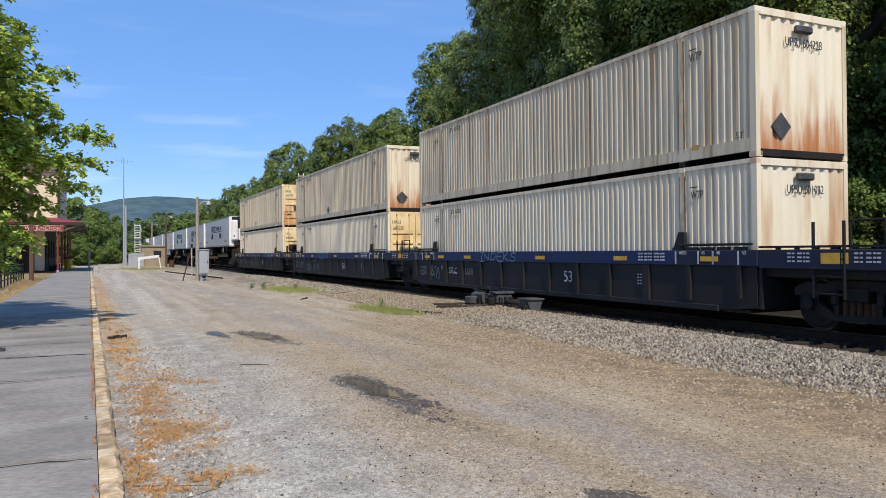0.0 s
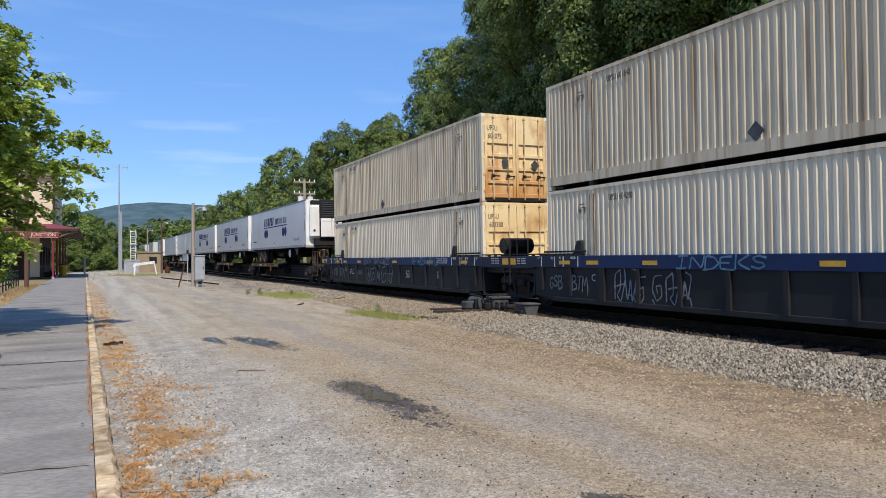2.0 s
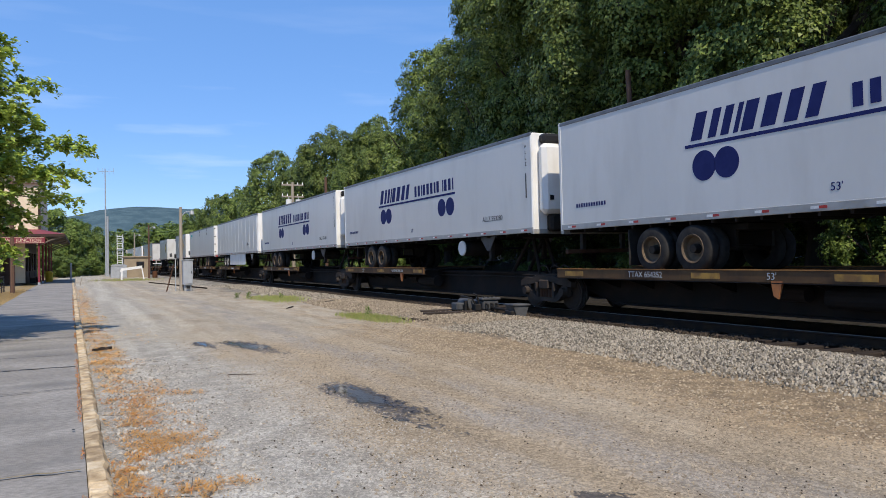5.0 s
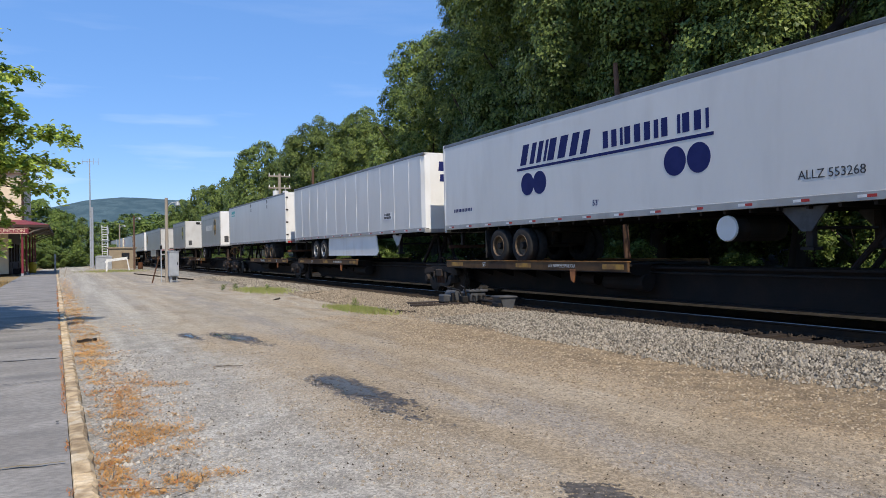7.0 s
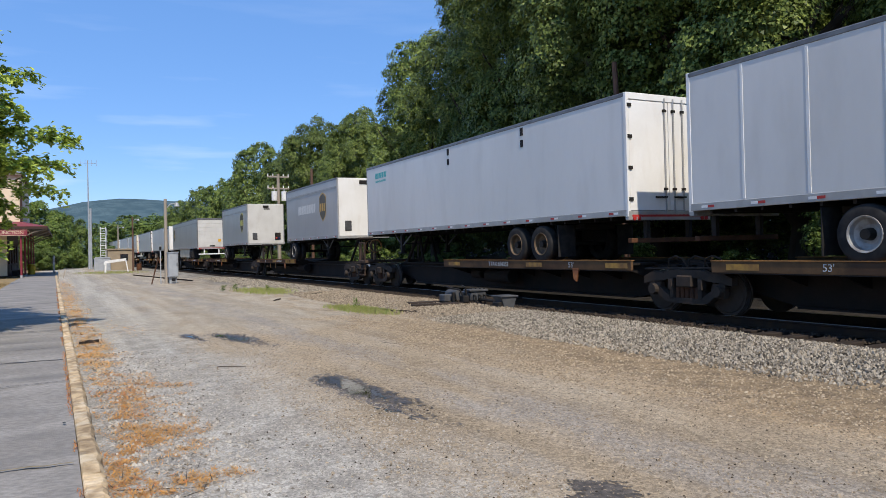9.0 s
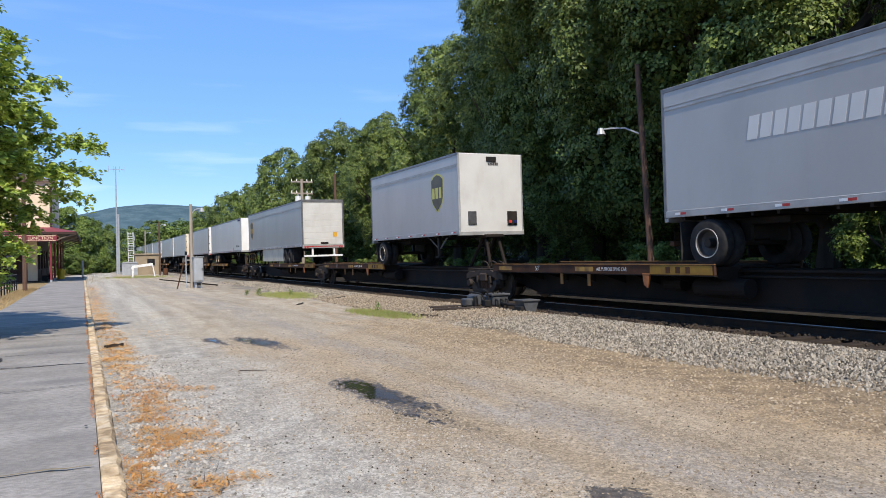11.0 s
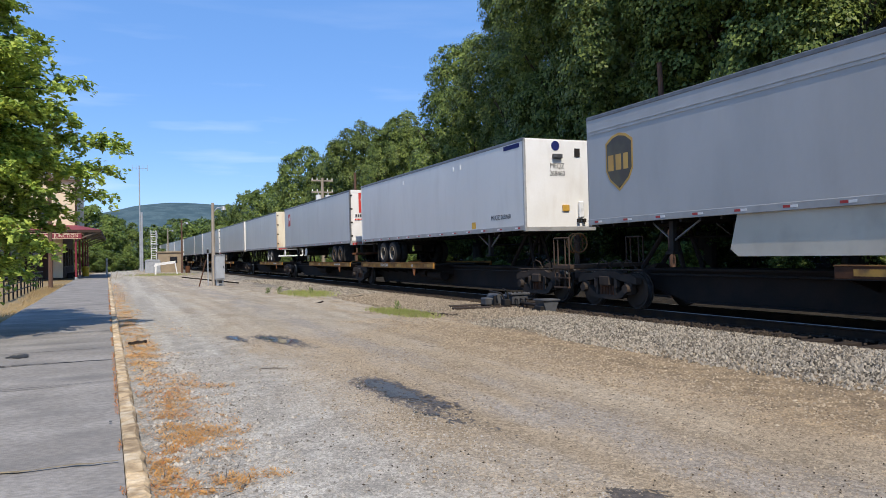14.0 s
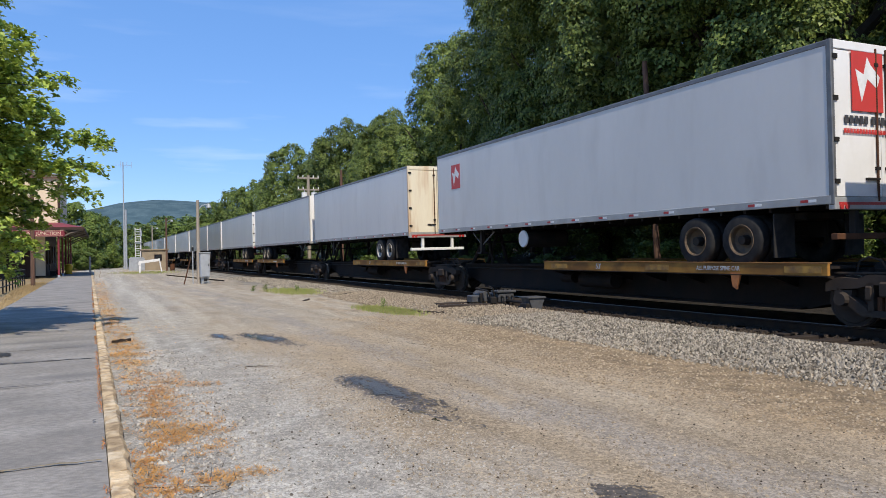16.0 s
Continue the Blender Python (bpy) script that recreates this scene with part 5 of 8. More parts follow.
def utility_pole(x, y, h, label, cross=True):
    r = thing("utility_pole", label, "utility pole", m=pose(x, y, ground_z(x, y) - 0.2))
    part("pole", C((0, 0, 0), (0, 0, h), 0.17 if cross else 0.125, 0.12 if cross else 0.10, 10), M_POLEB if not cross else M_POLEW, r)
    if cross:
        for z in (h - 0.3, h - 1.3):
            part("crossarm", B(-0.95, 0.95, -0.07, 0.07, z, z + 0.13, 0.01), M_POLEW, r)
            for xx in (-0.88, -0.45, 0.45, 0.88):
                part("insulator", C((xx, 0, z + 0.13), (xx, 0, z + 0.32), 0.05, 0.03, 8), M_WHITE, r)
        for xx in (-0.42, 0.42):
            part("transformer", C((xx, -0.3, h - 2.3), (xx, -0.3, h - 1.5), 0.24, seg=14), M_WHITE, r)
            part("bushing", C((xx, -0.3, h - 1.5), (xx, -0.3, h - 1.32), 0.05, seg=8), M_GALV, r)
    return r


def switch_machine():
    """A switch machine on two long ties beside the near rail."""
    r = thing("switch_machine", "grey steel switch machine on extended ties beside the rail", "switch machine", m=pose(10.42, 18.25, ground_z(10.5, 18.2) + 0.05, 0, 0, -4) @ Matrix.Diagonal((1.15, 1.2, 1.2, 1)))
    part("tie", B(-1.55, 0.6, 0.42, 0.66, -0.06, 0.07, 0.015), M_TIE, r)
    part("tie", B(-1.75, 0.6, -0.30, -0.06, -0.06, 0.07, 0.015), M_TIE, r)
    part("gear_box", B(-0.22, 0.22, -0.25, 0.35, 0.07, 0.30, 0.03), M_GREYBOX, r)
    part("cover", B(-0.26, 0.26, -0.28, 0.10, 0.30, 0.36, 0.015), M_GREYBOX, r)
    part("motor", C((-0.42, 0.05, 0.22), (-0.42, 0.58, 0.22), 0.12, seg=14), M_GREYBOX, r)
    part("motor_cap", C((-0.42, 0.58, 0.22), (-0.42, 0.66, 0.22), 0.10, 0.06, 14), M_STEELDK, r)
    part("junction_box", B(-0.78, -0.55, 0.10, 0.42, 0.07, 0.24, 0.02), M_GREYBOX, r)
    part("throw_lever", tube([(-0.36, -0.2, 0.12), (-0.5, -0.22, 0.36), (-0.56, 0.35, 0.40)], 0.022), M_STEELDK, r)
    part("throw_lever", tube([(-0.30, -0.24, 0.12), (-0.38, -0.26, 0.42), (-0.40, -0.1, 0.46)], 0.02), M_STEELDK, r)
    part("lever_stand", B(-0.46, -0.30, -0.32, -0.12, 0.06, 0.22, 0.015), M_STEELDK, r)
    part("padlock_bracket", B(-0.62, -0.56, -0.06, 0.02, 0.06, 0.30, 0.008), M_STEELDK, r)
    for k in range(3):
        part("conduit_elbow", tube([(-0.15 + 0.14 * k, -0.27, 0.22), (-0.15 + 0.14 * k, -0.38, 0.20), (-0.15 + 0.14 * k, -0.40, 0.02)], 0.022), M_STEELDK, r)
    part("operating_rod", C((0.2, 0.1, 0.12), (1.5, 0.1, 0.08), 0.03, seg=8), M_STEELDK, r)
    part("detector_rod", C((0.2, -0.15, 0.12), (1.4, -0.15, 0.08), 0.025, seg=8), M_STEELDK, r)
    bm = prism(((-0.20, 0.24), (0.20, 0.24), (0.11, 0.0), (-0.11, 0.0)), "y", -1.75, -1.35)
    part("circuit_controller", bm, M_GREYBOX, r, "grey tapered metal box")
    part("controller_lid", B(-0.23, 0.23, -1.78, -1.32, 0.24, 0.28, 0.01), M_GREYBOX, r)
    part("controller_base", B(-0.25, 0.02, -1.72, -1.4, -0.04, 0.14, 0.02), M_STEELDK, r)
    part("connecting_bar", C((0.0, -1.35, 0.12), (0.0, -0.28, 0.12), 0.035, seg=8), M_STEELDK, r)
    part("conduit", tube([(-0.12, -1.36, 0.03), (-0.18, -0.9, 0.02), (-0.1, -0.4, 0.04)], 0.025), M_STEELDK, r)
    for i in range(4):
        part("bolt", C((-0.18 + 0.12 * i, -0.2, 0.36), (-0.18 + 0.12 * i, -0.2, 0.39), 0.02, seg=6), M_STEELDK, r)


def station():
    """The old depot: cream upper wall, red canopy roof on posts, maroon name board."""
    r = thing("station", "cream station building with red canopy roof", "building", m=pose(-3.2, 66.5, 0.05))
    x1, x0 = -0.05, -9.5
    # ground floor and upper storey
    part("wall", B(x0, x1 - 1.6, 5.0, 5.3, 0, 4.2), M_DARKWOOD, r, "dark brown end wall under the canopy")
    part("wall", B(x1 - 1.6, x1 - 1.3, 5.0, 24, 0, 4.2), M_DARKWOOD, r, "dark brown track-side wall under the canopy")
    part("pilaster", B(x1 - 1.95, x1 - 1.2, 4.9, 4.99, 0.1, 4.0), M_CREAM, r)
    part("dado", B(x0, x1 - 1.58, 4.96, 5.0, 0, 1.1), M_DARKWOOD, r, "dark painted lower wall")
    part("dado", B(x1 - 1.3, x1 - 1.26, 5.0, 24, 0, 1.1), M_DARKWOOD, r, "dark painted lower wall")
    part("upper_wall", B(x0 - 0.2, x1 - 0.15, 6.2, 6.5, 4.2, 8.75), M_CREAM, r, "cream upper gable wall")
    part("upper_wall", B(x1 - 0.45, x1 - 0.15, 6.5, 22, 4.2, 8.75), M_CREAM, r, "cream upper side wall")
    part("corner_board", B(x1 - 0.27, x1 - 0.08, 6.1, 6.3, 3.9, 8.3), M_DARKWOOD, r)
    part("roof", prism(((x0 - 0.6, 8.75), (x1 + 0.15, 8.75), (x1 + 0.15, 8.95), ((x0 + x1) / 2, 9.6), (x0 - 0.6, 8.95)), "y", 5.9, 22.4), M_SOFFIT, r, "low grey-brown main roof")
    # canopy
    zc, ze = 4.75, 4.12
    bm = bmesh.new()
    o = [(x0 - 1.6, 0.0), (x1 + 1.9, 0.0), (x1 + 1.9, 26.0), (x0 - 1.6, 26.0)]
    i_ = [(x0 - 0.2, 6.2), (x1 - 0.15, 6.2), (x1 - 0.15, 22.0), (x0 - 0.2, 22.0)]
    ov = [bm.verts.new((a, b, ze)) for a, b in o]
    iv = [bm.verts.new((a, b, zc)) for a, b in i_]
    ob_ = [bm.verts.new((a, b, ze - 0.10)) for a, b in o]
    ib = [bm.verts.new((a, b, zc - 0.35)) for a, b in i_]
    for k in range(4):
        j = (k + 1) % 4
        bm.faces.new((ov[k], ov[j], iv[j], iv[k]))
        bm.faces.new((ov[j], ov[k], ob_[k], ob_[j]))
    bmesh.ops.recalc_face_normals(bm, faces=bm.faces)
    bm2 = bmesh.new()
    part("canopy_roof", bm, M_REDROOF, r, "low red canopy roof")
    ov = [bm2.verts.new((a, b, ze - 0.12)) for a, b in o]
    iv = [bm2.verts.new((a, b, zc - 0.30)) for a, b in i_]
    for k in range(4):
        j = (k + 1) % 4
        bm2.faces.new((ov[k], ov[j], iv[j], iv[k]))
    part("soffit", bm2, M_SOFFIT, r, "brown boarded soffit")
    part("fascia", B(x0 - 1.6, x1 + 1.92, -0.05, 0.0, ze - 0.22, ze - 0.02), M_DARKWOOD, r)
    part("fascia", B(x1 + 1.9, x1 + 1.95, 0, 26, ze - 0.22, ze - 0.02), M_DARKWOOD, r)
    for y in (0.15, 6.5, 13, 19.5, 25.7):
        p = part("post", C((x1 + 0.05, y, 0.12), (x1 + 0.05, y, ze), 0.085, seg=10), M_MAROON, r, "maroon canopy post")
        part("footing", C((x1 + 0.05, y, -0.05), (x1 + 0.05, y, 0.22), 0.11, 0.10, 10), M_GALV, p)
        part("bracket", tube([(x1 + 0.05, y, ze - 0.95), (x1 + 0.9, y, ze - 0.5), (x1 + 1.85, y, ze - 0.2)], 0.06), M_SOFFIT, r)
        part("bracket", tube([(x1 + 0.05, y, ze - 0.95), (x1 + 0.05, y + 0.6, ze - 0.4), (x1 + 0.05, y + 1.2, ze - 0.15)], 0.05), M_MAROON, r)
    s = part("name_board", B(x1 - 4.4, x1 + 0.5, -0.12, -0.06, ze - 0.78, ze - 0.28, 0.01), M_MAROON, r, "maroon station name board with cream letters")
    lettering("WN JUNCTION", 0.36, M_CREAM, s, ENDF(x1 - 1.0, -0.126, ze - 0.53))
    for z in (ze - 0.74, ze - 0.33):
        part("border", B(x1 - 4.3, x1 + 0.42, -0.13, -0.121, z, z + 0.025), M_CREAM, s)
    # doorway, windows
    d = part("door", B(-3.75, -2.8, 4.90, 4.955, 0.05, 2.6), M_DARKWOOD, r, "dark double door with glass")
    part("pane", B(-3.55, -3.0, 4.87, 4.899, 1.2, 2.3), M_GLASS, d)
    for a in (-6.6, -5.2):
        w = part("window", B(a, a + 0.9, 4.93, 4.958, 1.2, 2.7), M_GLASS, r)
        part("frame", B(a - 0.1, a, 4.9, 4.957, 1.1, 2.8), M_DARKWOOD, w)
        part("frame", B(a + 0.9, a + 1.0, 4.9, 4.957, 1.1, 2.8), M_DARKWOOD, w)
    for a in (-2.6, -5.4):
        w = part("window", B(a - 0.35, a + 0.35, 6.16, 6.198, 5.2, 6.6), M_GLASS, r)
        for q in ((a - 0.45, a - 0.35, 5.1, 6.7), (a + 0.35, a + 0.45, 5.1, 6.7), (a - 0.35, a + 0.35, 5.1, 5.2), (a - 0.35, a + 0.35, 6.6, 6.7), (a - 0.35, a + 0.35, 5.87, 5.93)):
            part("frame", B(q[0], q[1], 6.13, 6.196, q[2], q[3]), M_DARKWOOD, w)
    for y in (8, 12, 16, 20):
        w = part("window", B(x1 - 1.30, x1 - 1.258, y - 0.5, y + 0.5, 1.2, 2.7), M_GLASS, r)
        part("frame", B(x1 - 1.29, x1 - 1.23, y - 0.6, y - 0.5, 1.1, 2.8), M_DARKWOOD, w)
        part("frame", B(x1 - 1.29, x1 - 1.23, y + 0.5, y + 0.6, 1.1, 2.8), M_DARKWOOD, w)
    b = thing("litter_bin", "yellow plastic litter bin under the canopy", "bin", m=pose(-2.9, 78, 0.1))
    part("bin", C((0, 0, 0), (0, 0, 0.85), 0.28, 0.33, 16), M_YELBIN, b)
    part("lid", C((0, 0, 0.85), (0, 0, 1.0), 0.34, 0.2, 16), M_YELBIN, b)
    for x, y in ((-3.6, 74), (-3.5, 80)):
        t = thing("bench", "dark wooden bench under the canopy", "bench", "benches", pose(x - 0.4, y, 0.1))
        part("seat", B(-0.25, 0.2, -0.7, 0.7, 0.40, 0.46), M_DARKWOOD, t)
        part("backrest", B(-0.28, -0.22, -0.7, 0.7, 0.5, 0.95), M_DARKWOOD, t)
        for yy in (-0.6, 0.6):
            part("leg", B(-0.25, 0.2, yy - 0.04, yy + 0.04, -0.02, 0.40), M_BLACKM, t)
    h = thing("bollard_post", "grey square post by the kerb end", "post", m=pose(-1.15, 84, 0.1))
    part("post", B(-0.09, 0.09, -0.09, 0.09, -0.1, 1.75, 0.02), M_GALV, h)
    for k, (x, y, a) in enumerate(((0.0, 62, 6), (0.35, 64, 12))):
        q = thing("stake", "short leaning wooden stake by the kerb", "stake", "stakes", pose(x - 0.6, y, 0, 0, a, 0))
        part("stake", B(-0.03, 0.03, -0.03, 0.03, -0.1, 0.75), M_POLEW, q)


def fence():
    """Black pipe railing west of the platform."""
    r = thing("railing", "black metal pipe railing beside the platform", "railing")
    y0, n = 33.0, 13
    for i in range(n):
        y = y0 + i * 1.6
        x = -4.15 - 0.014 * (y - 33)
        part("post", C((x, y, -0.1), (x, y, 0.95), 0.035, seg=8), M_BLACKM, r)
    for z in (0.95, 0.62, 0.3):
        part("rail", C((-4.15, y0, z), (-4.15 - 0.014 * 19.2, y0 + 19.2, z), 0.028, seg=8), M_BLACKM, r)


ground()
platform()
platform_patches()
rails()
ridge()
mast()
light_pole(5.05, 44.3, 4.95, "weathered wooden pole with a small street lamp", 0.62)
light_pole(6.7, 89, 6.2, "brown wooden pole with a small lamp", 0.6, M_POLEB)
light_pole(6.9, 118, 6.4, "grey wooden pole with a small lamp", 0.7)
light_pole(16.55, 18.55, 7.85, "brown wooden pole with a lamp on a curved arm", 1.35, M_POLEB, 2.6, 130, 2.0)
cabinet()
shed()
utility_pole(16.2, 61.7, 8.6, "tall utility pole with crossarms and transformers")
utility_pole(16.8, 54.1, 8.2, "bare brown utility pole among the trees", False)
utility_pole(-3.56, 46.8, 7.6, "brown wooden utility pole beside the platform", False)
switch_machine()
station()
fence()
near_tree()
woods()

# ---- the train ----
# Every vehicle is built with y = 0 at its leading end, x = 0 on the track's middle and z = 0 on the rail head.
MOVING, WHEELS = [], []


def on_train(ob, u):
    MOVING.append((ob, u))
    return ob


def text_bars(parent, material, m, widths, h, slant=0.0, name="lettering", gap=0.25):
    """A word as plain upright bars of its letters' size."""
    x = -sum(widths) / 2
    bm = bmesh.new()
    for w in widths:
        if w > 0:
            x0, x1 = x, x + w * (1 - gap)
            own = prism(((x0, -h / 2), (x1, -h / 2), (x1 + slant, h / 2), (x0 + slant, h / 2)), "y", -0.002, 0.002)
            join(bm, own)
        x += abs(w)
    bmesh.ops.transform(bm, matrix=m, verts=bm.verts)
    return part(name, bm, material, parent)


STROKES = {
    "1": [[(0.1, 0.1), (0.0, 0.8), (0.5, 1.0), (0.6, 0.4), (0.3, 0.2), (0.7, 0.0), (1.0, 0.7), (0.8, 1.05)], [(0.2, 0.5), (0.9, 0.55)]],
    "2": [[(0.0, 0.9), (0.3, 0.1), (0.5, 0.8), (0.7, 0.05), (1.05, 0.95), (0.6, 1.05)], [(0.4, 0.3), (0.9, 0.2), (1.0, -0.05)]],
    "3": [[(0.9, 0.95), (0.2, 0.9), (0.0, 0.4), (0.4, 0.0), (0.9, 0.2), (0.8, 0.6), (0.4, 0.55), (0.5, 0.3)], [(0.0, 0.05), (0.2, -0.1)]],
    "I": [[(0.15, 1), (0.85, 1.02)], [(0.5, 1), (0.45, 0)], [(0.1, 0), (0.8, 0.02)]],
    "S": [[(0.9, 0.85), (0.5, 1), (0.1, 0.8), (0.3, 0.55), (0.75, 0.45), (0.9, 0.2), (0.5, 0), (0.05, 0.15)]],
    "G": [[(0.9, 0.85), (0.5, 1), (0.1, 0.75), (0.05, 0.35), (0.35, 0), (0.8, 0.1), (0.9, 0.45), (0.5, 0.45)]],
    "B": [[(0.1, 0), (0.12, 1)], [(0.12, 1), (0.7, 0.95), (0.8, 0.7), (0.25, 0.55), (0.85, 0.45), (0.9, 0.12), (0.1, 0)]],
    "T": [[(0, 0.95), (1, 1)], [(0.5, 1), (0.42, -0.1)]],
    "M": [[(0, 0), (0.15, 1), (0.45, 0.35), (0.75, 1), (1.0, 0.05), (0.9, -0.2)]],
    "D": [[(0.1, 0), (0.1, 1), (0.7, 0.9), (0.95, 0.5), (0.65, 0.08), (0.0, 0)]],
    "K": [[(0.1, 0), (0.15, 1)], [(0.9, 1), (0.2, 0.45), (0.95, -0.05)]],
    "E": [[(0.9, 0.95), (0.15, 0.9), (0.1, 0.05), (0.95, 0)], [(0.1, 0.5), (0.7, 0.5)]],
    "N": [[(0.05, 0), (0.1, 1), (0.85, 0.05), (0.95, 1.05)]],
}


def scribble(parent, m, w, h, seed, material, r=0.022, text="GSB", wide=0.94):
    """A sprayed tag: hand-drawn letters in a thick line, flat on the steel."""
    rng = random.Random(seed)
    bm = bmesh.new()
    step = w / len(text)
    x0 = -w / 2
    for ch in text:
        lift, tilt, grow = rng.uniform(-0.08, 0.08) * h, rng.uniform(-0.05, 0.22), rng.uniform(0.85, 1.15)
        for line in STROKES.get(ch, ()):
            pts = []
            for (xa, za), (xb, zb) in zip(line[:-1], line[1:]):
                for q in (0, 0.5):
                    pts.append((xa + (xb - xa) * q + rng.uniform(-0.03, 0.03), za + (zb - za) * q + rng.uniform(-0.03, 0.03)))
            pts.append(line[-1])
            for _ in range(2):
                cut = [pts[0]]
                for (xa, za), (xb, zb) in zip(pts[:-1], pts[1:]):
                    cut += [(xa * 0.75 + xb * 0.25, za * 0.75 + zb * 0.25), (xa * 0.25 + xb * 0.75, za * 0.25 + zb * 0.75)]
                pts = cut + [pts[-1]]
            pts = [(x0 + step * (wide * x * grow + tilt * z), lift + h * (z - 0.5) * grow) for x, z in pts]
            for (xa, za), (xb, zb) in zip(pts[:-1], pts[1:]):
                d = Vector((xb - xa, zb - za))
                if d.length < 1e-4:
                    continue
                d.normalize()
                nrm = Vector((-d.y, d.x)) * r * rng.uniform(0.8, 1.2)
                ex, ez = d.x * r * 0.6, d.y * r * 0.6
                bm.faces.new([bm.verts.new((px, 0, pz)) for px, pz in ((xa - ex + nrm.x, za - ez + nrm.y), (xb + ex + nrm.x, zb + ez + nrm.y), (xb + ex - nrm.x, zb + ez - nrm.y), (xa - ex - nrm.x, za - ez - nrm.y))])
        x0 += step
    bmesh.ops.transform(bm, matrix=m, verts=bm.verts)
    ob = part("graffiti", bm, material, parent, "sprayed graffiti tag")
    ob["kind"] = "stuff"
    return ob


def corrugated(axis, a0, a1, z0, z1, face, out, pitch, depth, flat=0.5):
    """A corrugated sheet with upright ribs; face: its plane, out: +1 or -1 to which it bulges."""
    bm = bmesh.new()
    k = max(1, round((a1 - a0) / pitch))
    p = (a1 - a0) / k
    prof = []
    for i in range(k):
        s = a0 + i * p
        prof += [(s, 0), (s + p * 0.33, 0), (s + p * 0.51, 1), (s + p * 0.82, 1)]
    prof.append((a1, 0))
    lo, hi = [], []
    for s, d in prof:
        f = face - out * depth * d
        c = (f, s) if axis == "y" else (s, f)
        lo.append(bm.verts.new((*c, z0)))
        hi.append(bm.verts.new((*c, z1)))
    for i in range(len(prof) - 1):
        bm.faces.new((lo[i], lo[i + 1], hi[i + 1], hi[i]))
    return bm


CL, CH, CW = 16.154, 2.896, 1.30


def placard(parent, m, s, name="placard"):
    own = prism(((0, -s), (s, 0), (0, s), (-s, 0)), "y", -0.006, 0.0)
    bmesh.ops.transform(own, matrix=m, verts=own.verts)
    return part(name, own, M_GREYBOX, parent, "dark diamond placard")


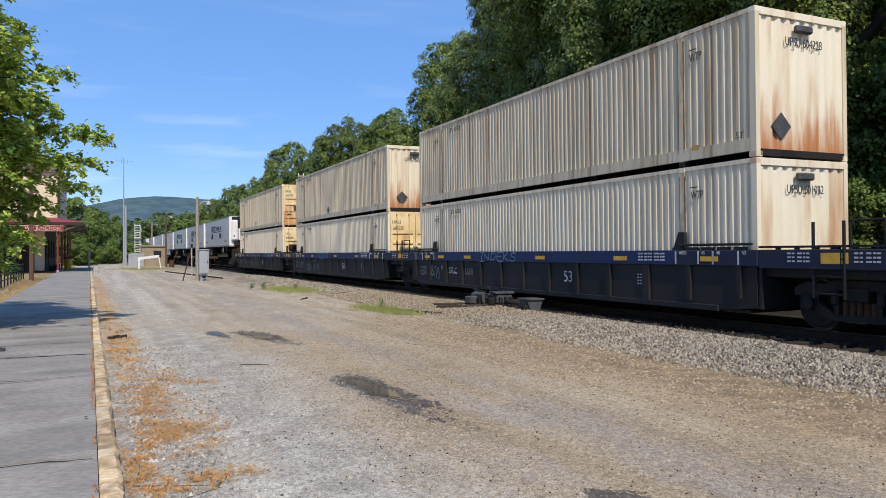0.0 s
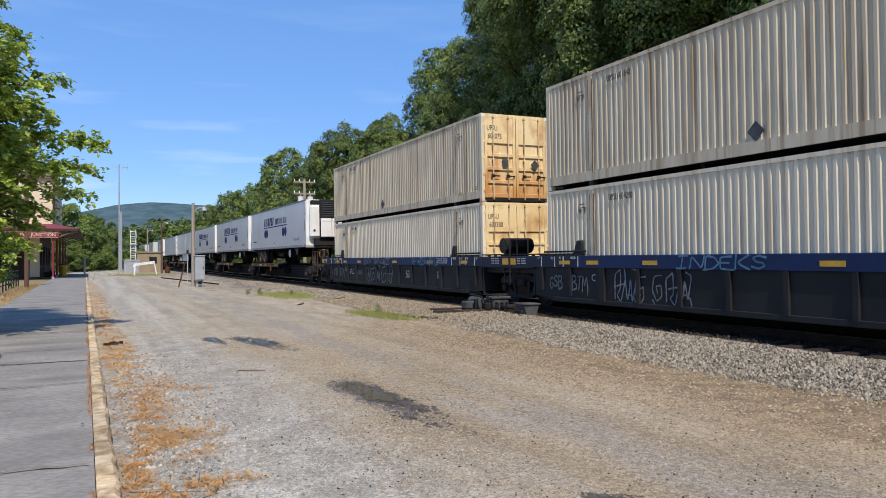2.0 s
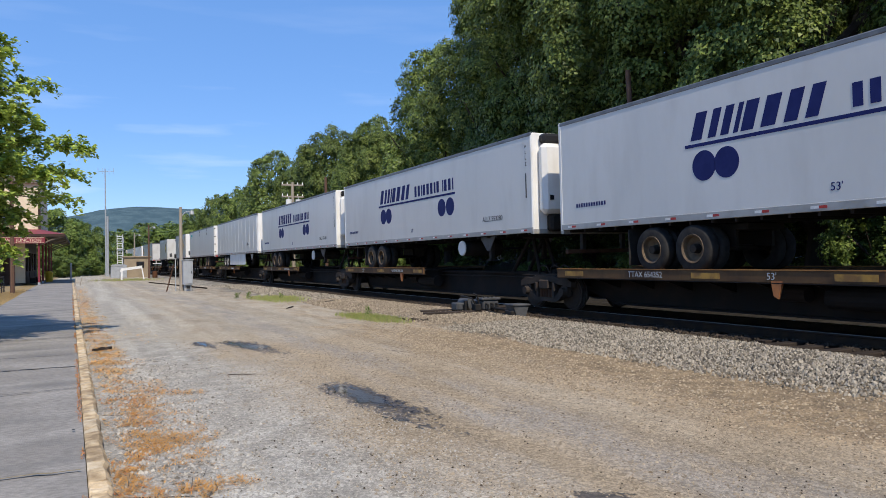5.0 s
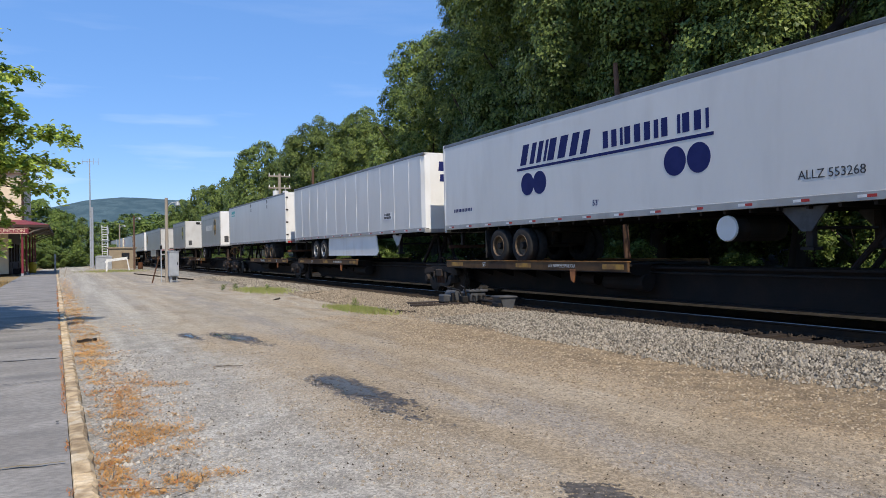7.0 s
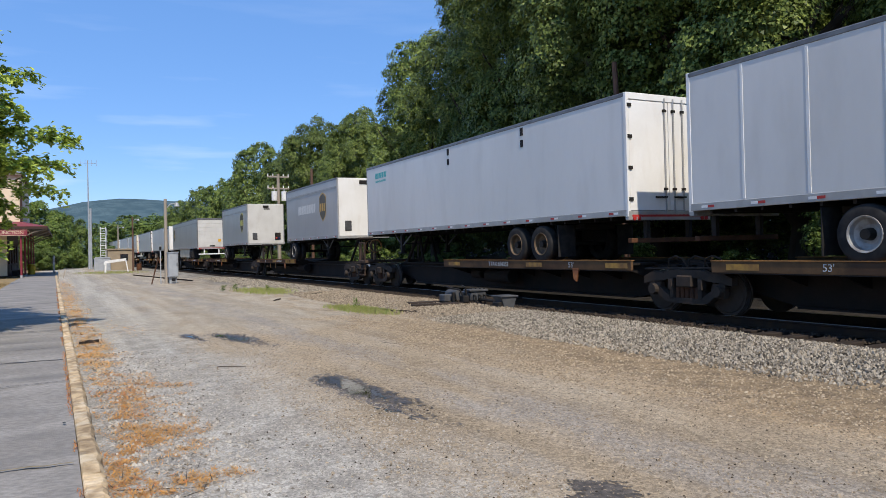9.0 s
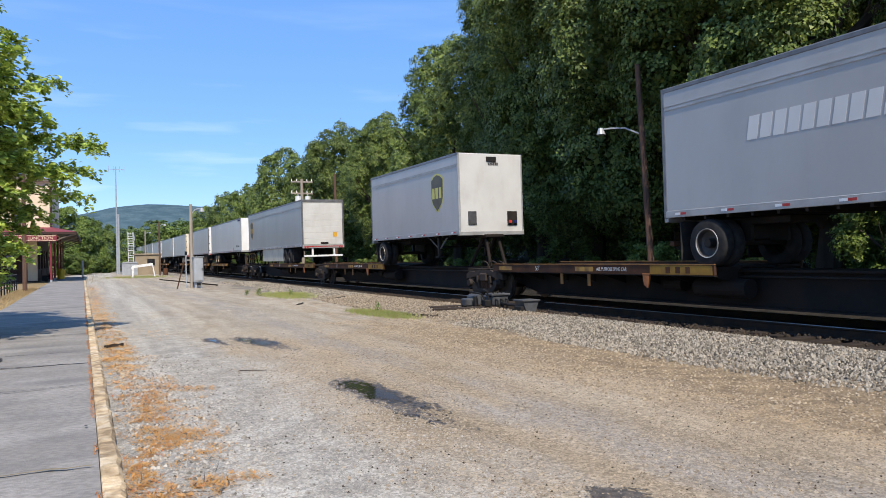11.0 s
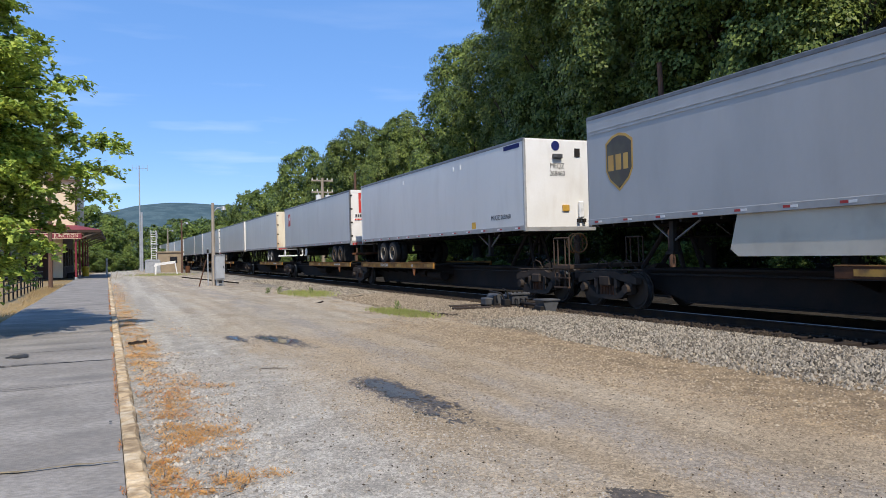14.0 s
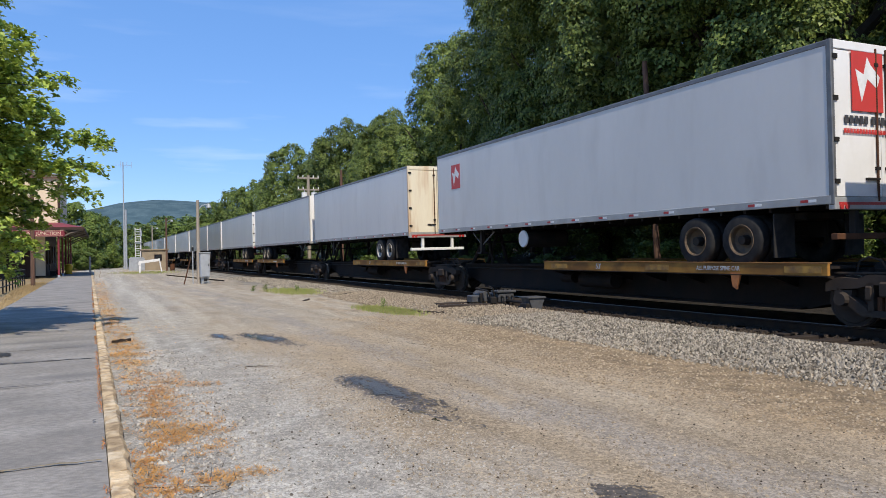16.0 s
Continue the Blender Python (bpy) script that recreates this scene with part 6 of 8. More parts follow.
def container(u, z, end, number, label, mark="53'", diamond=None, seed=0):
    """A 53 foot container; end 'wall' or 'door' at its leading end."""
    r = thing("container", label, "container", "stacked containers")
    W = CW
    paint, door_paint = (M_BOXGREY, M_DOORTOP) if z > 2 else (M_BOXPALE, M_DOORTAN)
    zr = 0.37
    # side sheets between the posts, rails, castings
    posts = (0.0, 1.98, CL - 1.98, CL)
    for sgn in (-1, 1):
        for a, b in zip(posts[:-1], posts[1:]):
            part("side_sheet", corrugated("y", a + 0.07, b - 0.07, z + zr, z + CH - 0.09, sgn * (W - 0.012), sgn, 0.192, 0.030), paint, r)
        part("bottom_rail", B(sgn * W - 0.05, sgn * W + 0.004 if sgn > 0 else sgn * W + 0.05, 0.1, CL - 0.1, z + 0.125, z + zr) if sgn > 0 else B(-W - 0.004, -W + 0.05, 0.1, CL - 0.1, z + 0.125, z + zr), paint, r, "plain lower side rail")
        part("top_rail", B(min(sgn * W, sgn * (W - 0.06)), max(sgn * W, sgn * (W - 0.06)), 0.05, CL - 0.05, z + CH - 0.09, z + CH - 0.005), paint, r)
        for k, y in enumerate(posts):
            yy = min(max(y, 0.08), CL - 0.08)
            part("corner_post" if k in (0, 3) else "stacking_post", B(min(sgn * (W + 0.003), sgn * (W - 0.11)), max(sgn * (W + 0.003), sgn * (W - 0.11)), yy - 0.08, yy + 0.08, z + 0.1, z + CH - 0.1, 0.008), M_POST if k in (1, 2) else paint, r)
            if k in (1, 2):
                for zz in (z + 0.0, z + CH - 0.12):
                    part("corner_casting", B(min(sgn * (W + 0.006), sgn * (W - 0.16)), max(sgn * (W + 0.006), sgn * (W - 0.16)), yy - 0.09, yy + 0.09, zz, zz + 0.118, 0.01), M_STEELDK if zz == z else paint, r)
        for y in (0.09, CL - 0.09):
            for zz in (z, z + CH - 0.12):
                part("corner_casting", B(min(sgn * (W + 0.005), sgn * (W - 0.16)), max(sgn * (W + 0.005), sgn * (W - 0.16)), y - 0.09, y + 0.09, zz, zz + 0.118, 0.01), M_BOXEND, r)
    part("roof", B(-W + 0.06, W - 0.06, 0.05, CL - 0.05, z + CH - 0.06, z + CH - 0.02), paint, r)
    part("floor", B(-W + 0.06, W - 0.06, 0.1, CL - 0.1, z + 0.13, z + 0.2), M_STEELDK, r)
    for y in (0.4, 5.4, 10.7, CL - 0.4):
        part("floor_bearer", B(-W + 0.3, W - 0.3, y - 0.06, y + 0.06, z + 0.02, z + 0.13), M_STEELDK, r)
    # far end
    part("end_wall", B(-W + 0.1, W - 0.1, CL - 0.07, CL - 0.03, z + 0.1, z + CH - 0.1), M_BOXEND, r)
    if end == "wall":
        part("end_wall", corrugated("x", -W + 0.11, W - 0.11, z + 0.16, z + CH - 0.13, 0.03, -1, 0.27, 0.04), M_ENDTOP if z > 2 else M_BOXEND, r, "cream end wall with rust streaks")
        part("header", B(-W + 0.1, W - 0.1, 0.005, 0.06, z + CH - 0.15, z + CH - 0.005, 0.006), M_BOXEND, r)
        part("sill", B(-W + 0.1, W - 0.1, 0.0, 0.06, z + 0.02, z + 0.16, 0.006), M_STEELDK, r)
        bm = B(-0.24, 0.2, -0.10, 0.03, z + CH - 0.42, z + CH - 0.27, 0.03)
        part("vent_cap", bm, M_GREYBOX, r)
        lettering(number, 0.25, M_STENDK, r, ENDF(0.05, 0.012, z + CH - 0.6), label="stencilled container number", squeeze=0.75)
        if diamond:
            placard(r, ENDF(-0.62, 0.008, z + diamond), 0.27)
    else:
        for x0, x1 in ((-W + 0.12, -0.01), (0.01, W - 0.12)):
            d = part("door", B(x0, x1, 0.055, 0.09, z + 0.14, z + CH - 0.12), door_paint, r, "cream steel door with rust stains")
            for xa, xb in ((x0, x0 + 0.10), (x1 - 0.10, x1)):
                part("stile", B(xa, xb, 0.0, 0.054, z + 0.14, z + CH - 0.12, 0.006), door_paint, d)
            for i, (za, zb) in enumerate(((0.14, 0.28), (0.60, 0.72), (1.04, 1.16), (1.48, 1.60), (1.92, 2.776))):
                part("panel_rib", B(x0 + 0.10, x1 - 0.10, 0.004, 0.054, z + za, z + zb, 0.012), door_paint, d)
            for xx in (x0 + 0.30, x1 - 0.30):
                part("lock_rod", C((xx, -0.03, z + 0.08), (xx, -0.03, z + CH - 0.06), 0.019, seg=8), M_POST, d)
                part("handle", B(xx - 0.02, xx + 0.24, -0.055, -0.032, z + 0.83, z + 0.87), M_STEELDK, d)
                part("handle_keeper", B(xx - 0.07, xx + 0.05, -0.05, -0.004, z + 0.80, z + 0.90), M_STEELDK, d)
                for zz in (0.06, 0.48, 1.38, 2.3, 2.72):
                    part("rod_bracket", B(xx - 0.035, xx + 0.035, -0.045, 0.0, z + zz, z + zz + 0.05, 0.008), M_LOCKBAR if zz in (0.06, 2.72) else door_paint, d)
            hx = x0 - 0.02 if x0 < -0.5 else x1 + 0.02
            for i in range(5):
                zz = z + 0.3 + i * 0.55
                part("hinge", B(hx - 0.05, hx + 0.05, -0.01, 0.03, zz, zz + 0.09), door_paint, d)
        part("header", B(-W + 0.1, W - 0.1, 0.005, 0.08, z + CH - 0.12, z + CH - 0.005, 0.006), door_paint, r)
        part("sill", B(-W + 0.1, W - 0.1, 0.0, 0.08, z + 0.02, z + 0.14, 0.006), M_STEELDK, r)
        a, _, c = number.partition(" ")
        lettering(a, 0.24, M_STENDK, r, ENDF(-0.90, -0.004, z + CH - 0.48), label="stencilled container number", squeeze=0.72)
        lettering(c, 0.24, M_STENDK, r, ENDF(-0.80, -0.004, z + CH - 0.74), label="stencilled container number", squeeze=0.72)
        if diamond:
            placard(r, ENDF(0.70, -0.055, z + diamond), 0.17)
            part("notice", B(-0.52, -0.34, -0.012, 0.003, z + 1.10, z + 1.46), M_GREYBOX, r)
    # markings on the yard side
    lettering("WTP", 0.25, M_STENDK, r, SIDE(-W - 0.004, 1.55, z + CH - 0.62), squeeze=0.62)
    lettering("WTP", 0.25, M_STENDK, r, SIDE(-W - 0.004, CL - 1.58, z + CH - 0.62), squeeze=0.62)
    part("stencil_bar", B(-W - 0.006, -W - 0.002, CL - 1.68, CL - 1.48, z + CH - 0.46, z + CH - 0.44), M_STENDK, r)
    for y in (1.98, CL - 1.98):
        for d in (-0.083, 0.068):
            part("post_slot", B(-W - 0.005, -W + 0.02, y + d, y + d + 0.015, z + 0.3, z + CH - 0.2), M_LOCKBAR, r)
    part("stencil_bar", B(-W - 0.006, -W - 0.002, 1.52, 1.74, z + CH - 0.46, z + CH - 0.44), M_STENDK, r)
    if mark:
        lettering(mark, 0.17, M_STENDK, r, SIDE(-W - 0.004, 0.40, z + 0.46))
    lettering(number, 0.22, M_STENDK, r, SIDE(-W - 0.004, CL - 3.1, z + CH - 0.36), squeeze=0.72)
    part("label_plate", B(-W - 0.006, -W - 0.001, 1.46, 1.68, z + 0.32, z + 0.42), M_SHIELDO, r)
    if seed:
        placard(r, SIDE(-W - 0.002, CL * 0.56, z + 0.55), 0.2)
    return on_train(r, u)


def well_car(u, number, seed, glyph=""):
    """One well of an articulated well car, holding a stack; u: leading end of its load."""
    r = thing("well_car", "dark well car with a blue top chord and graffiti", "well car", "well cars")
    L = CL + 0.5
    X = 1.44
    for sgn in (-1, 1):
        lo, hi = sorted((sgn * X, sgn * (X - 0.12)))
        part("top_chord", B(lo, hi, 2.05, L - 2.05, 1.15, 1.47, 0.012), M_CARBLUE, r, "blue top chord")
        for ya, yb in ((-0.1, 2.05), (L - 2.05, L + 0.1)):
            part("chord_end", B(lo, hi, ya, yb, 1.15, 1.47, 0.012), M_CARNAVY, r, "grimy dark chord end")
        lo2, hi2 = sorted((sgn * (X - 0.05), sgn * (X - 0.09)))
        bm = prism(((-0.05, 1.15), (L + 0.05, 1.15), (L + 0.05, 0.36), (L - 0.8, 0.28), (L - 2.4, 0.26), (2.4, 0.26), (0.8, 0.28), (-0.05, 0.36)), "x", lo2, hi2)
        part("side_sheet", bm, M_CARBLACK, r, "dirty black side sheet")
        lo3, hi3 = sorted((sgn * (X - 0.005), sgn * (X - 0.14)))
        part("bottom_chord", B(lo3, hi3, 0.9, L - 0.9, 0.24, 0.36, 0.01), M_CARBLACK, r)
        lo4, hi4 = sorted((sgn * (X + 0.012), sgn * (X - 0.05)))
        for i in range(13):
            y = 0.35 + i * (L - 0.7) / 12
            wd = 0.10 if i not in (2, 10) else 0.2
            z0 = 0.34 if 2 < y < L - 2 else 0.42 + 0.1 * (i in (0, 12))
            part("stiffener", B(lo4, hi4, y - wd / 2, y + wd / 2, z0, 1.15), M_CARBLACK, r)
    part("well_floor", B(-1.3, 1.3, 0.2, L - 0.2, 0.24, 0.30), M_CARBLACK, r)
    # end platforms over the trucks
    for y0, y1, s in ((-2.15, -0.1, 1), (L + 0.1, L + 1.75, -1)):
        ca, cb = (y0 + 0.35, y1) if s > 0 else (y0, y1 - 0.3)
        part("end_platform", B(-1.25, 1.25, y0, y1, 0.95, 1.20, 0.02), M_CARBLACK, r)
        part("draft_sill", B(-0.42, 0.42, y0 + 0.1, y1, 0.55, 0.95, 0.03), M_CARBLACK, r)
        for sx in (-1, 1):
            xx = sx * 1.36
            part("end_chord", B(xx - 0.06, xx + 0.06, ca, cb, 1.12, 1.47, 0.012), M_CARNAVY, r, "navy end chord")
        if s > 0 and 40 < u < 60:
            part("brake_reservoir", C((-1.05, y1 - 0.75, 1.80), (-0.05, y1 - 0.75, 1.80), 0.24, seg=18), M_BLACKM, r, "black air reservoir")
            part("reservoir_bracket", B(-0.9, -0.2, y1 - 0.9, y1 - 0.6, 1.2, 1.6), M_CARBLACK, r)
        part("walkway", B(-1.40, 1.40, ca, cb, 1.50, 1.54), M_STEELDK, r)
        if s < 0:
            part("platform_rail", tube([(-1.36, (ca + cb) / 2 - 0.3, 1.54), (-1.36, (ca + cb) / 2 - 0.3, 1.95), (-1.36, (ca + cb) / 2 + 0.3, 1.95), (-1.36, (ca + cb) / 2 + 0.3, 1.54)], 0.02), M_STEELDK, r)
        for k in range(3):
            text_bars(r, M_STENCIL, SIDE(-1.424, (ca + cb) / 2, 1.40 - 0.07 * k), [0.1, 0.07, -0.04, 0.12, 0.06, 0.09], 0.03)
        for sx in (-1.35, 1.35):
            for k in range(4):
                part("stanchion", C((sx, ca + 0.1 + 0.4 * k, 1.45), (sx, ca + 0.1 + 0.4 * k, 1.52), 0.05, seg=6), M_BLACKM, r)
        part("reflector", B(-1.428, -1.418, ca + 0.02 if s > 0 else cb - 0.37, ca + 0.37 if s > 0 else cb - 0.02, 1.22, 1.41), M_YELLOW, r)
        part("ladder_rail", C((-1.40, y1 if s < 0 else y0 + 0.3, 0.62), (-1.40, y1 if s < 0 else y0 + 0.3, 1.95), 0.03, seg=6), M_BLACKM, r)
        for k in range(3):
            ya = (y1 - 0.45) if s < 0 else (y0 + 0.3)
            part("rung", C((-1.40, ya, 0.7 + 0.3 * k), (-1.40, ya + 0.45, 0.7 + 0.3 * k), 0.02, seg=6), M_BLACKM, r)
    for y in (-0.16, L + 0.10):
        part("end_bulkhead", B(-1.38, 1.38, y, y + 0.06, 0.34, 1.44), M_CARBLACK, r, "black end bulkhead")
    # stacking guides: tilted horns at the end of the load
    for y in (1.98, L - 1.98):
        for sx in (-1, 1):
            lo, hi = sorted((sx * 1.40, sx * 1.32))
            bm = prism(((y - 0.16, 1.47), (y + 0.2, 1.47), (y + 0.02, 1.86), (y - 0.14, 1.86)), "x", lo, hi)
            part("load_guide", bm, M_CARBLACK, r)
    for y in (1.2, L - 1.2):
        for k in range(5):
            part("latch", B(-1.43, -1.33, y - 1.0 + 0.42 * k, y - 0.72 + 0.42 * k, 1.47, 1.53), M_BLACKM, r)
        part("handrail", C((-1.40, y - 1.15, 1.58), (-1.40, y + 0.75, 1.58), 0.025, seg=6), M_STEELDK, r)
    # reflectors and stencils on the yard side
    for y in (1.1, 3.9, 7.4, 11.9, 14.0, 15.2):
        part("reflector", B(-X - 0.006, -X - 0.001, y - 0.24, y + 0.24, 1.24, 1.34), M_YELLOW, r)
    for d, word in ((0.35, "53"), (1.0, "48"), (1.4, "45"), (2.05, "40/20")):
        for y, s in ((d, -1), (L - d, 1)):
            part("stencil_bar", B(-X - 0.006, -X - 0.001, y - 0.02, y + 0.02, 1.18, 1.45), M_STENCIL, r)
            lettering(word, 0.10, M_STENCIL, r, SIDE(-X - 0.004, y + s * (0.10 + 0.022 * len(word)), 1.41))
    for k in range(3):
        text_bars(r, M_STENCIL, SIDE(-X - 0.004, 2.9, 1.40 - 0.07 * k), [0.1, 0.07, -0.04, 0.12, 0.06, 0.09, -0.05, 0.08, 0.11, 0.07, 0.1], 0.035)
    lettering("53", 0.42, M_STENCIL, r, SIDE(-X + 0.04, 6.1, 0.78))
    if glyph:
        lettering(glyph, 0.25, M_STENCIL, r, SIDE(-X + 0.045, L - 2.64, 0.90))
    if glyph == "C":
        scribble(r, SIDE(-X + 0.035, 12.65, 0.72), 1.15, 0.72, seed + 5, M_GRAFW, 0.018, "123")
        scribble(r, SIDE(-X + 0.035, 11.25, 0.72), 1.25, 0.68, seed + 6, M_GRAFW, 0.018, "312")
    else:
        lettering("SFLC", 0.32, M_STENCIL, r, SIDE(-X + 0.045, 13.1, 0.80))
        text_bars(r, M_STENWORN, SIDE(-X + 0.045, 11.85, 0.80), [0.16, 0.15, 0.16, 0.15], 0.22, 0.0, gap=0.35)
    if glyph == "B":
        scribble(r, SIDE(-X + 0.035, 9.45, 0.72), 3.4, 0.72, seed + 5, M_GRAFW, 0.020, "13231")
        scribble(r, SIDE(-X - 0.006, 9.6, 1.31), 3.3, 0.27, seed + 6, M_GRAFW, 0.016, "32123")
        scribble(r, SIDE(-X - 0.006, 4.1, 1.31), 2.9, 0.27, seed + 8, M_GRAFB, 0.019, "1232132")
        part("paint_patch", B(-X - 0.007, -X - 0.001, 9.9, 10.25, 1.20, 1.43), M_CARBLACK, r, "black painted-out patch")
    else:
        scribble(r, SIDE(-X - 0.006, 9.9, 1.31), 2.4, 0.27, seed + 1, M_GRAFB, 0.019, "INDEKS", 1.0)
    scribble(r, SIDE(-X + 0.035, L - 2.06, 0.76), 0.68, 0.36, seed + 2, M_GRAFW, 0.019, "BTM")
    scribble(r, SIDE(-X + 0.035, L - 1.0, 0.76), 0.60, 0.34, seed + 3, M_GRAFW, 0.020, "GSB")
    for k in range(4):
        text_bars(r, M_STENCIL, SIDE(-X + 0.045, 3.2, 0.92 - 0.07 * k), [0.1, 0.07, -0.04, 0.12, 0.06], 0.03)
    return on_train(r, u)


def rail_truck(u, in_shade=False, name="rail_truck", label="cast steel freight truck with dark wheels"):
    """A three-piece freight truck; u: its middle. Trucks shaded by a well car get darker steel."""
    # two tones of one steel: the darker has the well car's shade in it
    steel = M_STEELDK if in_shade else M_TRUCK
    r = thing(name, label, "rail truck", "rail trucks")
    for sx in (-1, 1):
        lo, hi = sorted((sx * 0.93, sx * 1.10))
        outer = ((-1.22, 0.62), (-1.22, 0.78), (-0.98, 0.88), (-0.62, 0.86), (-0.42, 0.92), (0.42, 0.92), (0.62, 0.86), (0.98, 0.88), (1.22, 0.78), (1.22, 0.62), (0.95, 0.58), (0.62, 0.30), (0.45, 0.22), (-0.45, 0.22), (-0.62, 0.30), (-0.95, 0.58))
        f = part("side_frame", frame_with_holes(outer, lo, hi), steel, r, "cast side frame")
        for k in range(-2, 3):
            part("spring", C((sx * 1.02, k * 0.13, 0.31), (sx * 1.02, k * 0.13, 0.56), 0.055, seg=8), M_RUSTY, f)
        for sy in (-0.89, 0.89):
            part("bearing_cap", C((sx * 1.06, sy, 0.50), (sx * 1.20, sy, 0.50), 0.13, 0.11, 12), steel, f)
    part("bolster", B(-1.16, 1.16, -0.22, 0.22, 0.56, 0.82, 0.03), steel, r)
    for k, y in enumerate((-0.7, -0.25, 0.35)):
        part("air_hose", tube([(-0.62, y, 0.90), (-0.70, y + 0.1, 1.16), (-0.72, y + 0.3, 1.22), (-0.70, y + 0.5, 1.14), (-0.62, y + 0.62, 0.90)], 0.018), steel, r)
    part("brake_rod", C((-0.98, -1.3, 0.98), (-0.98, 1.3, 0.94), 0.022, seg=6), steel, r)
    for sy in (-0.42, 0.42):
        part("brake_beam", B(-1.0, 1.0, sy - 0.04, sy + 0.04, 0.34, 0.44), steel, r)
        part("friction_wedge", B(-1.13, -0.99, sy - 0.06, sy + 0.06, 0.50, 0.74, 0.02), steel, r)
    for sy in (-0.89, 0.89):
        ax = part("axle", C((-1.05, 0, 0), (1.05, 0, 0), 0.075, seg=10), M_STEELDK, r)
        ax.location = (0, sy, 0.457)
        WHEELS.append((ax, sy))
        for sx in (-1, 1):
            bm = C((sx * 0.70, 0, 0), (sx * 0.83, 0, 0), 0.457, 0.452, 28)
            C((sx * 0.675, 0, 0), (sx * 0.70, 0, 0), 0.482, seg=28, bm=bm)
            C((sx * 0.83, 0, 0), (sx * 0.85, 0, 0), 0.40, 0.38, 28, bm=bm)
            w = part("wheel", bm, steel, ax, "dark steel wheel")
            part("tread", C((sx * 0.72, 0, 0), (sx * 0.815, 0, 0), 0.4575, 0.4575, 28), M_RAILTOP, ax)
    return on_train(r, u)


def frame_with_holes(outer, lo, hi):
    """The side frame as chords and columns round its window openings."""
    bm = prism([(-1.22, 0.62), (-1.22, 0.78), (-0.98, 0.88), (-0.62, 0.86), (-0.42, 0.93), (0.42, 0.93), (0.62, 0.86), (0.98, 0.88), (1.22, 0.78), (1.22, 0.62), (1.0, 0.66), (0.6, 0.70), (0.4, 0.76), (-0.4, 0.76), (-0.6, 0.70), (-1.0, 0.66)], "x", lo, hi)
    prism([(-0.46, 0.22), (0.46, 0.22), (0.46, 0.33), (-0.46, 0.33)], "x", lo, hi, bm)
    for s in (-1, 1):
        prism([(s * 0.46, 0.22), (s * 0.62, 0.26), (s * 1.06, 0.60), (s * 0.98, 0.69), (s * 0.46, 0.36)], "x", lo, hi, bm)
        prism([(s * 0.34, 0.30), (s * 0.44, 0.30), (s * 0.44, 0.80), (s * 0.34, 0.80)], "x", lo, hi, bm)
        prism([(s * 0.78, 0.36), (s * 1.0, 0.36), (s * 1.05, 0.66), (s * 0.73, 0.66)], "x", lo + 0.02, hi - 0.02, bm)
    return bm


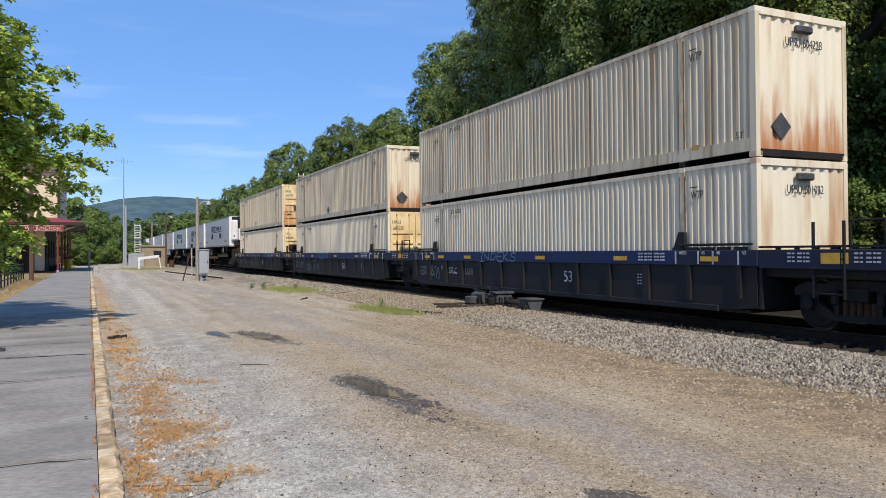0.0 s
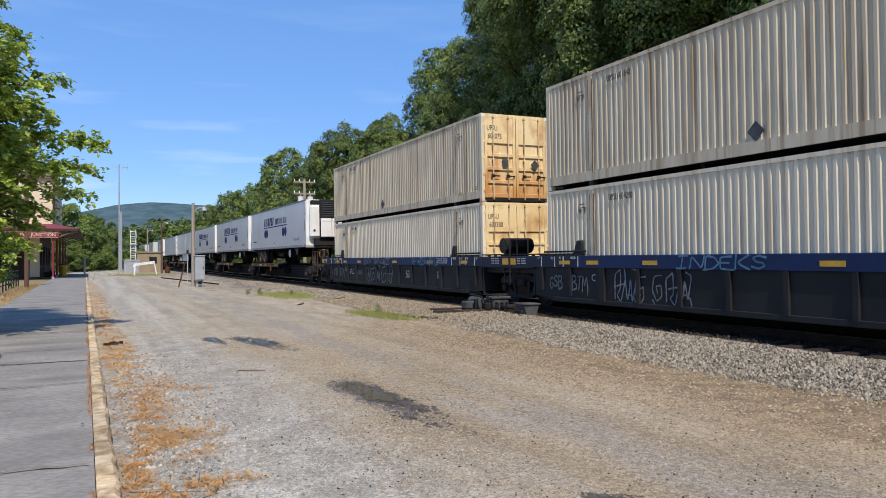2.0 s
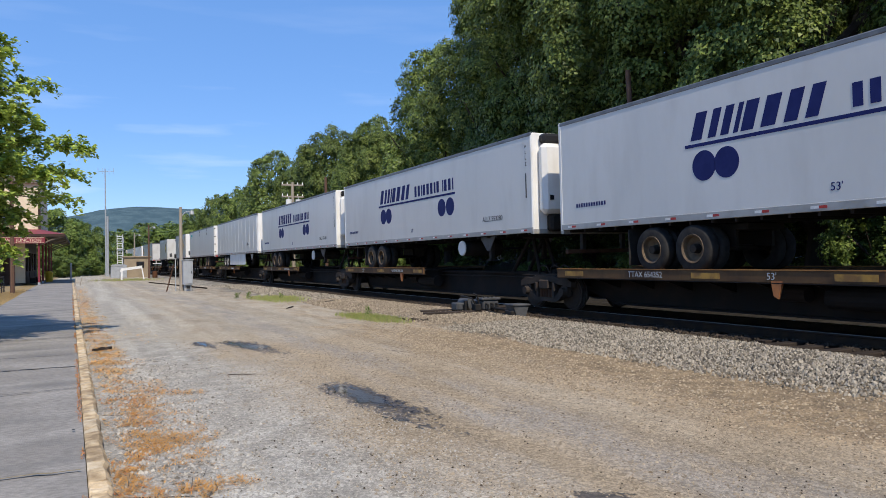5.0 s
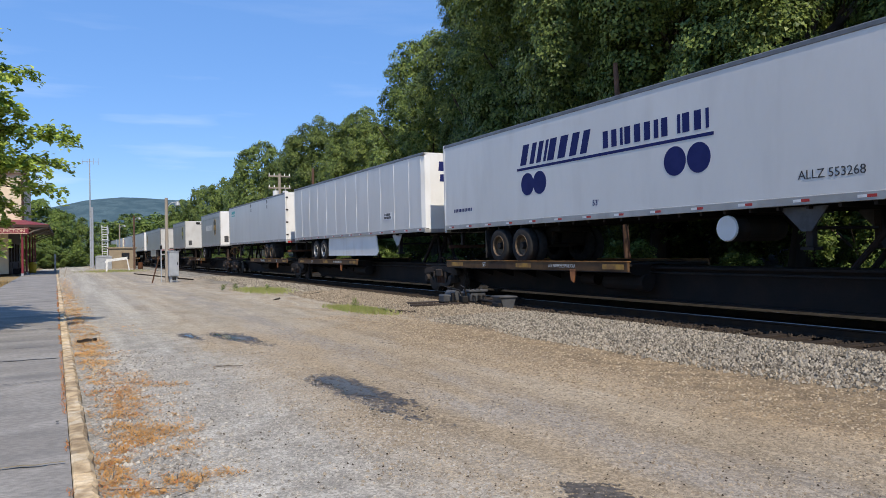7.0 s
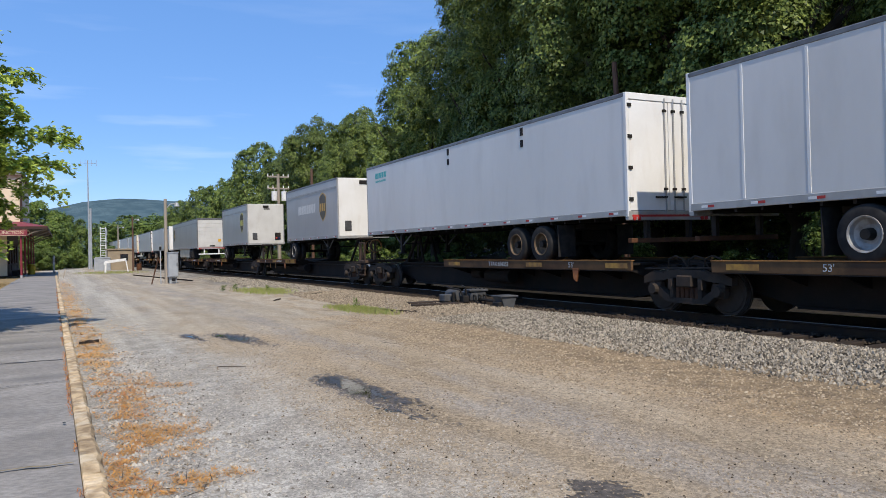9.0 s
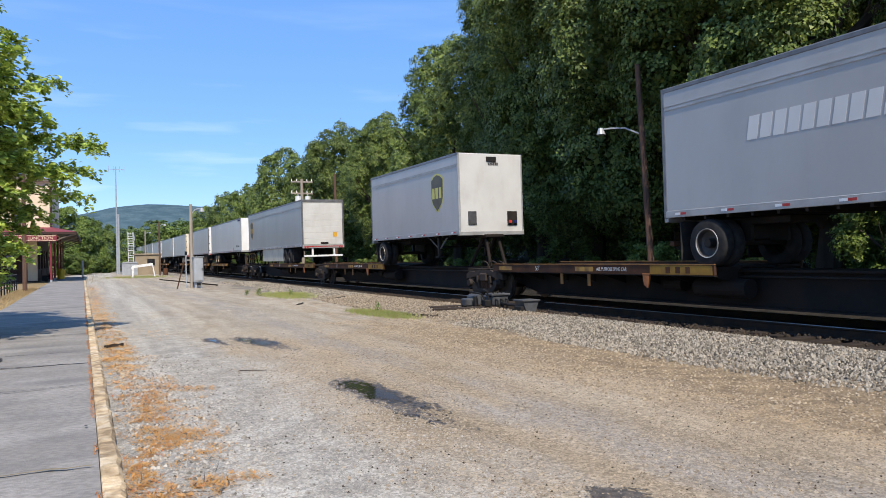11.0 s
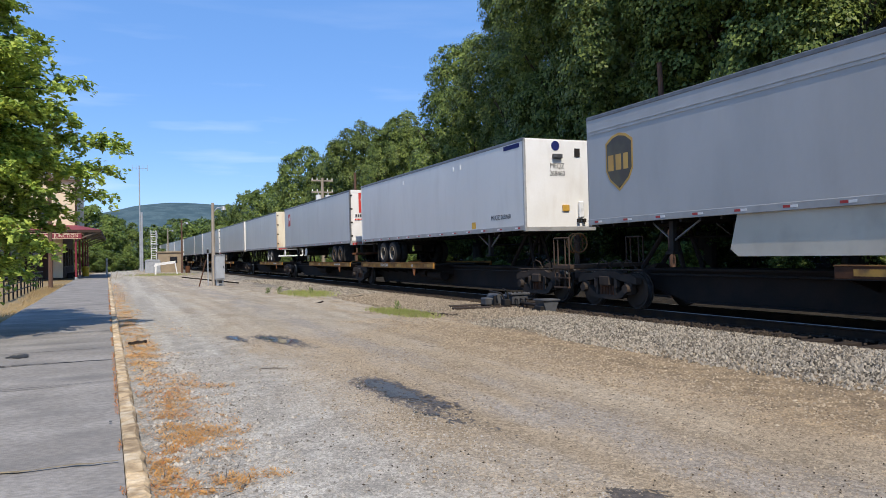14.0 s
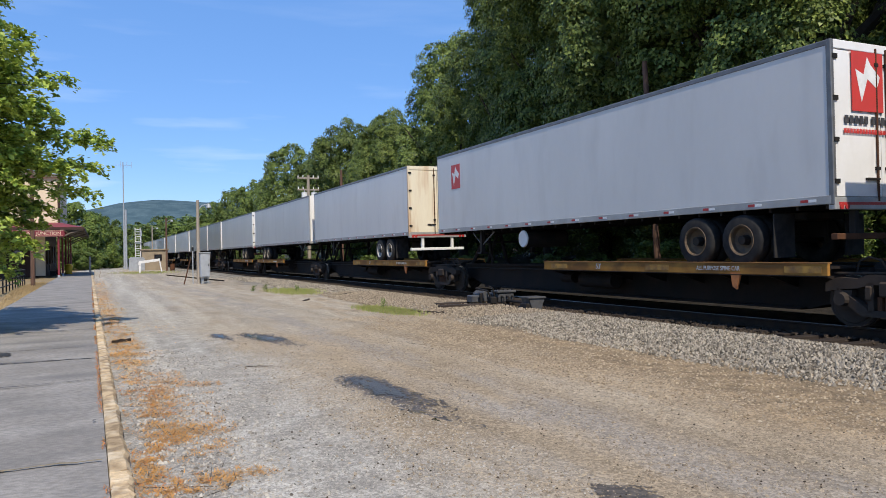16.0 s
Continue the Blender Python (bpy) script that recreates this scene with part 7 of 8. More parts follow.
def spine_car(u0, u1, plat, hitch, number, rusty=False, word="", kind="53'"):
    """One unit of an articulated spine car: u0, u1 its truck middles; plat: wheel platform from, to (from u0)."""
    L = u1 - u0
    r = thing("spine_car", "rusty brown spine car unit with a trailer platform" if rusty else "dirty black spine car unit with a yellow-striped platform", "spine car", "spine cars")
    beam = ((0.5, 0.62), (0.5, 1.0), (L - 0.5, 1.0), (L - 0.5, 0.62), (L - 2.2, 0.20), (2.2, 0.20))
    part("spine_beam", prism(beam, "x", -0.36, 0.36), M_SPINE, r, "deep box girder")
    for sx in (-1, 1):
        lo, hi = sorted((sx * 0.50, sx * 0.36))
        part("flange", B(lo, hi, 2.2, L - 2.2, 0.20, 0.24), M_SPINE, r)
        part("flange", B(lo, hi, 0.8, L - 0.8, 0.95, 1.0), M_SPINE, r)
    part("joint", C((0, 0.3, 0.80), (0, 0.9, 0.80), 0.25, 0.34, 12), M_SPINE, r)
    part("joint", C((0, L - 0.9, 0.80), (0, L - 0.3, 0.80), 0.34, 0.25, 12), M_SPINE, r)
    edge = M_RUSTY if rusty else M_DECK if u0 > 219 else M_DECKBR
    a, b = plat
    X = 1.32
    for sx in (-1, 1):
        lo, hi = sorted((sx * X, sx * (X - 0.07)))
        e = part("platform_edge", B(lo, hi, a, b, 0.90, 1.12, 0.008), edge, r, "platform edge channel")
        lo4, hi4 = sorted((sx * (X + 0.012), sx * (X - 0.10)))
        part("top_flange", B(lo4, hi4, a - 0.01, b + 0.01, 1.121, 1.140), M_FLANGE, e, "orange-brown rusty top flange")
        part("bottom_flange", B(lo4, hi4, a, b, 0.882, 0.899), M_SPINE, e)
        lo2, hi2 = sorted((sx * (X - 0.07), sx * 0.55))
        part("runway", B(lo2, hi2, a + 0.02, b - 0.02, 1.02, 1.07), M_SPINE, r, "tyre runway plate")
        n = max(3, int((b - a) / 1.25))
        for i in range(n + 1):
            y = a + 0.15 + (b - a - 0.3) * i / n
            lo3, hi3 = sorted((sx * (X - 0.07), sx * 0.36))
            bm = prism(((lo3, 1.015), (hi3, 1.015), (hi3, 0.62 if sx < 0 else 0.9), (lo3, 0.9 if sx < 0 else 0.62)), "y", y - 0.03, y + 0.03)
            part("cross_bearer", bm, M_SPINE, r)
    for y in ((a + 0.5,) if not rusty else ()) + (a + (b - a) * (0.42 if word else 0.48), b - 0.75):
        part("reflector", B(-X - 0.006, -X - 0.001, y - 0.38, y + 0.38, 0.95, 1.07), M_OCHRE, r)
    # orange corner bracket and rods, a brake pipe under the edge
    part("bracket", prism(((a + 1.9, 0.93), (a + 2.15, 0.93), (a + 2.1, 0.66), (a + 2.0, 0.60)), "x", -X - 0.01, -X + 0.04), M_ORANGE, r)
    part("brake_pipe", tube([(-0.52, 1.0, 0.86), (-0.52, L - 1.0, 0.86)], 0.025), M_STEELDK, r)
    part("air_tank", C((-0.7, L * 0.5 - 1.1, 0.62), (-0.7, L * 0.5 + 0.3, 0.62), 0.2, seg=14), M_SPINE, r)
    part("brake_cylinder", C((-0.62, L * 0.5 + 0.8, 0.66), (-0.62, L * 0.5 + 1.35, 0.66), 0.15, seg=12), M_SPINE, r)
    lettering(kind, 0.19, M_STENCIL, r, SIDE(-X - 0.004, a + (b - a) * (0.24 if word else 0.72), 1.01))
    if word:
        lettering(word, 0.19, M_STENCIL, r, SIDE(-X - 0.004, a + (b - a) * 0.62, 1.01))
    else:
        lettering("ALL PURPOSE SPINE CAR", 0.13, M_STENCIL, r, SIDE(-X - 0.004, a + (b - a) * (0.36 if rusty else 0.28), 1.01), squeeze=0.8)
    if rusty:
        p = part("end_panel", B(-X - 0.005, -X - 0.001, a + 0.05, a + 1.9, 0.91, 1.11), M_PANEL, r, "worn yellow end panel")
        text_bars(p, M_RUSTY, SIDE(-X - 0.008, a + 0.95, 1.01), [0.3, 0.3, 0.28], 0.14, gap=0.55)
        for y, z0 in ((a + 4.2, 0.58), (a + 5.4, 0.60)):
            part("hanger_strap", B(-X + 0.02, -X + 0.035, y - 0.06, y + 0.06, z0, 0.88), M_FLANGE, r, "rust-brown hanger strap")
    # hitch stand
    for h in hitch:
        part("hitch_head", B(-0.36, 0.36, h - 0.35, h + 0.35, 2.02, 2.14, 0.03), M_SPINE, r)
        for sx in (-0.3, 0.3):
            part("hitch_leg", C((sx, h - 0.5, 1.0), (sx * 0.8, h - 0.1, 2.03), 0.06, seg=8), M_SPINE, r)
            part("hitch_strut", C((sx, h + 1.0, 1.0), (sx * 0.8, h + 0.1, 2.03), 0.06, seg=8), M_SPINE, r)
    return on_train(r, u0)


def ring(c, big, small):
    """A closed round hoop facing along y."""
    bm = bmesh.new()
    rows = []
    for i in range(20):
        a = 2 * math.pi * i / 20
        rows.append([bm.verts.new((c[0] + (big + small * math.cos(b)) * math.cos(a), c[1] + small * math.sin(b), c[2] + (big + small * math.cos(b)) * math.sin(a))) for b in (0, 1.05, 2.09, 3.14, 4.19, 5.24)])
    for i in range(20):
        for j in range(6):
            bm.faces.new((rows[i][j], rows[i][(j + 1) % 6], rows[(i + 1) % 20][(j + 1) % 6], rows[(i + 1) % 20][j]))
    bmesh.ops.recalc_face_normals(bm, faces=bm.faces)
    return bm


def end_gear(u, sgn):
    """Ladders, brake wheel and coupler at the end of a spine car set."""
    r = thing("car_end_gear", "grimy brown end platform with grab rails and coupler", "coupler gear", "car ends")
    part("coupler", B(-0.13, 0.13, min(0, sgn * 1.75), max(0, sgn * 1.75), 0.62, 0.90, 0.04), M_GEAR, r)
    part("end_sill", B(-1.3, 1.3, min(sgn * 0.2, sgn * 0.9), max(sgn * 0.2, sgn * 0.9), 0.98, 1.10, 0.015), M_GEAR, r)
    for sx in (-1.28, 1.28):
        y = sgn * 0.55
        part("grab_rail", tube([(sx, y - 0.28, 1.1), (sx, y - 0.28, 1.85), (sx, y + 0.28, 1.85), (sx, y + 0.28, 1.1)], 0.022), M_GEAR, r)
        for z in (0.45, 0.72):
            part("step", B(sx - 0.05, sx + 0.05, y - 0.25, y + 0.25, z, z + 0.04), M_GEAR, r)
        for k in (-0.25, 0.25):
            part("step_hanger", C((sx, y + k, 0.45), (sx, y + k, 1.0), 0.018, seg=6), M_GEAR, r)
    wheel = part("brake_wheel", ring((-0.75, sgn * 0.75, 1.7), 0.27, 0.024), M_FLANGE, r, "orange-painted brake wheel")
    for k in range(3):
        a = math.pi * k / 3
        part("spoke", C((-0.75 - 0.27 * math.cos(a), sgn * 0.75, 1.7 - 0.27 * math.sin(a)), (-0.75 + 0.27 * math.cos(a), sgn * 0.75, 1.7 + 0.27 * math.sin(a)), 0.014, seg=6), M_GEAR, wheel)
    part("brake_stand", C((-0.75, sgn * 0.7, 1.0), (-0.75, sgn * 0.7, 1.95), 0.05, seg=8), M_GEAR, r)
    part("air_hose", tube([(-0.35, sgn * 0.9, 0.7), (-0.4, sgn * 1.3, 0.35), (-0.3, sgn * 1.7, 0.45)], 0.025), M_BLACKM, r)
    return on_train(r, u)


def road_wheel(parent, sx, y, z, rim, dark=False):
    """Dual trailer wheels on one side."""
    for k, x in enumerate((1.16, 0.84)):
        prof = ((0.30, -0.13), (0.44, -0.14), (0.49, -0.11), (0.50, -0.06), (0.50, 0.06), (0.49, 0.11), (0.44, 0.14), (0.30, 0.13))
        bm = bmesh.new()
        seg = 26
        rows = []
        for i in range(seg):
            a = 2 * math.pi * i / seg
            rows.append([bm.verts.new((sx * x + w, y + q * math.cos(a), z + q * math.sin(a))) for q, w in prof])
        for i in range(seg):
            rr, qq = rows[i], rows[(i + 1) % seg]
            for j in range(len(prof) - 1):
                bm.faces.new((rr[j], rr[j + 1], qq[j + 1], qq[j]))
        bmesh.ops.recalc_face_normals(bm, faces=bm.faces)
        t = part("tyre", bm, M_TYRE, parent, smooth=True)
        if k == 0:
            part("rim", ring_disc(sx, x, y, z), M_DISH if dark else rim, t, "dark dished steel rim" if dark else "pale dished steel rim")
            part("rim_lip", lip_ring(sx, x, y, z), rim, t, "worn pale rim lip")
            part("hub", C((sx * (x - 0.06), y, z), (sx * (x + 0.12), y, z), 0.11, 0.09, 14), M_STEELDK, t)


def lip_ring(sx, x, y, z):
    bm = bmesh.new()
    seg = 26
    rows = []
    for i in range(seg):
        a = 2 * math.pi * i / seg
        rows.append([bm.verts.new((sx * (x + w), y + q * math.cos(a), z + q * math.sin(a))) for q, w in ((0.308, 0.128), (0.304, 0.144), (0.290, 0.141), (0.284, 0.120))])
    for i in range(seg):
        rr, qq = rows[i], rows[(i + 1) % seg]
        for j in range(3):
            bm.faces.new((rr[j], rr[j + 1], qq[j + 1], qq[j]))
    bmesh.ops.recalc_face_normals(bm, faces=bm.faces)
    return bm


def ring_disc(sx, x, y, z):
    bm = bmesh.new()
    seg = 26
    prof = ((0.305, 0.135), (0.275, 0.125), (0.255, 0.02), (0.16, -0.03), (0.10, -0.03))
    rows = []
    for i in range(seg):
        a = 2 * math.pi * i / seg
        rows.append([bm.verts.new((sx * (x + w), y + q * math.cos(a), z + q * math.sin(a))) for q, w in prof])
    for i in range(seg):
        rr, qq = rows[i], rows[(i + 1) % seg]
        for j in range(len(prof) - 1):
            bm.faces.new((rr[j], rr[j + 1], qq[j + 1], qq[j]))
    bmesh.ops.recalc_face_normals(bm, faces=bm.faces)
    return bm


def trailer(u, L, nose_first, label, body=None, endm=None, front="plain", rear="doors", ribs=0, skirt=False, axles=2, axle_at=3.6, rim=None, reefer=False, tank=False, top_band=False, round_nose=False, bumper_white=False, legs=True):
    """A highway trailer riding piggyback. Built nose first at y = 0; a trailer that rides rear first is mirrored along y."""
    body, endm, rim = body or M_TRAILER, endm or M_TRAILEND, rim or M_RIMMID
    r = thing("semi_trailer", label, "trailer", "piggyback trailers")
    Y = (lambda y: y) if nose_first else (lambda y: L - y)

    def YB(x0, x1, y0, y1, z0, z1, bev=0.0, bm=None):
        a, b = sorted((Y(y0), Y(y1)))
        return B(x0, x1, a, b, z0, z1, bev, bm)

    zb, zt, W = 2.15, 4.99, 1.30
    f0 = 0.06
    for sx in (-1, 1):
        lo, hi = sorted((sx * W, sx * (W - 0.05)))
        s = part("side_wall", YB(lo, hi, f0 + (0.25 if round_nose else 0.05), L - 0.08, zb + 0.14, zt - 0.10), body, r, "smooth side wall")
        if ribs:
            for i in range(1, ribs):
                y = L * i / ribs
                lo2, hi2 = sorted((sx * (W + 0.008), sx * (W - 0.01)))
                part("wall_seam", YB(lo2, hi2, y - 0.03, y + 0.03, zb + 0.16, zt - 0.12, 0.004), M_TRAILEND, s)
        lo2, hi2 = sorted((sx * (W + 0.012), sx * (W - 0.06)))
        b_ = part("bottom_rail", YB(lo2, hi2, f0, L - 0.05, zb, zb + 0.15, 0.008), M_ALU, r, "riveted aluminium bottom rail")
        part("top_rail", YB(lo2, hi2, f0, L - 0.05, zt - 0.11, zt, 0.02), M_FRAME, r)
        if top_band:
            lo3, hi3 = sorted((sx * (W + 0.014), sx * (W - 0.01)))
            part("rub_strip", YB(lo3, hi3, 0.1, L - 0.1, zt - 0.50, zt - 0.45), M_ALU, r)
            part("rub_strip", YB(lo3, hi3, 0.1, L - 0.1, zt - 0.42, zt - 0.40), M_ALU, r)
        if sx < 0:
            n = int(L / 1.15)
            for i in range(n):
                y = 0.5 + i * (L - 1.0) / max(1, n - 1)
                part("reflective_tape", YB(-W - 0.016, -W - 0.0125, y - 0.16, y, zb + 0.05, zb + 0.10), M_REDTAPE, b_)
                part("reflective_tape", YB(-W - 0.016, -W - 0.0125, y + 0.002, y + 0.16, zb + 0.05, zb + 0.10), M_WHITE, b_)
    part("roof", YB(-W + 0.05, W - 0.05, f0 + 0.03, L - 0.06, zt - 0.05, zt - 0.01), body, r)
    part("floor", YB(-W + 0.06, W - 0.06, f0 + 0.03, L - 0.06, zb + 0.02, zb + 0.12), M_STEELDK, r)
    me = None
    for i in range(int(L / 0.6)):
        if me is None:
            ob = part("cross_member", B(-W + 0.08, W - 0.08, -0.03, 0.03, zb - 0.07, zb + 0.02), M_STEELDK, r)
            me = ob.data
        else:
            ob = new("cross_member", me)
            ob.parent = r
        ob.location = (0, Y(0.4 + i * 0.6), 0)
    # nose
    if round_nose:
        k = 0.26
        poly = [(-W, f0 + k), (-W + k * 0.29, f0 + k * 0.29), (-W + k, f0), (W - k, f0), (W - k * 0.29, f0 + k * 0.29), (W, f0 + k)]
        part("nose_wall", prism([(x, Y(y)) for x, y in poly], "z", zb + 0.10, zt - 0.02), endm, r, "smooth nose with rounded corners")
    else:
        part("nose_wall", YB(-W + 0.02, W - 0.02, f0, f0 + 0.06, zb + 0.02, zt - 0.02, 0.02), endm, r, "flat nose wall")
        for sx in (-1, 1):
            lo, hi = sorted((sx * (W + 0.004), sx * (W - 0.09)))
            part("nose_corner", YB(lo, hi, f0 - 0.012, f0 + 0.10, zb + 0.02, zt - 0.02, 0.03), M_ALU if not reefer else endm, r)
    part("nose_sill", YB(-W, W, f0 - 0.02, f0 + 0.12, zb - 0.04, zb + 0.10, 0.01), M_ALU, r)
    if front == "vents":
        part("vent", YB(-0.18, 0.22, f0 - 0.03, f0 - 0.001, zt - 0.30, zt - 0.12, 0.01), M_STEELDK, r)
        part("document_box", YB(-0.95, -0.62, f0 - 0.03, f0 - 0.001, zb + 0.32, zb + 0.80, 0.015), M_GREYBOX, r)
        part("connector_panel", YB(0.62, 1.02, f0 - 0.04, f0 - 0.001, zb + 0.30, zb + 0.80, 0.015), M_STEELDK, r)
        part("gladhand", YB(0.66, 0.76, f0 - 0.10, f0 - 0.04, zb + 0.38, zb + 0.48), M_RED, r)
        part("gladhand", YB(0.86, 0.96, f0 - 0.10, f0 - 0.04, zb + 0.38, zb + 0.48), M_NAVY, r)
    elif front == "boxes":
        part("vent", YB(-0.28, 0.05, f0 - 0.12, f0 - 0.001, zt - 0.62, zt - 0.48, 0.02), M_GREYBOX, r)
        part("vent", YB(0.55, 0.75, f0 - 0.02, f0 - 0.001, zt - 0.55, zt - 0.28), M_STEELDK, r)
        part("document_box", YB(0.05, 0.30, f0 - 0.05, f0 - 0.001, zb + 0.58, zb + 0.78, 0.01), M_SHIELDO, r)
        part("cylinder_box", YB(0.62, 0.80, f0 - 0.16, f0 - 0.001, zb + 0.35, zb + 0.90, 0.05), M_WHITE, r)
        part("gladhand", YB(0.58, 0.68, f0 - 0.10, f0 - 0.02, zb + 0.22, zb + 0.34), M_STEELDK, r)
        part("gladhand", YB(0.78, 0.88, f0 - 0.10, f0 - 0.02, zb + 0.22, zb + 0.34), M_STEELDK, r)
        part("roundel", C((-0.15, Y(f0 - 0.012), zt - 0.22), (-0.15, Y(f0 - 0.002), zt - 0.22), 0.15, seg=20), M_NAVY, r)
    if reefer:
        part("reefer_shell", YB(-1.12, 0.92, -0.30, f0, zb + 0.52, zt - 0.34, 0.12), M_TRAILEND, r, "white refrigeration unit shell")
        part("reefer_cap", YB(-1.06, 0.90, -0.22, f0, zt - 0.335, zt - 0.06, 0.07), M_GRILLE, r, "black top of the refrigeration unit")
        g = part("grille", YB(-0.58, 0.90, -0.40, -0.29, zb + 0.50, zt - 0.04, 0.04), M_GRILLE, r, "black louvred grille and surround")
        for i in range(9):
            z = zt - 1.10 + i * 0.105
            part("louvre", YB(-0.46, 0.78, -0.44, -0.401, z, z + 0.04, 0.006), M_GREYBOX, g)
        part("grille_bar", YB(0.145, 0.175, -0.452, -0.441, zt - 1.12, zt - 0.18), M_GRILLE, g)
        for x0, x1 in ((-0.52, 0.155), (0.17, 0.84)):
            d = part("service_door", YB(x0, x1, -0.46, -0.38, zb + 0.56, zt - 1.16, 0.04), M_TRAILEND, r)
            part("door_crease", YB(x0 + 0.08, x1 - 0.08, -0.466, -0.46, zt - 1.34, zt - 1.32), M_ALU, d)
        for x in (-0.88, 0.36):
            part("latch", YB(x - 0.06, x + 0.06, -0.48 if x > 0 else -0.32, -0.44 if x > 0 else -0.28, zb + 0.90, zb + 1.03), M_BLACKM, r)
        part("reefer_base", YB(-0.86, 0.84, -0.24, f0, zb + 0.02, zb + 0.53, 0.07), M_STEELDK, r, "black lower housing of the refrigeration unit")
        part("air_line", tube([(0.84, Y(-0.15), zb + 0.5), (0.97, Y(-0.2), zb + 0.38), (0.93, Y(-0.16), zb + 0.2), (0.82, Y(-0.22), zb + 0.06)], 0.03), M_BLACKM, r)
    # rear
    zr0 = zb - 0.02
    for sx in (-1, 1):
        lo, hi = sorted((sx * (W + 0.010), sx * (W - 0.07)))
        part("rear_post", YB(lo, hi, L - 0.10, L + 0.004, zr0, zt, 0.012), M_FRAME if rear == "rollup" or (rear == "old" and endm is M_TRAILEND) else endm, r)
    part("rear_header", YB(-W + 0.07, W - 0.07, L - 0.10, L, zt - 0.16, zt, 0.012), endm if rear != "rollup" else M_FRAME, r)
    part("rear_sill", YB(-W, W, L - 0.12, L + 0.01, zb - 0.10, zb + 0.12, 0.012), M_ALU, r)
    if rear == "rollup":
        bm = None
        for i in range(7):
            z = zb + 0.13 + i * 0.365
            part("door_panel", YB(-W + 0.08, W - 0.08, L - 0.07, L - 0.03, z, z + 0.36, 0.01), M_ROLL, r)
        part("warning_label", YB(0.62, 0.88, L - 0.032, L - 0.024, zb + 0.58, zb + 0.85), M_YELLOW, r)
        part("latch", YB(-0.18, 0.30, L - 0.03, L + 0.02, zb + 0.14, zb + 0.26, 0.01), M_STEELDK, r)
    else:
        for x0, x1 in ((-W + 0.08, -0.008), (0.008, W - 0.08)):
            d = part("door", YB(x0, x1, L - 0.06, L - 0.015, zb + 0.13, zt - 0.17, 0.008), endm, r, "white swing door")
            for xx in ((x1 - 0.13,) if x0 < -0.5 else (x0 + 0.13, x0 + 0.42)):
                part("lock_rod", C((xx, Y(L + 0.01), zb + 0.05), (xx, Y(L + 0.01), zt - 0.08), 0.02, seg=8), M_ALU if rear == "doors" else M_RUSTY, d)
                for z in (zb + 0.6, zt - 0.4):
                    part("rod_bracket", YB(xx - 0.05, xx + 0.05, L - 0.02, L + 0.03, z, z + 0.06), M_STEELDK, d)
            part("handle", YB(min(x1, 0.3) - 0.45 if x0 < -0.5 else 0.12, min(x1, 0.3) - 0.1 if x0 < -0.5 else 0.5, L - 0.01, L + 0.03, zb + 0.42, zb + 0.46), M_STEELDK, d)
            hx = x0 if x0 < -0.5 else x1
            for i in range(4):
                z = zb + 0.35 + i * 0.72
                part("hinge", YB(hx - 0.06, hx + 0.07, L - 0.03, L + 0.015, z, z + 0.08), M_STEELDK, d)
    part("rear_tape", YB(-W + 0.1, W - 0.1, L + 0.0105, L + 0.0145, zb - 0.02, zb + 0.03), M_REDTAPE, r)
    for sx in (-1, 1):
        for k in range(2):
            part("tail_lamp", C((sx * (1.0 + 0.14 * k), Y(L), zb - 0.05), (sx * (1.0 + 0.14 * k), Y(L + 0.03), zb - 0.05), 0.05, seg=10), M_REDTAPE, r)
        lo, hi = sorted((sx * 0.62, sx * 0.72))
        part("bumper_strut", YB(lo, hi, L - 0.16, L - 0.04, zb - 0.52, zb - 0.1), M_WHITE if bumper_white else M_STEELDK, r)
    part("bumper", YB(-1.2, 1.2, L - 0.16, L - 0.03, zb - 0.62, zb - 0.51, 0.01), M_WHITE if bumper_white else M_RUSTY, r, "rear underride bumper")
    # running gear
    zc = 1.57
    bog = part("slider_frame", YB(-0.55, 0.55, L - axle_at - 1.4, L - axle_at + 1.5 if axles > 1 else L - axle_at + 0.8, zb - 0.22, zb - 0.07, 0.02), M_STEELDK, r)
    for i in range(axles):
        y = L - axle_at + (i - (axles - 1) / 2) * 1.22
        part("axle", C((-1.2, Y(y), zc), (1.2, Y(y), zc), 0.065, seg=10), M_STEELDK, bog)
        for sx in (-1, 1):
            road_wheel(r, sx, Y(y), zc, rim, body is M_TRAILGR)
            lo, hi = sorted((sx * 0.50, sx * 0.58))
            part("spring_hanger", YB(lo, hi, y - 0.5, y + 0.5, zc + 0.02, zb - 0.2), M_STEELDK, bog)
    for sx in (-1, 1):
        lo, hi = sorted((sx * 0.72, sx * 1.28))
        part("mud_flap", YB(lo, hi, L - axle_at + 0.62 * axles + 0.12, L - axle_at + 0.62 * axles + 0.14, zc - 0.35, zb - 0.1), M_TYRE, r)
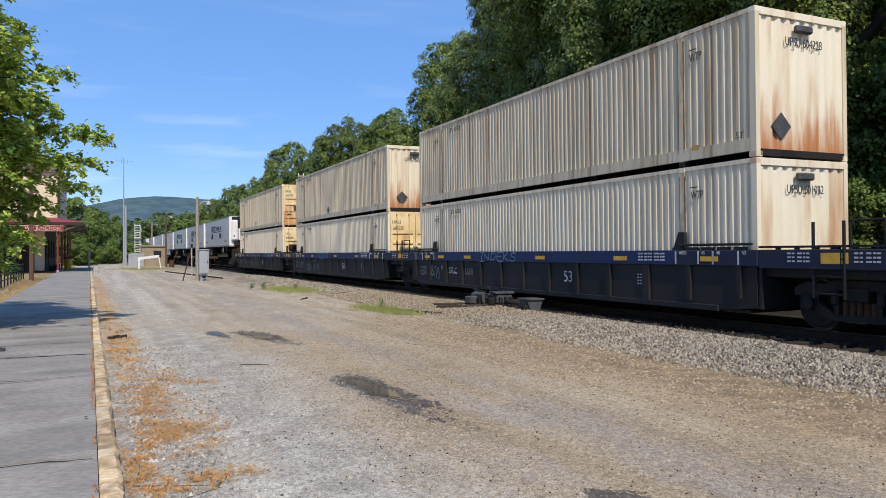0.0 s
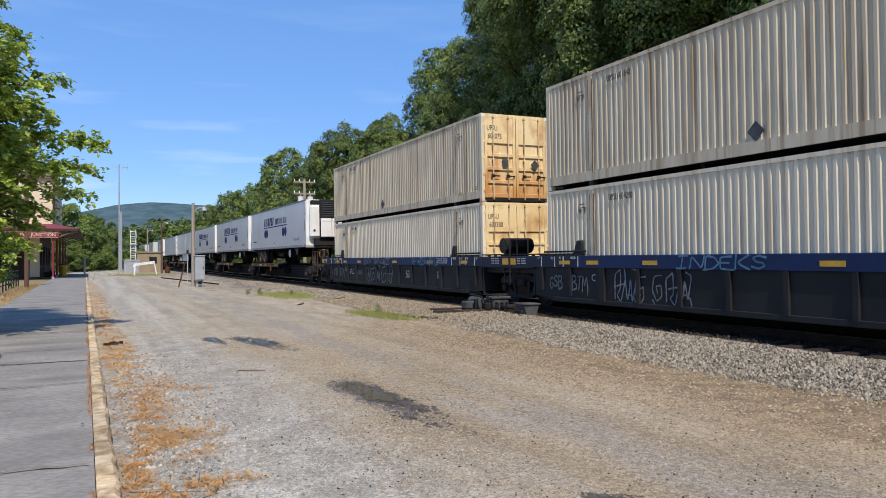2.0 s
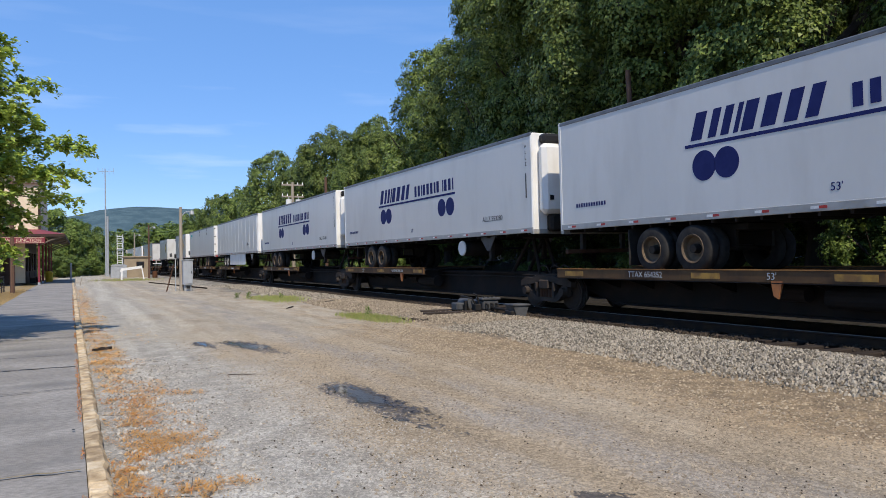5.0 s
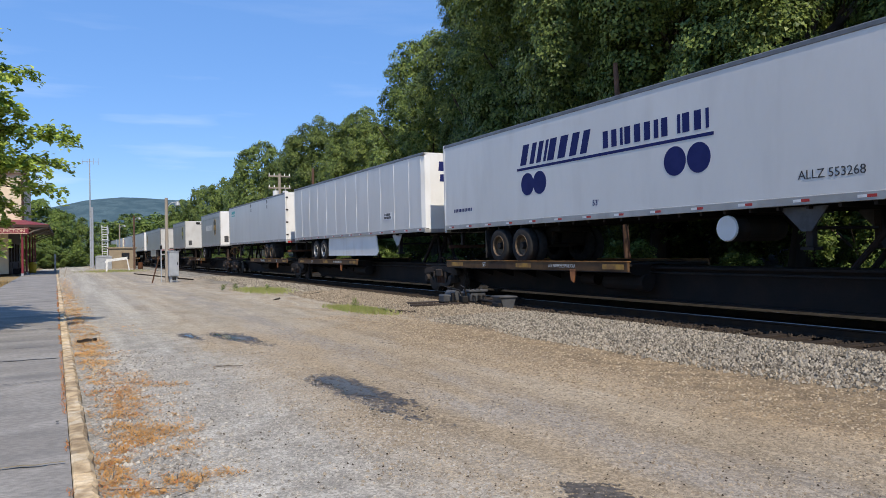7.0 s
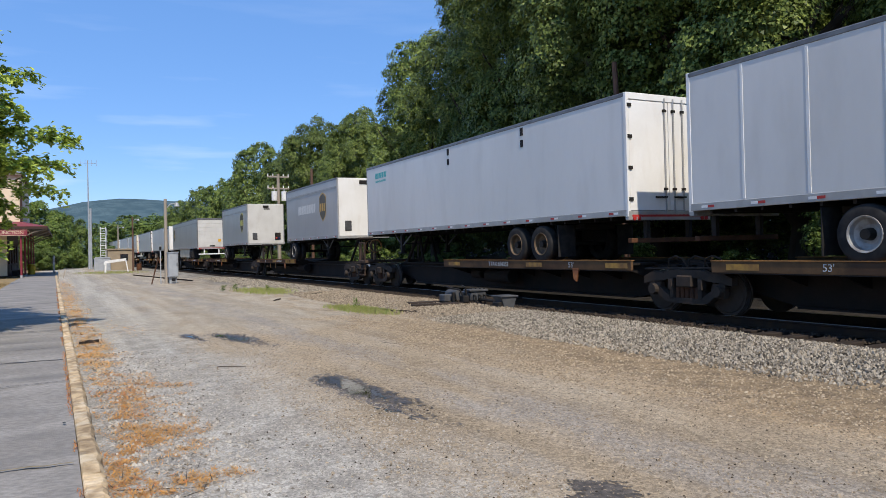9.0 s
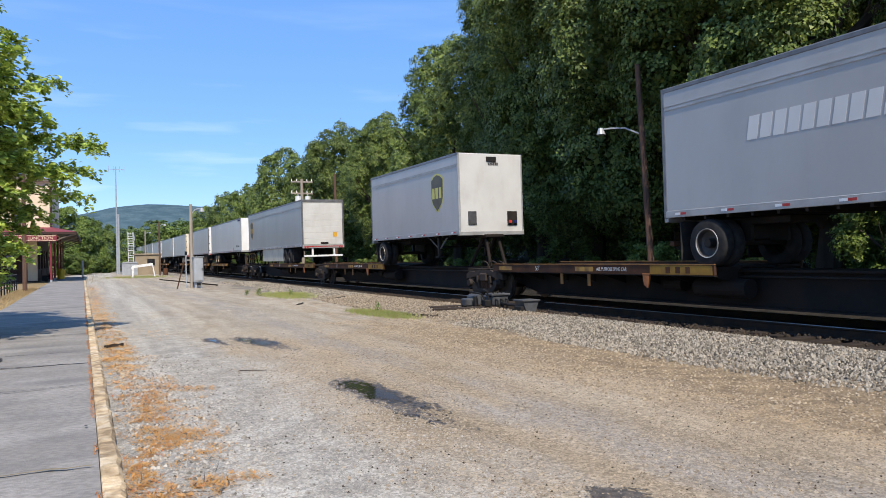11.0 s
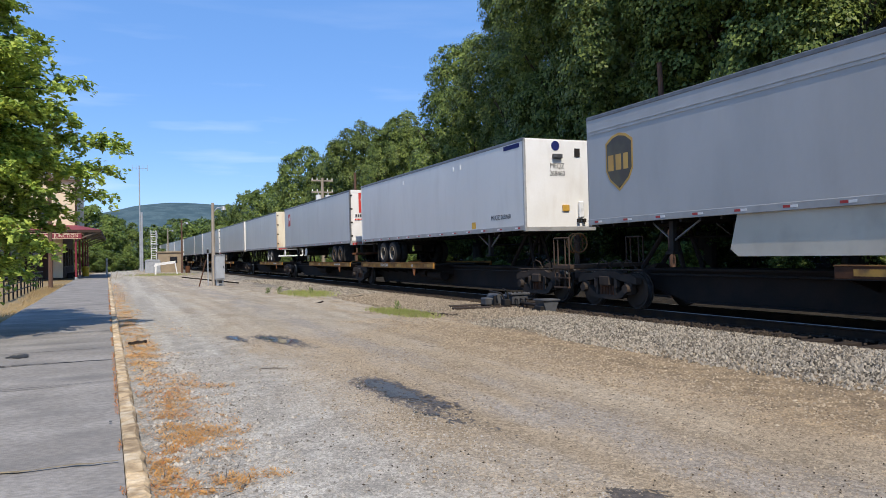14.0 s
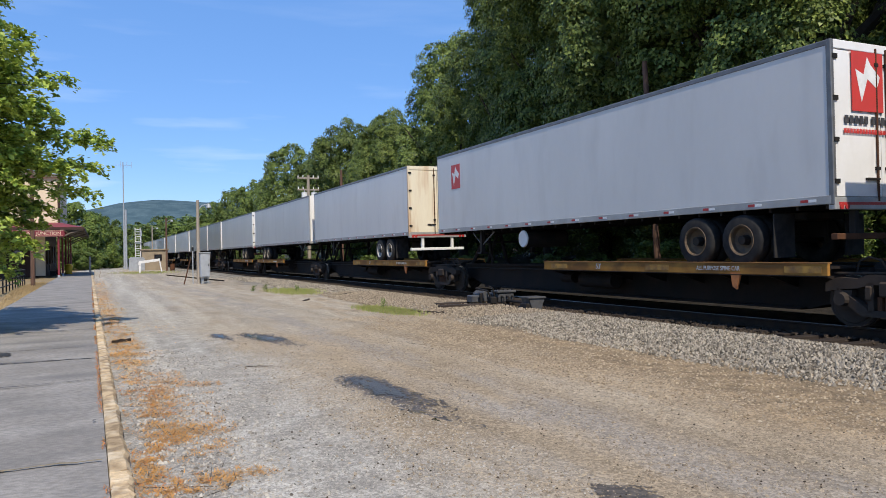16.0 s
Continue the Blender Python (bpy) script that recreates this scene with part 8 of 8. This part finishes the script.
    if legs:
        ly = 2.9 if L > 12 else 2.3
        for sx in (-1, 1):
            lo, hi = sorted((sx * 0.92, sx * 1.06))
            part("landing_leg", YB(lo, hi, ly - 0.07, ly + 0.07, 1.42, zb - 0.02, 0.01), M_STEELDK, r)
            if reefer or round_nose:
                part("leg_gusset", prism(((Y(ly - 0.42), zb - 0.02), (Y(ly + 0.55), zb - 0.02), (Y(ly + 0.10), zb - 0.46), (Y(ly - 0.08), zb - 0.46)), "x", sx * 1.10 - 0.015, sx * 1.10 + 0.015), M_GALV if round_nose else M_GREYBOX, r, "triangular gusset plate of the landing gear")
            else:
                part("leg_brace", C((sx * 0.99, Y(ly), 1.65), (sx * 0.99, Y(ly + 0.9), zb - 0.03), 0.026, seg=6), M_FRAME, r)
                part("leg_brace", C((sx * 0.99, Y(ly), 1.65), (sx * 0.99, Y(ly - 0.7), zb - 0.03), 0.026, seg=6), M_FRAME, r)
            part("leg_foot", YB(lo - 0.06, hi + 0.06, ly - 0.13, ly + 0.13, 1.36, 1.42), M_STEELDK, r)
        part("leg_tie", C((-0.99, Y(ly), 1.75), (0.99, Y(ly), 1.75), 0.03, seg=6), M_STEELDK, r)
    if tank:
        ty = 4.6 if tank is True else tank
        tk = part("fuel_tank", C((-1.14, Y(ty), 1.80), (0.3, Y(ty), 1.80), 0.26, seg=20), M_STEELDK, r, "round fuel tank")
        part("end_cap", C((-1.18, Y(ty), 1.80), (-1.14, Y(ty), 1.80), 0.245, 0.26, 20), M_TRAILEND, tk, "white tank end")
        part("tank_strap", C((-0.8, Y(ty), 1.80), (-0.75, Y(ty), 1.80), 0.27, seg=18), M_STEELDK, r)
    if skirt:
        a0, a1 = (L - axle_at - 7.5, L - axle_at - 1.3)
        for sx in (-1,):
            lo, hi = sorted((sx * 1.24, sx * 1.20))
            pts = [(Y(a0 + 0.1), zb), (Y(a1), zb), (Y(a1 + 0.05), 1.30), (Y(a0 + 0.1), 1.30), (Y(a0 - 0.1), 1.45)]
            part("side_skirt", prism(pts, "x", lo, hi), M_SKIRT if body is M_TRAILGR else M_TRAILEND, r, "long beige side skirt" if body is M_TRAILGR else "long off-white side skirt")
    return on_train(r, u)


def shield(parent, y, z, s, gold=False):
    """The carrier's shield, as a plain shape."""
    out = [(-0.5, 0.42), (-0.25, 0.56), (0.0, 0.6), (0.25, 0.56), (0.5, 0.42), (0.5, -0.2), (0.36, -0.42), (0.0, -0.66), (-0.36, -0.42), (-0.5, -0.2)]
    for k, m, d in ((1.0, M_SHIELDO if gold else M_SHIELDY, 0.004), (0.9, M_SHIELD, 0.008)):
        bm = prism([(a * s * k * 0.92, b * s * k) for a, b in out], "y", -d, 0.0)
        bmesh.ops.transform(bm, matrix=SIDE(-1.302, y, z), verts=bm.verts)
        part("emblem", bm, m, parent, "shield emblem")
    mm = M_SHIELDO if gold else M_SHIELDY
    text_bars(parent, mm, SIDE(-1.311, y + 0.0, z - 0.03 * s), [0.26 * s, 0.26 * s, 0.22 * s], 0.34 * s, 0.0, "emblem_bars", 0.3)["kind"] = "stuff"


def carrier_marks(r, L):
    """Navy word bars, underline and two pairs of discs on the refrigerated trailers."""
    big = [0.46, 0.32, 0.32, 0.18, 0.46, 0.50, 0.44, 0.40]
    small = [0.30, 0.30, 0.15, 0.32, 0.32, 0.30, 0.22, 0.30, -0.16, 0.14, 0.32, 0.30, 0.14]
    text_bars(r, M_NAVY, SIDE(-1.304, 10.1, 4.08), big, 0.56, 0.18, "lettering", 0.36)
    text_bars(r, M_NAVY, SIDE(-1.304, 6.6, 4.02), small, 0.40, 0.0, "lettering", 0.40)
    part("underline", B(-1.306, -1.302, 4.75, 11.8, 3.66, 3.73), M_NAVY, r)
    for y in (11.3, 10.72, 5.8, 5.15):
        part("disc", C((-1.305, y, 3.26), (-1.300, y, 3.26), 0.31, seg=32), M_NAVY, r)
    lettering("53'", 0.20, M_NAVY, r, SIDE(-1.304, L - 7.9, 2.55))
    text_bars(r, M_NAVY, SIDE(-1.304, L - 1.3, 2.75), [0.1] * 4 + [0.1] * 8, 0.1, 0.0, "lettering", 0.4)
    return r

# ---- what runs in this train, in its order ----
def make_train():
    loads = ((9.96, "UPSU 604228", "UPSU 601032", "wall", "wall", 0.62, 5), (29.6, "UPSU 601642", "UPSU 604280", "wall", "door", 0.62, 9), (49.5, "UPSU 602075", "UPSU 603380", "door", "door", 1.25, 13))
    for k, (u, top, low, e1, e2, dia, sd) in enumerate(loads):
        z = 0.35
        container(u, z + CH + 0.01, e1, top, "dull grey 53 foot container with a rust-streaked end" if e1 == "wall" else "dull grey 53 foot container with tan rusty doors", diamond=dia, seed=k)
        container(u, z, e2, low, "lower grey 53 foot container in the well" if e2 == "wall" else "lower grey 53 foot container with tan doors", mark="", seed=0)
        well_car(u, low, sd * 7, "ACB"[k])
    for u in (8.1, 27.8, 47.5, 67.5):
        rail_truck(u, True)
    container(-9.7, 0.35, "wall", "UPSU 600112", "lower grey 53 foot container in the well", mark="", seed=0)
    well_car(-9.7, "", 99, "B")
    rail_truck(-11.6, True)
    end_gear(68.7, 1)
    # first spine car set
    t1 = (71.2, 88.6, 105.95, 123.35, 140.85, 157.6)
    for k in range(5):
        a, b = t1[k], t1[k + 1]
        if k < 4:
            spine_car(a, b, (7.6, b - a - 0.9), (1.9,), "", word="TTAX 654352" if k == 0 else "")
        else:
            spine_car(a, b, (1.4, 10.6), (b - a - 2.0,), "", word="TTAX 654352")
    end_gear(70.2, -1)
    end_gear(158.6, 1)
    L = 16.3
    for k, u in enumerate((71.2, 88.75, 106.25)):
        r = trailer(u, L, True, "white refrigerated trailer with navy lettering and discs", front="none", reefer=True, tank=True, axle_at=4.0, rim=M_RIMDK)
        carrier_marks(r, L)
        for i, ch in enumerate("ALLZ"):
            lettering(ch, 0.14, M_STENDK, r, SIDE(-1.304, 0.35, 4.62 - 0.17 * i))
        text_bars(r, M_STENDK, SIDE(-1.304, 0.35, 3.5), [0.07], 0.7)
        lettering(("ALLZ 531043", "ALLZ 553280", "ALLZ 553268")[k], 0.22, M_STENDK, r, SIDE(-1.304, 2.3, 2.66))
    r = trailer(124.0, L + 0.2, True, "white dry van trailer with side skirt and seams", ribs=12, skirt=True, round_nose=True, axle_at=4.3, rim=M_RIM)
    text_bars(r, M_NAVY, ENDF(0.05, 0.056, 4.50), [0.34, 0.28, 0.28, 0.3, 0.32], 0.34, 0.03, gap=0.3)
    text_bars(r, M_NAVY, ENDF(0.1, 0.056, 4.08), [0.24, 0.26, 0.26, 0.1, 0.22, 0.22, 0.24], 0.26, 0.03, gap=0.3)
    part("notice", B(0.45, 0.75, 0.045, 0.057, 2.9, 3.2), M_YELLOW, r)
    part("notice", B(-1.306, -1.301, 3.0, 3.8, 2.72, 3.0), M_WHITE, r)
    text_bars(r, M_STENDK, SIDE(-1.309, 3.4, 2.92), [0.12] * 5, 0.09)
    text_bars(r, M_STENDK, SIDE(-1.309, 3.4, 2.80), [0.1] * 7, 0.09)
    r = trailer(142.3, 16.1, False, "white dry van trailer riding doors first", axle_at=4.1, rim=M_RIMDK)
    text_bars(r, M_TEAL, SIDE(-1.304, 16.1 - 1.6, 4.55), [0.22, 0.14, 0.16, 0.18, 0.2, 0.14, 0.12], 0.22, 0.04, gap=0.25)
    text_bars(r, M_TEAL, SIDE(-1.304, 16.1 - 1.6, 4.32), [0.09] * 12, 0.07, gap=0.35)
    for y in (4.2, 8.6):
        part("side_vent", B(-1.31, -1.299, y, y + 0.14, 4.62, 4.84), M_STEELDK, r)
        part("side_vent", B(-1.31, -1.299, y, y + 0.14, 4.30, 4.5), M_STEELDK, r)
    # three-unit set with short trailers
    t2 = (160.7, 179.4, 198.2, 217.1)
    for k in range(3):
        a, b = t2[k], t2[k + 1]
        if k < 2:
            spine_car(a, b, (8.6, b - a - 1.0), (1.4,), "", True)
        else:
            spine_car(a, b, (0.8, 12.1), (b - a - 1.5,), "", True)
    end_gear(159.6, -1)
    end_gear(218.2, 1)
    for u in (162.0, 180.6):
        r = trailer(u, 8.7, True, "short grey parcel trailer with shield emblem", body=M_TRAILGR, endm=M_TRAILEND if u < 170 else M_ROLL, front="vents", rear="rollup", axles=1, axle_at=1.2, top_band=True, rim=M_RIM)
        shield(r, 1.75 if u > 170 else 2.2, 3.75, 1.15, u < 170)
        if u < 170:
            text_bars(r, M_STENDK, ENDF(0.45, 0.05, 4.72), [0.1] * 6, 0.12)
            text_bars(r, M_TRAILER, SIDE(-1.304, 4.9, 3.75), [0.3] * 10, 0.45, 0.08, gap=0.2)
        else:
            text_bars(r, M_STENDK, ENDF(0.1, 0.05, 4.62), [0.07] * 6, 0.10)
    r = trailer(201.25, L, False, "long grey parcel trailer with roll-up rear door", body=M_TRAILGR, rear="rollup", skirt=True, axle_at=3.85, top_band=True, bumper_white=True, rim=M_STEELDK)
    shield(r, L - 1.4, 3.7, 1.15, True)
    # second five-unit set
    t3 = (220.5, 238.0, 255.2, 272.6, 290.0, 307.4)
    rev = (False, True, True, False, True)
    for k in range(5):
        a, b = t3[k], t3[k + 1]
        spine_car(a, b, (1.0, 9.9) if rev[k] else (7.4, b - a - 0.9), (b - a - 2.0,) if rev[k] else (1.9,), "", word="" if k else "TTAX 553437")
    end_gear(219.5, -1)
    end_gear(308.4, 1)
    r = trailer(220.7, 16.2, True, "clean white dry van trailer with flat nose", front="boxes", axle_at=3.7)
    lettering("MEQZ", 0.24, M_STENDK, r, ENDF(-0.1, 0.05, 4.14), squeeze=0.8)
    lettering("268460", 0.24, M_STENDK, r, ENDF(-0.1, 0.05, 3.90), squeeze=0.8)
    lettering("MEQZ 268460", 0.22, M_STENDK, r, SIDE(-1.304, 1.6, 2.62))
    part("notice", B(-1.306, -1.301, 3.4, 3.7, 2.32, 2.55), M_YELLOW, r)
    part("tag", B(-1.306, -1.301, 0.3, 1.3, 4.72, 4.86), M_NAVY, r)
    for y in (4.5, 5.1, 10.2):
        part("side_vent", B(-1.31, -1.299, y, y + 0.12, 4.5, 4.66), M_WHITE, r)
    r = trailer(238.85, 16.2, False, "white dry van trailer with red arrow emblem on its doors", rear="old", axle_at=2.65, rim=M_RIMDK, tank=5.8)
    emblem(r, SIDE(-1.304, 14.6, 4.1), 0.85)
    emblem(r, ENDF(-0.38, -0.012, 4.3), 1.05)
    text_bars(r, M_STENDK, ENDF(-0.38, -0.012, 3.62), [0.13] * 5 + [-0.06] + [0.13] * 5, 0.14)
    text_bars(r, M_RED, ENDF(-0.38, -0.012, 3.42), [0.08] * 16, 0.08)
    r = trailer(257.8, 14.3, False, "white trailer with rust-stained rear frame", endm=M_BOXEND, rear="old", axle_at=2.9, rim=M_RIM, bumper_white=True)
    trailer(273.1, 16.5, True, "plain white dry van trailer", axle_at=4.0)
    trailer(290.6, 15.8, False, "plain white dry van trailer riding doors first", axle_at=3.8)
    u = 307.4
    trailer(307.2, 9.0, True, "short grey parcel trailer far down the train", body=M_TRAILGR, rear="rollup", axles=1, axle_at=1.2)
    t4 = [311.0 + 17.4 * k for k in range(7)]
    for k in range(6):
        spine_car(t4[k], t4[k + 1], (7.4, 16.4), (1.9,), "")
        trailer(t4[k] + 6.0, 16.2, True, "white trailer far down the train" if k % 3 else "grey trailer far down the train", body=M_TRAILGR if k % 3 == 0 else M_TRAILER)
    for u in (*t1, *t2, *t3, *t4):
        rail_truck(u)


def emblem(parent, m, s):
    """A red square with a white arrow shape."""
    for poly, mt, d in ((((-0.5, -0.5), (0.5, -0.5), (0.5, 0.5), (-0.5, 0.5)), M_RED, 0.004), (((-0.38, 0.2), (-0.2, -0.35), (0.0, 0.05), (0.3, -0.1), (0.4, 0.1), (0.1, 0.3), (0.0, 0.42), (-0.12, 0.12)), M_WHITE, 0.007)):
        bm = prism([(a * s * 0.8, b * s) for a, b in poly], "y", -d, 0.0)
        bmesh.ops.transform(bm, matrix=m, verts=bm.verts)
        part("emblem", bm, mt, parent)


make_train()
kerb()
lying_rail()
debris()
puddle("puddle", 2.78, 7.6, 0.36, 1.75, 2, 1.7, "long shallow puddle in the worn lane")
puddle("puddle", 2.03, 14.3, 0.17, 0.62, 4, 6.3, "small ragged puddle in the lane", cell=0.025)
puddle("puddle", 2.72, 13.6, 0.30, 1.3, 8, 9.4, "small broken puddle in the lane")
puddle("puddle", 2.93, 3.6, 0.24, 0.24, 20, 3.3, "edge of a wet patch in the lane", False)
ballast()
dry_grass()


def motions():
    """The train runs past at an even speed along the slightly curved, canted track."""
    lag = ((0, 0.0), (1, 0.0), (2, 0.0), (3, 0.06), (4, 0.34), (5, 0.32), (6, 0.20), (7, 0.0), (9, 0.0), (11, 0.0), (13, 0.0), (15, 0.0), (16, -0.1))
    for ob, u in MOVING:
        rows = []
        for t, late in lag:
            y = u - SPEED * t + late
            rows.append((t, pose(track_x(y), y, RAIL_Z, 0, LEAN, math.degrees(KC * y))))
        walk(ob, rows)
    # every wheelset rolls on the rail
    turn = math.degrees(SPEED / 0.457 / FPS)
    steps = [(k / FPS, k * turn) for k in range(16 * FPS + 1)]
    for ax, sy in WHEELS:
        walk(ax, [(t, pose(0, sy, 0.457, a % 360, 0, 0)) for t, a in steps])


motions()
